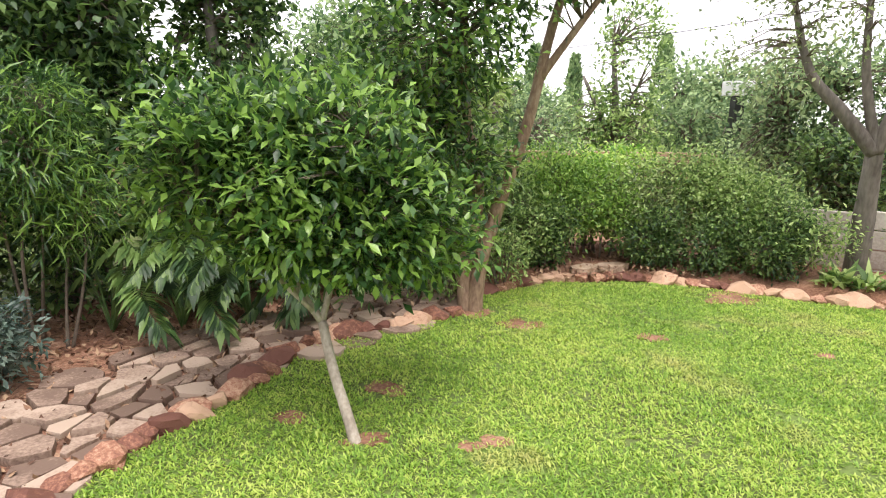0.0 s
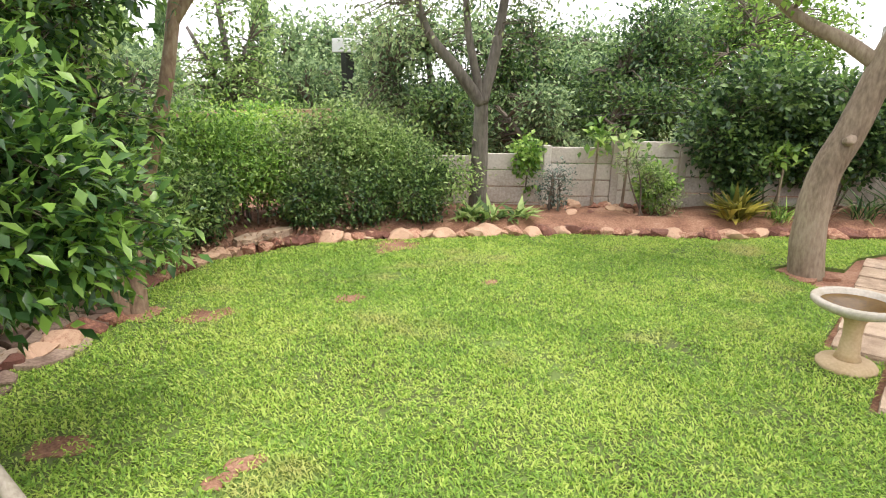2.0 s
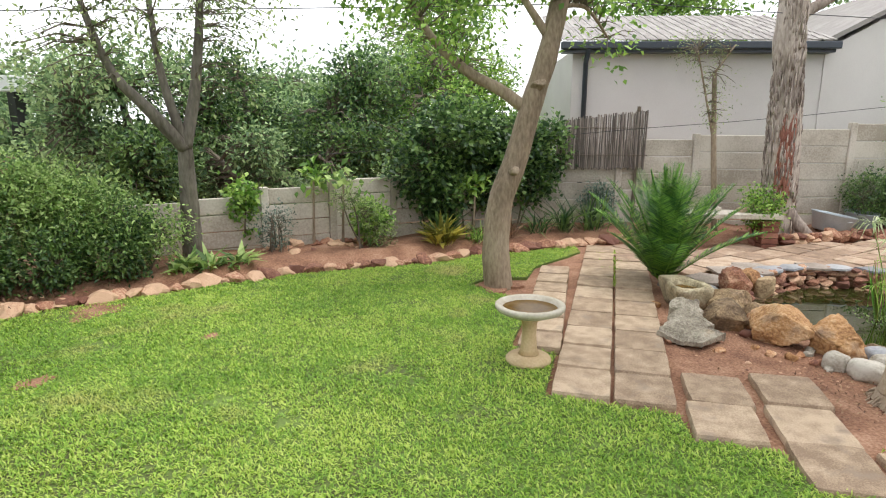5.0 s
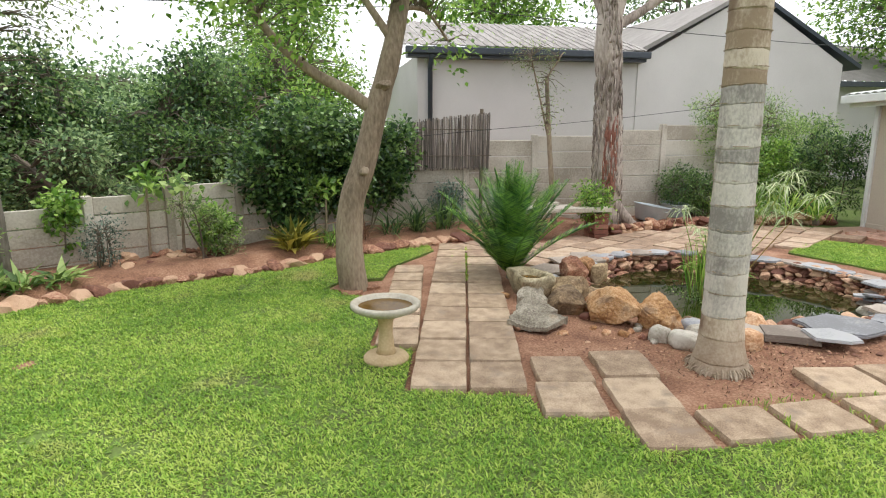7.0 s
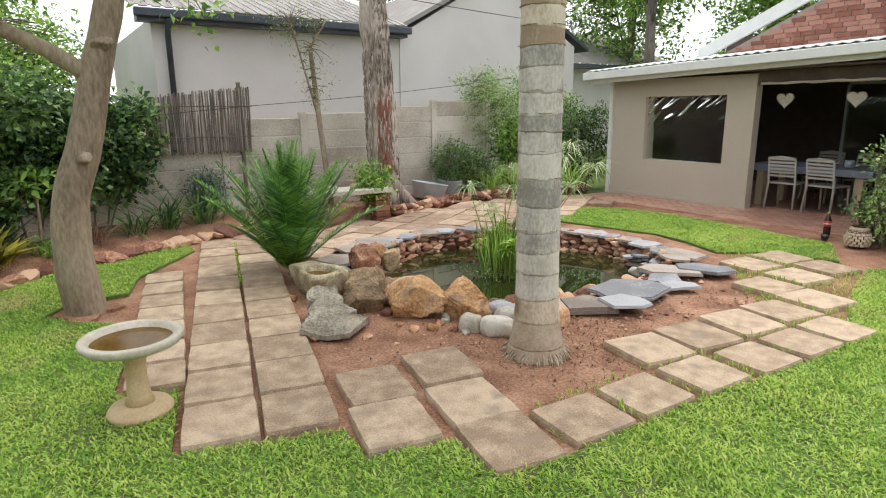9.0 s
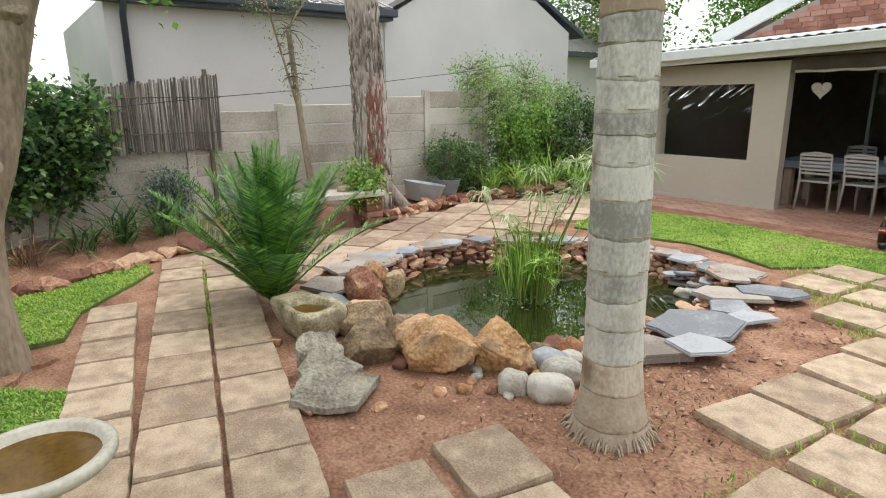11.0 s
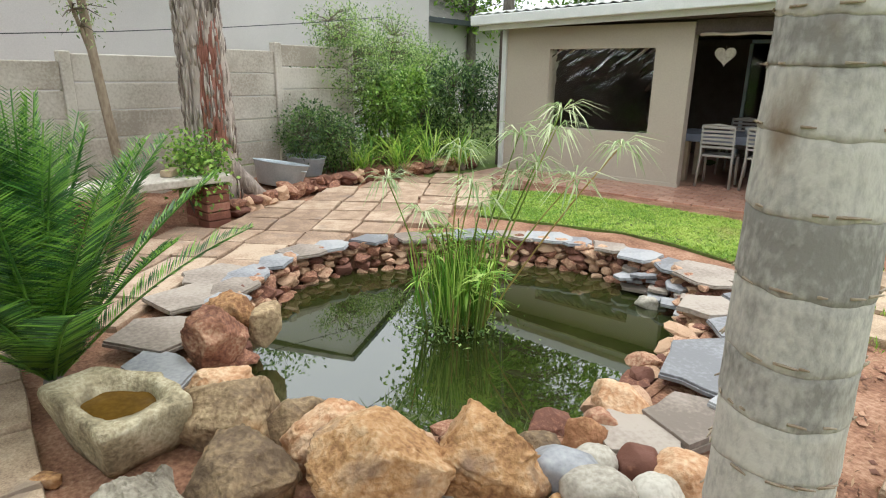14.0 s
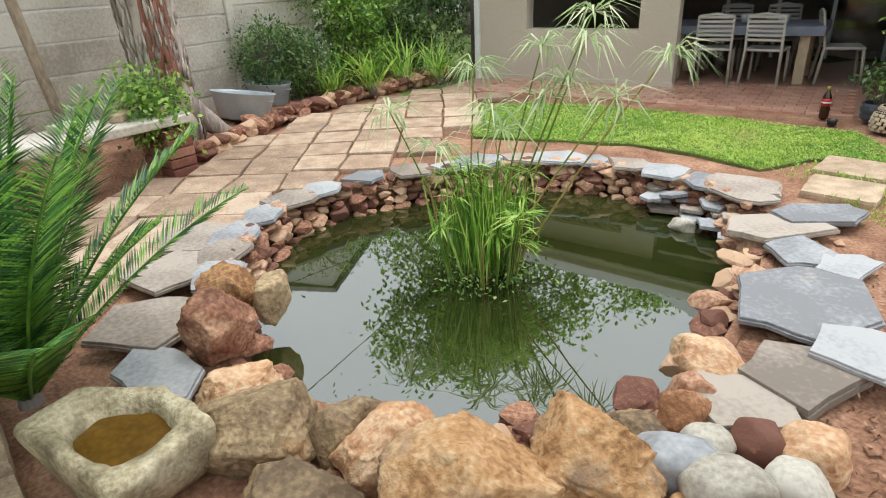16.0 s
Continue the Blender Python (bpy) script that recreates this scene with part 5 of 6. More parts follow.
def stone_bowl():
    t = thing("stone_bowl", "weathered angular stone trough holding brown water", "stone trough")
    corners = [Vector(p) for p in ((0.22, 0.25, 0), (0.31, 0.05, 0), (0.13, -0.17, 0), (-0.17, -0.25, 0), (-0.27, 0.08, 0))]
    line = []
    for k in range(5):
        a, b = corners[k], corners[(k + 1) % 5]
        line += [a.lerp(b, j / 12) for j in range(12)]
    for _ in range(1):
        line = [(line[k - 1] + line[k] * 2 + line[(k + 1) % 60]) / 4 for k in range(60)]
    bm = bmesh.new()
    rings = []
    for scale, z, round_off in ((0.70, 0.0, 0.2), (0.80, 0.05, 0.1), (0.90, 0.12, 0.0), (0.97, 0.17, 0.0), (1.0, 0.20, 0.0), (0.98, 0.222, 0.0), (0.92, 0.23, 0.0), (0.80, 0.226, 0.0), (0.68, 0.218, 0.2), (0.60, 0.18, 0.5), (0.55, 0.12, 0.8), (0.2, 0.10, 1.0), (0.02, 0.10, 1.0)):
        row = []
        for p in line:
            q = p.lerp(p.normalized() * 0.24, round_off) * scale
            q.z = z
            n = noise.noise(q * 6) + 0.5 * noise.noise(q * 15) + 0.25 * noise.noise(q * 40)
            q += Vector((p.x, p.y, 0)).normalized() * 0.022 * n + Vector((0, 0, 0.02 * noise.noise(q * 5 + Vector((3, 0, 0))) if z > 0.15 else 0))
            row.append(bm.verts.new(q))
        rings.append(row)
    for u, v in zip(rings, rings[1:]):
        for k in range(60):
            bm.faces.new((u[k], u[(k + 1) % 60], v[(k + 1) % 60], v[k])).smooth = True
    bm.faces.new(rings[0][::-1]), bm.faces.new(rings[-1])
    bmesh.ops.recalc_face_normals(bm, faces=bm.faces)
    part("trough", bm, LIME, t)
    water = bmesh.new()
    water.faces.new([water.verts.new((p.lerp(p.normalized() * 0.24, 0.5) * 0.66).to_2d().to_3d() + Vector((0, 0, 0.168))) for p in line])
    part("trough_water", water, BROWNWATER, t, "shallow brown water")
    t.matrix_basis = pose(6.08, -0.01, -0.012)
    s = thing("rough_stone", "grey weathered slab leaning against the stone trough", "stone")
    bm = bmesh.new()
    bmesh.ops.create_grid(bm, x_segments=60, y_segments=34, size=0.5)
    for v in bm.verts:
        x, y = v.co.x + 0.5, v.co.y * 2
        w = 0.115 + 0.135 * max(0.0, 1 - x / 0.6) ** 0.8
        z = 0.065 + 0.145 * x ** 1.1 + 0.03 * noise.noise(Vector((x * 4, y * 1.5, 2))) + 0.026 * abs(noise.noise(Vector((x * 7 + y * 2, y * 2, 5)))) + 0.008 * noise.noise(Vector((x * 40, y * 14, 1)))
        edge = 0.05 * noise.noise(Vector((x * 6, 0.5 + 0.5 * math.copysign(1, y), 9))) * abs(y)
        v.co = Vector((x * 0.74 + (1 - x) ** 2 * (0.14 if y > -0.25 else 0.36) * abs(y + 0.25) + 0.02 * noise.noise(Vector((y * 4, x * 3, 1))), y * w + edge, z - 0.02 * abs(y) ** 4 * min(1, x * 2)))
    r = bmesh.ops.extrude_face_region(bm, geom=bm.faces[:])
    for v in [g for g in r["geom"] if isinstance(g, bmesh.types.BMVert)]:
        v.co.z -= 0.035 + 0.10 * min(1.0, max(0.0, v.co.x - 0.2) * 2)
    bmesh.ops.recalc_face_normals(bm, faces=bm.faces)
    part("rock", bm, GREYSTONE, s)
    s.matrix_basis = pose(4.80, -0.05, 0, 0, 0, 4)
    for x, y in ((5.02, -0.14), (4.98, 0.10), (5.3, 0.0)):
        ob = tagged(part("stone", rock_bm((0.16, 0.13, 0.08), int(x * 100), 3), REDROCK), "red stone propping the grey slab", "stone", "props below the slab")
        ob.location = (x, y, 0)
        drop(ob, -0.02)


stone_bowl()


# ---- flagstone paths ----
def clip_poly(poly, p, n):
    """The part of poly on the side of p away from n."""
    out = []
    for i in range(len(poly)):
        a, b = poly[i], poly[(i + 1) % len(poly)]
        da, db = (a - p).dot(n), (b - p).dot(n)
        if da <= 0:
            out.append(a)
        if da * db < 0:
            out.append(a.lerp(b, da / (da - db)))
    return out


def flags(name, label, points, reach, material, z, gap=0.012, chip=0.012, keep=None, thick=0.05, uneven=0.012):
    """Flagstones: one polygon round each point, short of its neighbours by a joint."""
    path = tagged(new(name), label, "paving", kind="structure")
    pts = [Vector(p) for p in points]
    for i, p in enumerate(pts):
        if keep and not keep(p):
            continue
        poly = [p + Vector((reach * math.cos(a), reach * math.sin(a))) for a in [math.pi / 5 * k for k in range(10)]]
        for j, q in enumerate(pts):
            if i != j and (q - p).length < 2.4 * reach:
                n = (q - p).normalized()
                poly = clip_poly(poly, p.lerp(q, 0.5) - n * gap, n)
        if len(poly) < 3:
            continue
        rough = []
        for k in range(len(poly)):
            a, b = poly[k], poly[(k + 1) % len(poly)]
            rough.append(a - p)
            if (b - a).length > 0.12:
                rough.append(a.lerp(b, 0.5) - p + Vector((rr.uniform(-1, 1), rr.uniform(-1, 1))) * 0.008)
        bm = prism(bmesh.new(), [(v.x, v.y) for v in rough], -thick, 0, chip)
        ob = part("flagstone", bm, material, path)
        ob.matrix_basis = pose(p.x, p.y, z + rr.uniform(-uneven, uneven), rr.uniform(-1.5, 1.5), rr.uniform(-1.5, 1.5))
    return path


def along(line, step, offsets, jitter):
    """Points beside a smooth line, with the offsets across it."""
    out = []
    line = [Vector(p) for p in line]
    total = [0.0]
    for a, b in zip(line, line[1:]):
        total.append(total[-1] + (b - a).length)
    s, row = 0.0, 0
    while s < total[-1]:
        k = max(i for i in range(len(total) - 1) if total[i] <= s)
        d = (line[k + 1] - line[k]).normalized()
        p = line[k] + d * (s - total[k])
        n = Vector((-d.y, d.x))
        for o in offsets:
            q = p + n * (o + rr.uniform(-jitter, jitter)) + d * (rr.uniform(-jitter, jitter) + (step / 2 if row % 2 and len(offsets) > 3 else 0))
            out.append((q.x, q.y))
        s, row = s + step, row + 1
    return out


flags("garden_path", "uneven sandstone flagstone path set in red soil", along([(-1.62, 1.7), (-1.35, 2.3), (-1.17, 2.9), (-0.97, 3.4), (-0.62, 3.85), (-0.1, 4.3), (0.55, 4.65), (0.85, 5.0), (1.0, 5.6), (0.9, 6.3)], 0.215, (-0.38, -0.19, 0.0, 0.19, 0.38), 0.07), 0.18, FLAG, 0.035, 0.016, 0.01, uneven=0.016)
FARFLAG = mat("worn_sandstone", (0.24, 0.16, 0.11), (0.38, 0.26, 0.18), (0.50, 0.38, 0.28), scale=7, fine=60, obj_random=0.2, in_place=True, bump=0.7, stain=((0.26, 0.19, 0.15), 4, 0.59))
walkpts = []
for i in range(-4, 16):
    for j in range(-14, 6):
        q = Matrix.Rotation(radians(-38), 2) @ Vector((i * 0.43, j * 0.40))
        walkpts.append((8.2 + q.x + rr.uniform(-0.02, 0.02), -0.6 + q.y + rr.uniform(-0.02, 0.02)))


def on_far_walk(p):
    e = math.hypot((p.x - POND.x) / (PA + 0.48), (p.y - POND.y) / (PB + 0.48))
    far = [(8.2, 1.15), (8.75, 1.1), (8.9, 0.5), (9.05, -0.6), (9.55, -1.35), (10.35, -2.6), (10.75, -4.1), (10.65, -5.0), (9.75, -5.1), (9.45, -4.3), (8.75, -3.65), (8.0, -2.0), (7.3, -0.2), (7.5, 0.1)]
    return e > 1.0 and bool(inside(far, np.array([p.x]), np.array([p.y]))[0])


flags("far_path", "worn sandstone paving curving behind the pond", walkpts, 0.31, FARFLAG, 0.035, 0.01, 0.012, on_far_walk, uneven=0.006)

# ---- bed edging ----
BED = tagged(new("bed_edging"), "row of rough red sandstone edging stones along the beds", "stone edging", kind="structure")


def edging(line, sizes, out=0.08, z=0.03, rows=1):
    line = [Vector(p) for p in line]
    for a, b in zip(line, line[1:]):
        d = b - a
        n = Vector((-d.y, d.x)).normalized()
        s = 0.0
        while s < d.length:
            k = rr.uniform(*sizes)
            for r in range(rows):
                p = a + d.normalized() * (s + k * 0.3) + n * (out + rr.uniform(-0.03, 0.03))
                stone(BED, p.x, p.y, z + 0.07 * r, k * 1.25, 0.9)
            s += k * 0.78


edging([(-0.95, 2.0), (-0.80, 2.5), (-0.50, 2.95), (-0.25, 3.35), (-0.05, 3.85), (0.25, 4.15), (0.7, 4.35), (1.15, 4.6)], (0.12, 0.24), -0.02 + 0.08)
edging([(1.55, 5.25), (2.3, 5.66), (3.2, 5.66), (3.85, 5.36), (4.5, 4.9), (5.15, 4.5), (5.7, 4.1), (6.15, 3.6), (6.5, 3.15), (6.9, 2.8), (7.45, 2.45), (7.95, 1.9), (8.45, 1.4), (8.9, 0.95), (9.25, 0.6)], (0.12, 0.26), 0.04)
edging([(9.62, -1.38), (10.0, -1.85), (10.45, -2.45), (10.85, -3.4), (11.05, -4.2), (11.2, -5.2)], (0.13, 0.24), 0.04, 0.04, 2)
edging([(4.75, -5.75), (5.2, -5.62), (5.65, -6.05), (6.0, -6.6)], (0.2, 0.32), -0.05)
for x, y in ((2.78, 5.86), (3.12, 5.93)):
    slab(x, y, 0.12, 0.42, 0.30, rr.uniform(0, 90), PAVER, 4, 0.07, parent=BED)
for k in range(46):
    u, v = rr.uniform(0, 1), rr.uniform(0, 1)
    p = Vector((5.9, 4.45)).lerp(Vector((7.0, 3.35)), u) + Vector((0.62, 0.66)) * v
    stone(BED, p.x, p.y, 0.04 + 0.1 * v, rr.uniform(0.07, 0.22), 0.8)
# raised soil between edging and wall
bm = bmesh.new()
lineA = [(1.6, 5.4), (3.2, 5.8), (4.5, 5.05), (5.7, 4.25), (6.5, 3.3), (7.5, 2.6), (8.5, 1.55), (9.3, 0.7), (9.75, -1.25), (10.5, -2.4), (10.95, -3.5), (11.2, -5.2)]
lineB = [(1.2, 8.0), (4.2, 7.0), (5.6, 6.0), (6.6, 5.1), (7.7, 4.1), (8.9, 3.05), (9.9, 2.15), (10.25, 1.0), (10.7, -0.4), (11.2, -1.9), (11.75, -3.5), (13.0, -5.4)]
prev = None
for k in range(len(lineA) * 6 - 5):
    i, f = min(k // 6, len(lineA) - 2), (k - 6 * min(k // 6, len(lineA) - 2)) / 6
    a, b = Vector(lineA[i]).lerp(Vector(lineA[i + 1]), f), Vector(lineB[i]).lerp(Vector(lineB[i + 1]), f)
    row = []
    for j in range(9):
        q = a.lerp(b, j / 8)
        row.append(bm.verts.new((q.x, q.y, -0.03 + 0.13 * min(1, j / 2) + 0.05 * noise.noise(Vector((q.x * 3, q.y * 3, 0))))))
    if prev:
        for j in range(8):
            bm.faces.new((prev[j], row[j], row[j + 1], prev[j + 1])).smooth = True
    prev = row
bmesh.ops.recalc_face_normals(bm, faces=bm.faces)
tagged(part("flower_bed", bm, SOIL), "raised bed of reddish soil along the wall", "flower bed", kind="structure")
# fallen leaves
at = np.column_stack([RNG.uniform(-2.8, 1.6, 6500), RNG.uniform(2.2, 6.5, 6500), np.full(6500, 0.012)])
at = at[~inside(LAWN, at[:, 0], at[:, 1])]
tagged(leaves("leaf_litter", at, 0.06, 0.03, DRYLEAF, None, None, 0.0, 0.1, 0.4, 0.9), "brown fallen leaves on the soil", "leaf litter", kind="stuff")
at = np.column_stack([RNG.uniform(1.6, 5.2, 1500), RNG.uniform(5.5, 7.2, 1500), np.full(1500, 0.11)])
tagged(leaves("leaf_litter", at, 0.06, 0.03, DRYLEAF, None, None, 0.0, 0.1, 0.4, 0.9), "brown fallen leaves under the hedge", "leaf litter", kind="stuff")


# ---- pond plants ----
def rod(bm, a, b, sag, r0, r1, sides=4):
    a, b = Vector(a), Vector(b)
    pts = [a.lerp(b, t) + Vector((0, 0, -sag * 4 * t * (1 - t))) for t in (0, 0.25, 0.5, 0.75, 1)]
    tube(bm, pts, [r0 + (r1 - r0) * t for t in (0, 0.25, 0.5, 0.75, 1)], sides, False)
    return pts


def reeds():
    t = thing("papyrus", "papyrus clump with drooping umbrella heads in the pond", "water plant")
    c = Vector((6.58, -1.93, WATER_Z))
    rnd = random.Random(9)
    stalk = leafmat("reed_stalk", (0.16, 0.24, 0.04), (0.28, 0.40, 0.07), (0.46, 0.34, 0.12))
    pale = leafmat("papyrus_head", (0.24, 0.34, 0.13), (0.42, 0.54, 0.25), (0.66, 0.72, 0.46))
    bm = bmesh.new()
    low, high = [], []
    for k in range(80):
        a, r = rnd.uniform(0, 6.28), rnd.uniform(0, 0.19) ** 1.0
        p = c + Vector((r * math.cos(a), r * math.sin(a) * 1.2, -0.05))
        h = rnd.uniform(0.30, 0.72) * (1.0 - 0.8 * r)
        q = p + Vector((math.cos(a) * h * 0.16, math.sin(a) * h * 0.16, h))
        rod(bm, p, q, -0.02, 0.007, 0.004, 5)
        if k % 3 == 0:
            low.append(q)
    for x, y, z in ((6.42, -2.52, 1.19), (6.60, -2.35, 1.04), (6.49, -2.41, 0.87), (5.99, -2.56, 1.02), (6.16, -2.40, 0.82), (6.83, -2.08, 0.94), (7.08, -1.69, 0.74), (6.67, -2.06, 0.75), (6.83, -1.80, 0.57), (6.38, -2.44, 1.08), (6.52, -2.28, 0.8), (6.70, -2.16, 0.62)):
        p = c + Vector((rnd.uniform(-0.1, 0.1), rnd.uniform(-0.1, 0.1), -0.05))
        rod(bm, p, (x, y, z), -0.05, 0.007, 0.004, 5)
        high.append(Vector((x, y, z)))
    tagged(part("stalk", bm, stalk, t), kind="stuff")
    for name, heads, each, length, m, droop in (("umbrella_head", low, 16, 0.15, REED, 0.25), ("drooping_head", high, 32, 0.23, pale, 0.55)):
        at, way = [], []
        for q in heads:
            for j in range(each):
                a = rnd.uniform(0, 6.28)
                at.append(q), way.append((math.cos(a) * 3, math.sin(a) * 3, rnd.uniform(-0.8, 1.8)))
        tagged(leaves(name, at, length, 0.012, m, t, np.array(way), 0.0, droop, 0.4, 0.7), kind="stuff")
    n = 230
    at = np.column_stack([c.x + RNG.normal(size=n) * 0.09, c.y + RNG.normal(size=n) * 0.11, c.z + RNG.uniform(0, 0.12, n)])
    tagged(leaves("grass_blade", at, 0.46, 0.014, REED, t, np.tile([0, 0, 3.6], (n, 1)), 0.0, 0.06, 0.40, 0.2), kind="stuff")
    at = np.column_stack([c.x + RNG.normal(size=500) * 0.14, c.y + RNG.normal(size=500) * 0.15, np.full(500, WATER_Z + 0.006) + RNG.uniform(0, 0.06, 500)])
    tagged(leaves("water_weed", at, 0.03, 0.018, HEDGE, t, None, 0.2, 0.1, 0.6, 0.8), kind="stuff")


reeds()
orn = tagged(part("pond_ornament", rock_bm((0.17, 0.11, 0.10), 77, 3), PALE), "small grey-white stone ornament in the pond", "ornament")
orn.location = (6.19, -3.22, WATER_Z + 0.015)

# ---- strap-leaved and large-leaved plants ----
def tuft(label, x, y, z, n, length, width, leaf, rise=2.2, category="plant", spread=0.9, droop=0.35, r=0.06, name="strap_plant"):
    t = thing(name, label, category)
    at = np.column_stack([x + RNG.normal(size=n) * r, y + RNG.normal(size=n) * r, np.full(n, z)])
    out = RNG.normal(size=(n, 3)) * spread
    out[:, 2] = rise * RNG.uniform(0.5, 1.2, n)
    tagged(leaves("blade", at, length, width, leaf, t, out * 1.3, 0, droop, 0.3, 0.7), kind="stuff")
    bm = lathe(bmesh.new(), [(0.05, z - 0.06), (0.06, z), (0.02, z + 0.06)], 10, (x, y, 0))
    part("crown_base", bm, TWIG, t)
    return t


for x, y, n, L in ((9.1, 1.62, 60, 0.6), (9.35, 1.25, 60, 0.62), (8.8, 1.95, 40, 0.5)):
    tuft("clump of dark strap-shaped leaves below the wall", x, y, 0.06, n, L, 0.035, DEEP)
tuft("yellow and green variegated plant in the bed", 7.55, 3.0, 0.08, 70, 0.42, 0.075, YELLOW)
tuft("dark green leafy clump beside the variegated plant", 7.8, 3.05, 0.08, 50, 0.45, 0.07, DEEP)
for x, y in ((5.35, 4.95), (5.6, 4.78), (5.1, 5.05)):
    tuft("pale green broad-leaved plant at the bed's edge", x, y, 0.06, 36, 0.3, 0.07, HEDGE, 1.4)
tuft("dry grassy clump in the bed", 8.35, 2.3, 0.06, 90, 0.4, 0.012, DRYLEAF, 2.0)
tuft("grassy green clump beside the small tree", 7.95, 2.62, 0.06, 70, 0.32, 0.02, FRESH, 1.8)
for x, y, L in ((10.9, -3.9, 0.7), (11.1, -4.5, 0.75), (10.85, -4.9, 0.6), (11.05, -3.4, 0.5)):
    tuft("arching spider-like plant with pale striped leaves", x, y, 0.1, 60, L, 0.025, REED, 2.2)


def stemmed(label, x, y, h, leaf, n, length, width, top=0.16, name="young_tree"):
    t = thing(name, label, "plant")
    bm = bmesh.new()
    rod(bm, (x, y, -0.02), (x + 0.03, y - 0.02, h), 0.0, 0.022, 0.013, 7)
    part("stem", bm, BARK, t)
    at = np.column_stack([x + 0.03 + RNG.normal(size=n) * top * 0.5, y + RNG.normal(size=n) * top * 0.5, h + RNG.normal(size=n) * top * 0.4])
    tagged(leaves("foliage", at, length, width, leaf, t, None, 0.3, 0.3, 1.0, 0.6), kind="stuff")


stemmed("young plant with a bare stem and a leafy top", 8.09, 2.74, 0.85, FRESH, 46, 0.16, 0.07)
stemmed("thin bare stake with leaves at its top", 6.85, 4.55, 1.0, FRESH, 60, 0.14, 0.07, 0.22)
stemmed("leaning sapling beside the wall", 7.0, 4.2, 0.9, HEDGE, 60, 0.16, 0.08, 0.3)
shrub("shrub", "leaning feathery conifer sapling in front of the wall", [((6.75, 3.95, 0.75), (0.22, 0.18, 0.12)), ((6.95, 3.8, 0.55), (0.2, 0.16, 0.12)), ((7.1, 3.7, 0.3), (0.22, 0.2, 0.2))], OLIVE, 130, 14, 0.05, 0.012, (7.15, 3.65), reach=0.05, stems=4)
shrub("shrub", "small leafy bush in front of the wall", [((7.15, 3.85, 0.45), (0.2, 0.2, 0.22))], FRESH, 90, 12, 0.09, 0.045, (7.15, 3.85), reach=0.05, stems=4)
shrub("shrub", "thin grey-leaved shrub in front of the wall", [((6.3, 4.75, 0.42), (0.22, 0.2, 0.26))], BLUEGREEN, 110, 8, 0.04, 0.018, (6.3, 4.75), reach=0.06, stems=8)
shrub("climbing_vine", "ivy trailing over the wall's end", [((6.32, 5.25, 0.75), (0.2, 0.2, 0.2)), ((6.35, 5.2, 0.5), (0.1, 0.1, 0.3))], FRESH, 80, 10, 0.08, 0.06, (6.35, 5.15), reach=0.05, stems=3, category="vine")

# left bed: large split leaves, willow-leaved bush, pale bush
def split_leaf_plant(x, y, n, seed):
    t = thing("philodendron", "philodendron with large deeply cut dark green leaves", "plant")
    rnd = random.Random(seed)
    for k in range(n):
        a = rnd.uniform(0, 6.28)
        r, h = rnd.uniform(0.15, 0.55), rnd.uniform(0.3, 1.0)
        p = Vector((x, y, 0.0))
        q = Vector((x + r * math.cos(a), y + r * math.sin(a), h))
        bm = bmesh.new()
        rod(bm, p, q, -0.12, 0.011, 0.007, 5)
        part("stalk", bm, DEEP, t)
        d = Vector((math.cos(a), math.sin(a), -0.9)).normalized()
        s = d.cross(Vector((0, 0, 1))).normalized()
        L = rnd.uniform(0.32, 0.46)
        at, way = [], []
        for i in range(11):
            for j in range(2):
                for sg in (-1, 1):
                    at.append(q + d * L * (i + j * 0.5) / 11), way.append((s * sg * (1.0 - 0.03 * i) + d * (0.25 + 0.09 * i)) * 9)
        at += [q + d * L * 0.8] * 2
        way += [d * 9] * 2
        leaves("leaf", at, L * 0.48, 0.05, DEEP, t, np.array(way), 0, 0.22, 0.15, 0.9)


for i, (x, y, n) in enumerate(((-1.0, 4.5, 15), (-0.5, 4.62, 15), (0.05, 4.88, 12), (-1.5, 4.45, 9))):
    split_leaf_plant(x, y, n, 60 + i)
shrub("shrub", "tall willow-leaved shrub with narrow drooping leaves", [((-1.85, 4.2, 1.35), (0.42, 0.4, 0.35)), ((-2.3, 4.1, 1.15), (0.4, 0.4, 0.35)), ((-1.65, 4.3, 0.95), (0.32, 0.3, 0.3)), ((-1.9, 4.4, 1.65), (0.4, 0.35, 0.25))], GLOSSY, 380, 16, 0.13, 0.016, (-1.9, 4.1), reach=0.09, droop=0.5)
shrub("shrub", "pale grey-green bush beside the flagstone path", [((-1.86, 3.5, 0.28), (0.28, 0.28, 0.26)), ((-2.0, 3.45, 0.55), (0.22, 0.22, 0.18))], BLUEGREEN, 180, 13, 0.07, 0.025, (-1.9, 3.5), reach=0.05)
for i, (x, y, h, leaf) in enumerate(((-2.7, 4.6, 1.6, DEEP), (-2.0, 5.2, 1.9, DEEP), (-1.1, 5.5, 1.7, GLOSSY), (-0.3, 5.7, 1.6, DEEP), (0.5, 6.0, 1.5, GLOSSY), (1.2, 6.4, 1.3, HEDGE), (-3.4, 3.8, 1.6, DEEP))):
    shrub("shrub", "dense dark evergreen shrub behind the path", [((x, y, h * 0.55), (0.6, 0.5, 0.45)), ((x + 0.25, y + 0.1, h * 0.9), (0.5, 0.5, 0.4)), ((x - 0.25, y, h * 1.1), (0.45, 0.45, 0.35)), ((x, y - 0.1, 0.3), (0.5, 0.4, 0.25))], leaf, 380, 15, 0.10, 0.045, (x, y), reach=0.09)
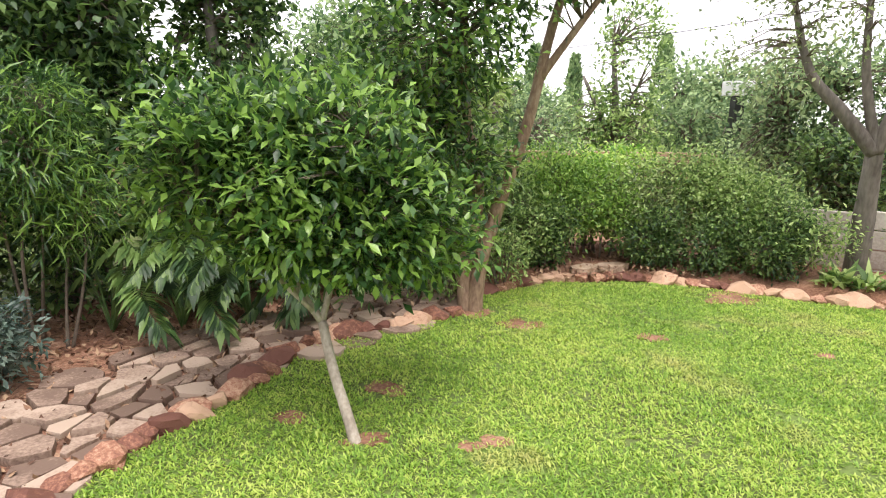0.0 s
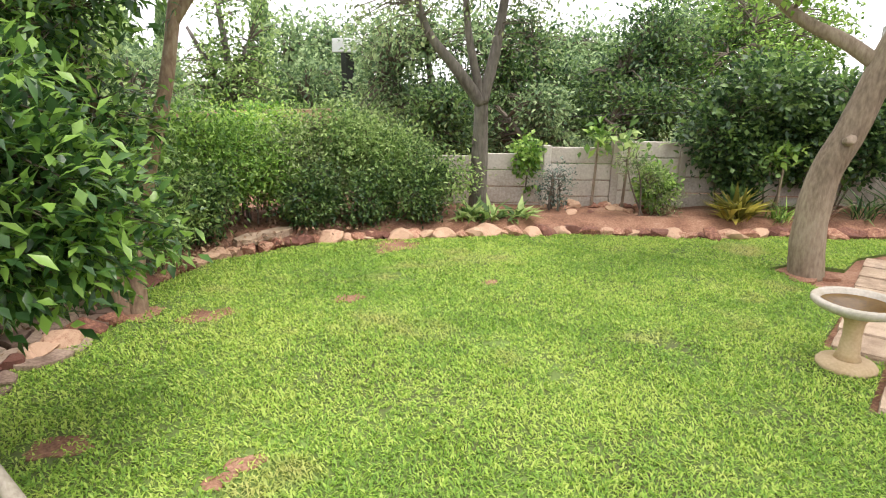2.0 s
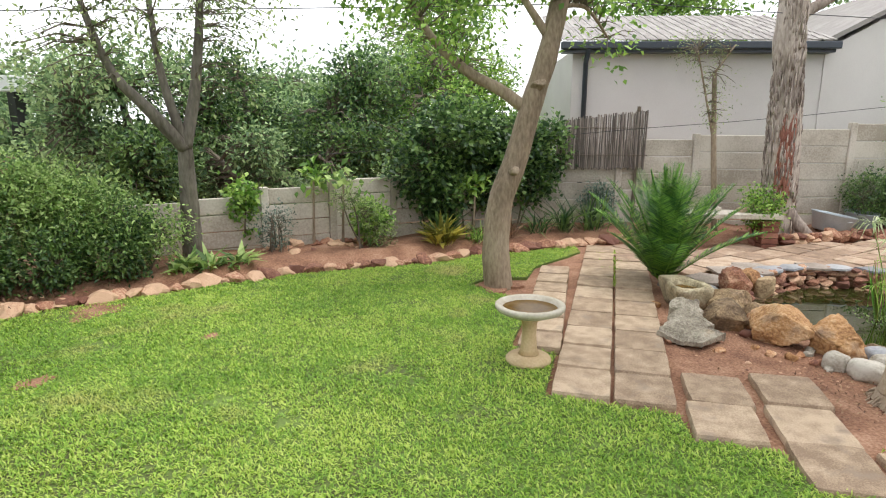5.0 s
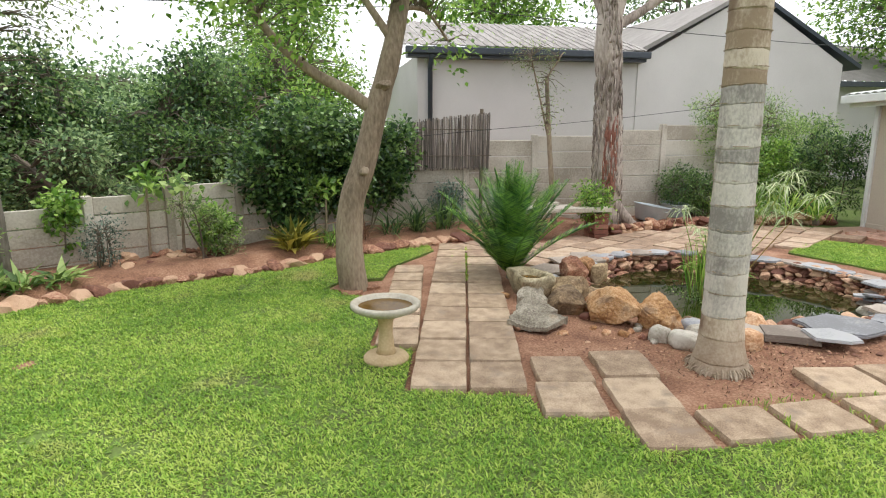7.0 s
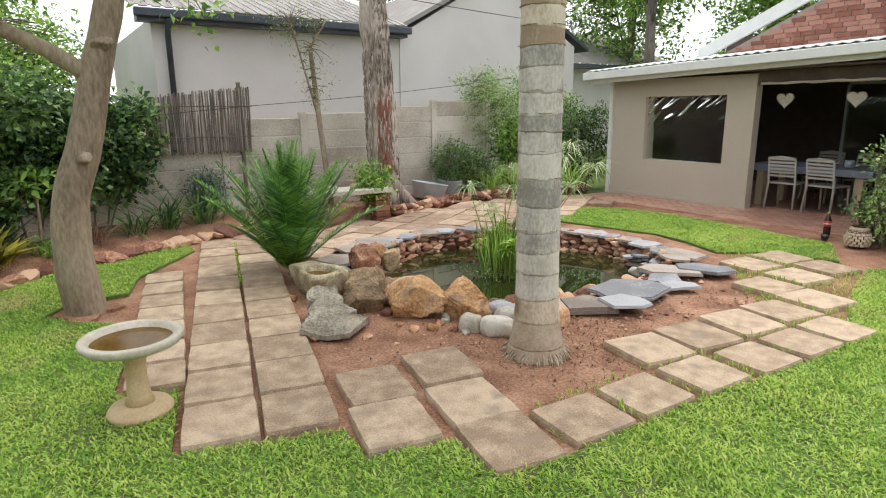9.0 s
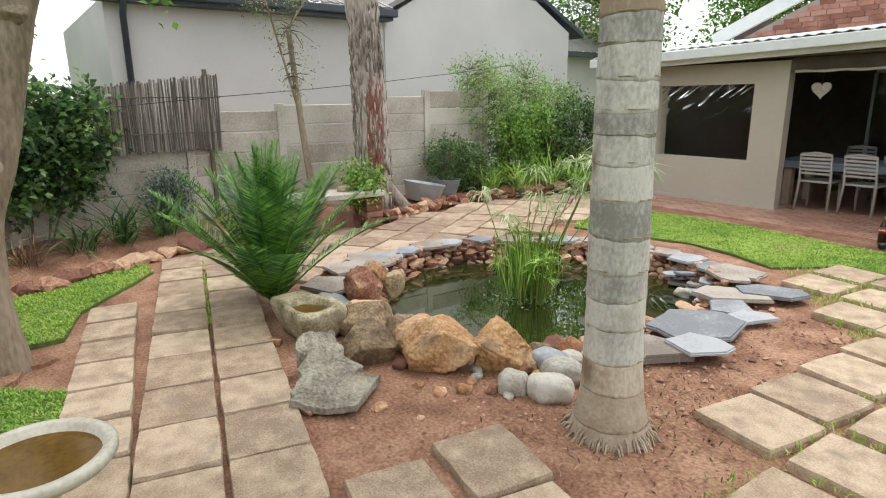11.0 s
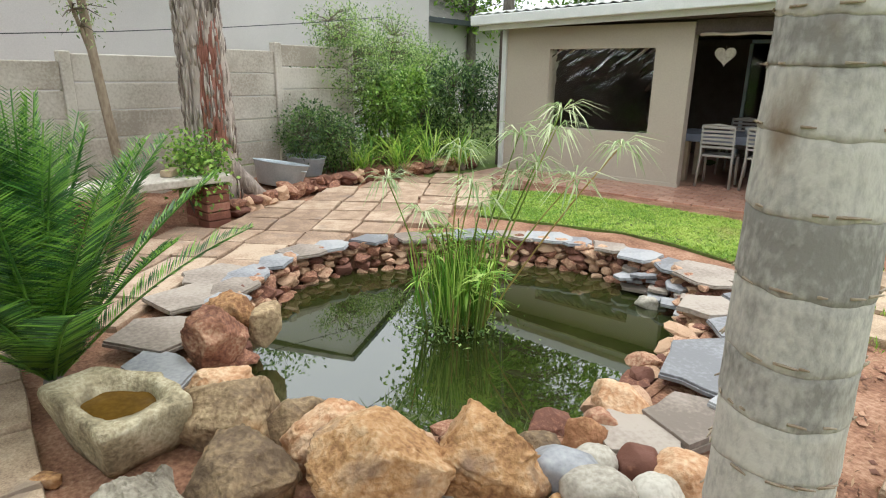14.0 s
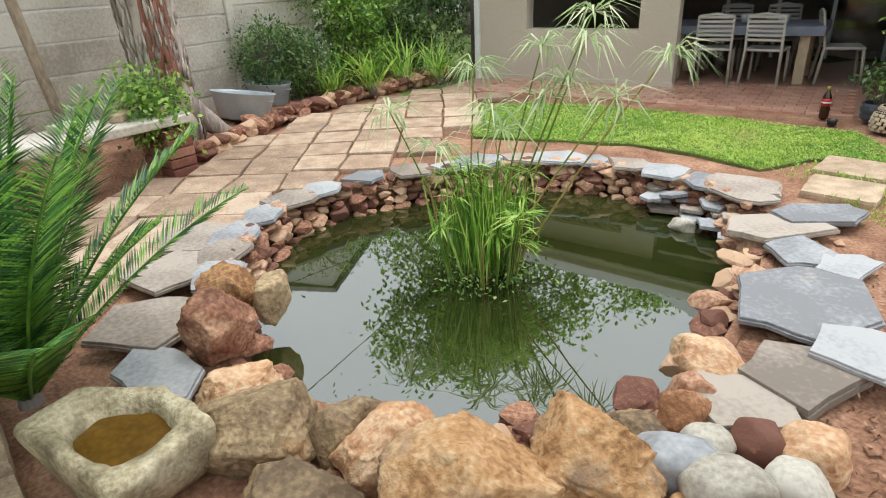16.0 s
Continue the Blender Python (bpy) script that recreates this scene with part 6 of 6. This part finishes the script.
shrub("shrub", "low leafy shrub round the trunks", [((1.1, 5.1, 0.35), (0.35, 0.3, 0.28)), ((1.75, 5.5, 0.35), (0.3, 0.3, 0.25))], HEDGE, 200, 14, 0.06, 0.02, (1.4, 5.3), reach=0.06)

# corner shrubs by the old tree and patio
def mass(label, spots, leaf, n, per, L, W):
    shrub("shrub", label, [((*at_plan(a, b)[:2], z), (rx, ry, rz)) for a, b, z, rx, ry, rz in spots], leaf, n, per, L, W, at_plan(spots[0][0], spots[0][1])[:2], reach=0.07)


mass("round dark green shrub in front of the wall", [(9.7, -6.15, 0.62, 0.42, 0.4, 0.36), (9.7, -6.55, 0.5, 0.34, 0.3, 0.34)], DEEP, 360, 16, 0.05, 0.024)
mass("tall airy shrub in the wall's corner", [(10.1, -7.2, 1.5, 0.75, 0.7, 0.5), (10.3, -7.9, 1.85, 0.8, 0.75, 0.45), (10.0, -7.4, 1.0, 0.7, 0.65, 0.5), (10.5, -8.5, 1.4, 0.75, 0.7, 0.55), (10.0, -6.9, 1.95, 0.5, 0.45, 0.3)], HEDGE, 820, 16, 0.06, 0.018)
mass("bright green leafy shrub below the corner", [(9.7, -7.45, 0.95, 0.4, 0.4, 0.35), (9.8, -7.9, 1.15, 0.4, 0.4, 0.3), (9.7, -7.6, 0.5, 0.4, 0.4, 0.3)], FRESH, 330, 15, 0.085, 0.035)
mass("dark leafy shrub beside the patio wall", [(9.8, -8.5, 0.8, 0.45, 0.4, 0.45), (9.6, -8.9, 1.2, 0.4, 0.4, 0.4), (9.9, -8.8, 0.35, 0.5, 0.45, 0.3), (9.25, -9.0, 0.55, 0.28, 0.35, 0.45), (9.3, -9.3, 1.15, 0.32, 0.35, 0.45)], DEEP, 400, 15, 0.10, 0.03)
mass("tall leafy shrub behind the patio wall", [(10.5, -9.4, 0.9, 0.55, 0.5, 0.5), (11.2, -10.0, 1.4, 0.65, 0.6, 0.5), (11.0, -9.7, 0.45, 0.6, 0.5, 0.4)], HEDGE, 420, 15, 0.09, 0.03)
mass("young bright green shrub behind the stone bench", [(8.8, -4.05, 0.62, 0.24, 0.24, 0.16), (8.7, -4.0, 0.4, 0.2, 0.2, 0.2)], FRESH, 120, 12, 0.06, 0.035)
mass("dense shrub at the patio's corner", [(3.3, -8.2, 0.8, 0.5, 0.45, 0.5), (3.0, -7.9, 0.5, 0.45, 0.45, 0.4), (3.4, -8.5, 1.25, 0.4, 0.4, 0.3)], DEEP, 420, 15, 0.07, 0.03)
mass("tall thin rose bush beside the patio", [(3.75, -7.75, 0.85, 0.16, 0.16, 0.3), (3.7, -7.7, 0.4, 0.22, 0.2, 0.26)], HEDGE, 90, 9, 0.06, 0.035)
mass("grey-green shrub below the wall", [(9.6, -1.9, 0.5, 0.25, 0.25, 0.25)], BLUEGREEN, 130, 14, 0.06, 0.02)


# ---- tubs, bench, reed screen, thin tree ----
def tub(x, y, z, r, h, tilt):
    t = thing("tub", "oval galvanised steel wash tub on the bed", "tub", group="wash tubs")
    bm = lathe(bmesh.new(), [(r * 0.72, 0.0), (r * 0.78, 0.02), (r * 0.97, h - 0.02), (r, h - 0.012), (r * 1.03, h), (r * 0.96, h), (r * 0.93, h - 0.02), (r * 0.75, 0.03), (r * 0.1, 0.025)], 36)
    part("shell", bm, GALV, t)
    for s in (-1, 1):
        bm = bmesh.new()
        tube(bm, [(s * r * 0.95, -0.05, h * 0.75), (s * (r + 0.03), 0, h * 0.78), (s * r * 0.95, 0.05, h * 0.75)], 0.006, 6)
        part("handle", bm, GALV, t)
    t.matrix_basis = pose(x, y, z, tilt, -2, 25) @ Matrix.Diagonal((1.25, 0.85, 1, 1))


tub(10.60, -2.12, 0.10, 0.30, 0.27, 9)
tub(11.05, -2.62, 0.12, 0.23, 0.24, 0)


def bench():
    t = thing("stone_bench", "low concrete slab bench on red brick piers", "bench")
    part("slab", solid(-0.75, -0.24, 0.40, 0.75, 0.24, 0.47, 0.012), CONC, t)
    for sx in (-0.6, 0.6):
        pier = new("pier")
        pier.parent = t
        for r in range(5):
            for c in range(2):
                bm = solid(sx - 0.11, -0.22 + c * 0.22, 0.08 * r - 0.02, sx + 0.11, -0.01 + c * 0.22, 0.08 * r + 0.052, 0.008)
                part("brick", bm, BRICKRED, pier)
    t.matrix_basis = pose(9.42, -0.52, 0, 0, 0, -75)
    for k, (x, y) in enumerate(((-0.1, 0.05), (0.3, 0.02), (0.58, -0.05))):
        p = t.matrix_basis @ Vector((x, y, 0.472))
        ob = tagged(part("brick", solid(-0.1, -0.05, 0, 0.1, 0.05, 0.06, 0.008), (CONC, PAVER, PAVER)[k]), "loose pale brick lying on the bench", "brick", "bricks on the bench")
        ob.matrix_basis = pose(p.x, p.y, p.z, 0, 0, -60 + 25 * k)


bench()


def screen():
    t = thing("reed_screen", "weathered grey-brown reed screen tied along the wall's top", "reed screen")
    t.matrix_basis = PLAN.copy()
    rnd = random.Random(4)
    y = -1.28
    k = 0
    while y > -2.68:
        z1 = 1.74 + 0.10 * (-y - 1.3) + rnd.uniform(-0.025, 0.025)
        bm = bmesh.new()
        rod(bm, (9.93 + rnd.uniform(-0.015, 0.015), y, 0.98 + rnd.uniform(-0.02, 0.03)), (9.90 + rnd.uniform(-0.015, 0.015), y + rnd.uniform(-0.02, 0.02), z1), 0, 0.0115, 0.0095, 5)
        part("reed", bm, REEDS, t)
        y -= 0.0125
        k += 1
    for z in (1.2, 1.62):
        bm = bmesh.new()
        rod(bm, (9.885, -1.25, z), (9.885, -2.7, z), 0, 0.006, 0.006, 5)
        part("wire", bm, TWIG, t)
    bm = bmesh.new()
    rod(bm, (9.96, -2.55, 0.0), (9.96, -2.55, 1.95), 0, 0.03, 0.03, 8)
    part("post", bm, TWIG, t)


screen()
p0, p1, p2 = at_plan(9.3, -3.62, 0.0), at_plan(9.35, -3.5, 1.4), at_plan(9.3, -3.4, 2.4)
simple_tree("thin_tree", "thin grey-stemmed tree with sparse drooping foliage", [([p0, p1, p2], 0.05, 0.03), ([p1, at_plan(9.3, -3.3, 2.1), at_plan(9.2, -3.1, 2.7)], 0.02, 0.01), ([p2, at_plan(9.4, -3.7, 2.8)], 0.02, 0.01)],
            [(at_plan(9.3, -3.45, 2.3), (0.3, 0.3, 0.3)), (at_plan(9.3, -3.2, 2.7), (0.4, 0.4, 0.25)), (at_plan(9.2, -3.4, 1.9), (0.2, 0.2, 0.25))], OLIVE, BARK, 90, 10, 0.04, 0.015, reach=0.08, droop=0.5)
# red stripped patch and bark strips of the old tree
t = OLD_TREE
bm = bmesh.new()
for k in range(130):
    a = radians(rr.uniform(150, 205))
    z = rr.uniform(0.55, 1.5)
    c = at_plan(9.19, -4.44, z)
    r = 0.245 - 0.026 * z
    p, q = c + Vector((r * math.cos(a), r * math.sin(a), 0)), c + Vector(((r - 0.004) * math.cos(a + 0.05), (r - 0.004) * math.sin(a + 0.05), rr.uniform(0.15, 0.4)))
    tube(bm, [p, p.lerp(q, 0.5) + Vector((math.cos(a), math.sin(a), 0)) * 0.006, q], [0.010, 0.017, 0.006], 4)
tagged(part("red_bark", bm, REDBARK, t, "reddish stripped bark patch"), kind="stuff")
bm = bmesh.new()
for k in range(1100):
    a = rr.uniform(0, 6.28)
    z = rr.uniform(0.1, 4.2)
    c = at_plan(9.19, -4.46 + 0.035 * z, z)
    r = 0.243 - 0.024 * z
    p = c + Vector((r * math.cos(a), r * math.sin(a), 0))
    q = p + Vector((math.cos(a) * rr.uniform(0, 0.025), math.sin(a) * rr.uniform(0, 0.025), rr.uniform(0.06, 0.24)))
    tube(bm, [p, p.lerp(q, 0.5) + Vector((math.cos(a), math.sin(a), 0)) * 0.008, q], [0.006, 0.014, 0.004], 4)
tagged(part("peeling_bark", bm, SHAGBARK, OLD_TREE, "loose peeling strips of grey bark"), kind="stuff")
# pruned knots on the smooth tree
for z, x, y, r in ((1.22, 6.12, 1.64, 0.045), (2.05, 6.3, 1.46, 0.06)):
    ob = part("knot", rock_bm((r * 2.2, r * 2.2, r * 2), int(z * 10), 3), BARK, SMOOTH_TREE, "pruned branch knot")
    ob.location = (x - 0.1, y + 0.02, z)

# overhead wires
for pts, r in (((at_plan(9.75, 6.0, 0.95), at_plan(9.75, -2.6, 1.62), at_plan(9.7, -7.4, 2.1)), 0.005), ((at_plan(6.5, 9.0, 2.8), at_plan(9.0, -2.0, 3.3), at_plan(9.4, -9.5, 3.0)), 0.006)):
    bm = bmesh.new()
    for a, b in zip(pts, pts[1:]):
        rod(bm, a, b, 0.04, r, r, 5)
    tagged(part("wire", bm, BLACK), "thin dark wire strung across the garden", "wire")

# ---- patio things ----
def chair(a, b, turn):
    t = thing("patio_chair", "taupe plastic patio chair with slatted back", "chair", group="patio chairs")
    part("seat", solid(-0.21, -0.2, 0.385, 0.21, 0.2, 0.415, 0.012), CHAIR, t)
    for sx in (-0.19, 0.19):
        bm = bmesh.new()
        tube(bm, [(sx * 1.08, 0.24, -0.0), (sx, 0.2, 0.4), (sx * 0.98, 0.27, 0.78)], [0.016, 0.018, 0.014], 8)
        part("back_leg", bm, CHAIR, t)
        bm = bmesh.new()
        tube(bm, [(sx * 1.05, -0.22, 0.0), (sx, -0.18, 0.4)], [0.015, 0.018], 8)
        part("front_leg", bm, CHAIR, t)
    for k in range(6):
        z = 0.50 + 0.05 * k
        bm = solid(-0.185, 0.205 + 0.0125 * (z - 0.4) / 0.07, z, 0.185, 0.222 + 0.0125 * (z - 0.4) / 0.07, z + 0.03, 0.005)
        part("slat", bm, CHAIR, t)
    bm = bmesh.new()
    tube(bm, [(-0.187, 0.265, 0.775), (0, 0.275, 0.80), (0.187, 0.265, 0.775)], 0.016, 8)
    part("top_rail", bm, CHAIR, t)
    t.matrix_basis = PLAN @ pose(a, b, 0.02, 0, 0, turn)


chair(5.64, -9.47, 4)
chair(5.08, -9.50, -5)
chair(4.35, -9.85, -80)
chair(5.7, -10.65, 178)
chair(5.1, -10.65, 182)


def table():
    t = thing("patio_table", "pale wooden patio table with thick square legs", "table")
    for x in (4.72, 6.12):
        for y in (-9.62, -10.3):
            part("leg", solid(x - 0.055, y - 0.055, 0.015, x + 0.055, y + 0.055, 0.61, 0.006), WOODPALE, t)
    part("tabletop", solid(4.55, -10.4, 0.612, 6.3, -9.52, 0.65, 0.006), WOODPALE, t)
    t.matrix_basis = PLAN.copy()
    c = tagged(part("tablecloth", solid(4.53, -10.42, 0.56, 6.32, -9.50, 0.662, 0.008), CLOTH), "grey-blue cloth over the patio table", "tablecloth")
    c.matrix_basis = PLAN.copy()
    p = thing("metal_pot", "shiny steel pot on the patio table", "pot")
    part("pot_body", lathe(bmesh.new(), [(0.05, 0), (0.065, 0.02), (0.065, 0.1), (0.05, 0.105)], 20), GALV, p)
    p.matrix_basis = PLAN @ pose(5.0, -9.9, 0.664)
    p = thing("plant_pot", "small grey pot with a plant on the table", "plant pot")
    part("pot_body", lathe(bmesh.new(), [(0.05, 0), (0.075, 0.1), (0.065, 0.105)], 20), SLATE, p)
    p.matrix_basis = PLAN @ pose(5.42, -9.95, 0.664)


table()


def heart(a, z):
    t = thing("heart_ornament", "white hanging heart ornament in the patio opening", "ornament", group="hanging hearts")
    o = []
    for k in range(36):
        u = 2 * math.pi * k / 36
        o.append((0.0075 * 16 * math.sin(u) ** 3, 0.0075 * (13 * math.cos(u) - 5 * math.cos(2 * u) - 2 * math.cos(3 * u) - math.cos(4 * u))))
    bm = bmesh.new()
    prism(bm, o, -0.012, 0.012, 0.004)
    ob = part("heart", bm, CONC, t)
    ob.matrix_basis = pose(0, 0, 0, 90)
    bm = bmesh.new()
    rod(bm, (0, 0, 0.03), (0, 0, 1.99 - z), 0, 0.002, 0.002, 4)
    part("string", bm, TWIG, t)
    t.matrix_basis = PLAN @ pose(a, PY - 0.22, z)


heart(5.66, 1.64)
heart(4.73, 1.64)


def bottle():
    t = thing("cola_bottle", "cola bottle with red label and yellow cap on the paving", "bottle")
    part("bottle_body", lathe(bmesh.new(), [(0.03, 0), (0.04, 0.012), (0.04, 0.09), (0.036, 0.12), (0.04, 0.16), (0.036, 0.2), (0.018, 0.245), (0.014, 0.27)], 24), COLA, t)
    part("label_band", lathe(bmesh.new(), [(0.0415, 0.12), (0.0415, 0.185), (0.0395, 0.187)], 24), REDPAINT, t, "red paper label")
    part("label_bar", lathe(bmesh.new(), [(0.0422, 0.145), (0.0422, 0.16)], 24), WHITEPAINT, t)
    part("cap", lathe(bmesh.new(), [(0.016, 0.268), (0.016, 0.292), (0.013, 0.295)], 20), YELLOW, t, "yellow screw cap")
    t.matrix_basis = pose(6.6, -6.12, 0.004)
    c = thing("black_cup", "small black plastic cup on the paving", "cup")
    part("cup_body", lathe(bmesh.new(), [(0.035, 0), (0.045, 0.05), (0.04, 0.052), (0.03, 0.01)], 20), BLACK, c)
    c.matrix_basis = pose(6.45, -5.93, 0.004)


bottle()


def patio_pots():
    t = thing("potted_plant", "small leafy shrub in a ribbed blue-grey pot", "potted plant")
    part("pot", lathe(bmesh.new(), [(0.08, 0), (0.115, 0.03), (0.125, 0.06), (0.115, 0.075), (0.128, 0.095), (0.13, 0.125), (0.118, 0.14), (0.125, 0.165), (0.11, 0.17), (0.10, 0.14), (0.02, 0.135)], 28), GUTTER, t)
    bm = bmesh.new()
    tips = []
    for k in range(9):
        a = k * 0.7
        tips.append((0.12 * math.cos(a), 0.12 * math.sin(a), 0.34 + 0.03 * (k % 4)))
        rod(bm, (0.02 * math.cos(a), 0.02 * math.sin(a), 0.13), tips[-1], -0.02, 0.006, 0.003, 5)
    tagged(part("stem", bm, TWIG, t), kind="stuff")
    at = np.repeat(np.array(tips), 24, 0) + RNG.normal(size=(216, 3)) * 0.055
    tagged(leaves("foliage", at, 0.06, 0.03, DEEP, t, None, 0.3, 0.2, 1.0, 0.5), kind="stuff")
    t.matrix_basis = pose(6.22, -6.22, 0.015)
    c = thing("cone_planter", "brown planter shaped like a large pine cone", "planter")
    prof = [(0.06, 0.0), (0.105, 0.05), (0.12, 0.11), (0.10, 0.18), (0.06, 0.22), (0.02, 0.23)]
    part("core", lathe(bmesh.new(), prof, 24), COLA, c)
    for r in range(7):
        z = 0.02 + 0.03 * r
        rad = 0.085 + 0.035 * math.sin(math.pi * min(1.0, (z + 0.02) / 0.2)) - 0.18 * max(0.0, z - 0.15)
        for k in range(14):
            ob = part("scale", solid(-0.004, -0.022, -0.014, 0.014, 0.022, 0.016, 0.006), WOODPALE, c)
            a = 360 / 14 * (k + 0.5 * (r % 2))
            ob.matrix_basis = pose(0, 0, z, 0, 0, a) @ pose(rad, 0, 0, 0, -25, 0)
    c.matrix_basis = pose(6.03, -5.93, 0.012)


patio_pots()


def sliding_door():
    d = tagged(new("door_1"), "dark glazed sliding doors with aluminium frames", "door", kind="structure")
    d.matrix_basis = PLAN.copy()
    y = PY - 3.0
    for x in (3.2, 3.9, 4.6, 5.3, 6.0):
        part("door_frame", solid(x - 0.025, y - 0.03, 0, x + 0.025, y + 0.03, 1.9, 0.004), GALV, d)
    for x in (3.2, 3.9, 4.6, 5.3):
        pane = part("pane", solid(x + 0.03, y - 0.004, 0.04, x + 0.67, y + 0.004, 1.86), PANE, d)
    part("head", solid(3.2, y - 0.03, 1.905, 6.0, y + 0.03, 1.96), GALV, d)


sliding_door()
# creased awning roll above the opening
bm = bmesh.new()
pts = [PLAN @ Vector((5.9 - 0.12 * k, PY + 0.03, 1.87 + 0.005 * math.sin(k * 1.7))) for k in range(18)]
tube(bm, pts, [0.018 + 0.003 * math.sin(k * 2.3) for k in range(18)], 10)
tagged(part("rolled_blind", bm, BEIGE), "rolled clear plastic blind above the patio opening", "blind")


# wing of the house with its gutter and downpipe
def wing():
    w = thing("house_wing", "red brick corner of the house with white gutter", "house")
    w.matrix_basis = PLAN.copy()
    part("core", solid(0.9, -12, -0.1, 3.42, -8.42, 2.42), MORTAR, w)
    bm = bmesh.new()
    for r in range(32):
        for c in range(12):
            x = 3.42 - 0.222 * (c + 1) + (0.11 if r % 2 else 0)
            if x > 0.9:
                box(bm, x, -8.42, r * 0.075, min(x + 0.212, 3.432), -8.408, r * 0.075 + 0.065)
            y = -8.42 - 0.222 * (c + 1) + (0.11 if r % 2 else 0)
            if c < 4:
                box(bm, 3.42, y, r * 0.075, 3.432, min(y + 0.212, -8.41), r * 0.075 + 0.065)
    tagged(part("brick", bm, BRICKS, w), kind="stuff")
    part("gutter", solid(0.8, -8.2, 2.40, 3.75, -8.06, 2.53, 0.01), WHITEPAINT, w, "white square gutter")
    part("soffit", solid(0.8, -8.42, 2.43, 3.7, -8.2, 2.47), WHITEPAINT, w)
    bm = bmesh.new()
    tube(bm, [(3.55, -8.14, 2.4), (3.5, -8.25, 2.2), (3.5, -8.34, 2.05), (3.5, -8.34, 0.0)], 0.04, 12)
    part("downpipe", bm, WHITEPAINT, w, "white round downpipe")
    bm = bmesh.new()
    vs = [bm.verts.new(p) for p in ((0.7, -8.1, 2.54), (3.8, -8.1, 2.54), (3.8, -11, 3.4), (0.7, -11, 3.4), (0.7, -8.1, 2.50), (3.8, -8.1, 2.50), (3.8, -11, 3.36), (0.7, -11, 3.36))]
    for q in ((0, 1, 2, 3), (7, 6, 5, 4), (0, 4, 5, 1), (1, 5, 6, 2), (2, 6, 7, 3), (3, 7, 4, 0)):
        bm.faces.new([vs[k] for k in q])
    part("roof", bm, WHITEPAINT, w)


wing()


# lower wing of the neighbour's house beyond
def far_wing():
    h = thing("house", "low white house beyond with a grey corrugated roof", "house")
    h.matrix_basis = PLAN.copy()
    part("wall", solid(17.0, -22, -0.3, 22, -12.4, 3.1), WHITE, h)
    bm = bmesh.new()
    n = 60
    rows = [[bm.verts.new((x, -22.2 + 10.3 * k / n, z + 0.05 * (k % 2))) for k in range(n + 1)] for x, z in ((16.4, 3.05), (20.5, 4.7))]
    for k in range(n):
        bm.faces.new((rows[0][k], rows[1][k], rows[1][k + 1], rows[0][k + 1]))
    part("roof", bm, ROOFTILE, h)
    part("gutter", solid(16.25, -22.2, 2.9, 16.4, -11.9, 3.06, 0.01), GUTTER, h)
    part("chimney_pipe", solid(16.2, -13.3, 2.3, 16.35, -13.15, 3.3, 0.01), GUTTER, h)


far_wing()

# boundary walls that close the garden
tagged(part("wall_south", solid(-6.2, -12.0, -0.1, -6.0, 9.5, 1.9), CONC), "plain concrete boundary wall", "wall", kind="structure")
bm = bmesh.new()
box(bm, -6.0, 9.5, -0.1, 6.5, 9.65, 1.16)
tagged(part("wall_far", bm, PATIOBED), "low terracotta boundary wall behind the hedge", "wall", kind="structure")
tagged(part("wall_rear", solid(-6.2, -12.2, -0.1, 4.0, -12.0, 2.6), BEIGE), "plain plastered wall behind the lawn", "wall", kind="structure")


def cypress(x, y, h, r):
    t = thing("cypress", "slender dark conifer in the distance", "tree")
    bm = bmesh.new()
    rod(bm, (x, y, -0.1), (x, y, h * 0.9), 0, 0.1, 0.02, 6)
    part("trunk", bm, DARKBARK, t)
    n = 2600
    z = RNG.uniform(0.04, 1, n)
    a = RNG.uniform(0, 6.28, n)
    q = r * np.sqrt(1 - z) * RNG.uniform(0.6, 1.1, n)
    at = np.column_stack([x + q * np.cos(a), y + q * np.sin(a), z * h])
    tagged(leaves("foliage", at, 0.22, 0.08, FARLEAF, t, np.column_stack([np.cos(a), np.sin(a), np.full(n, 2.0)]), 0, 0.05, 0.4, 0.4), kind="stuff")


cypress(10.3, 19.5, 4.4, 0.55)
cypress(7.4, 20.0, 3.7, 0.4)
cypress(5.2, 17.0, 3.6, 0.4)
lamp = thing("street_lamp", "pale lamp box on a dark pole beyond the hedge", "lamp")
part("pole", solid(7.0, 10.1, 0, 7.18, 10.28, 2.15, 0.01), BLACK, lamp)
part("lamp_box", solid(6.85, 9.98, 2.15, 7.28, 10.35, 2.4, 0.015), WHITEPAINT, lamp)
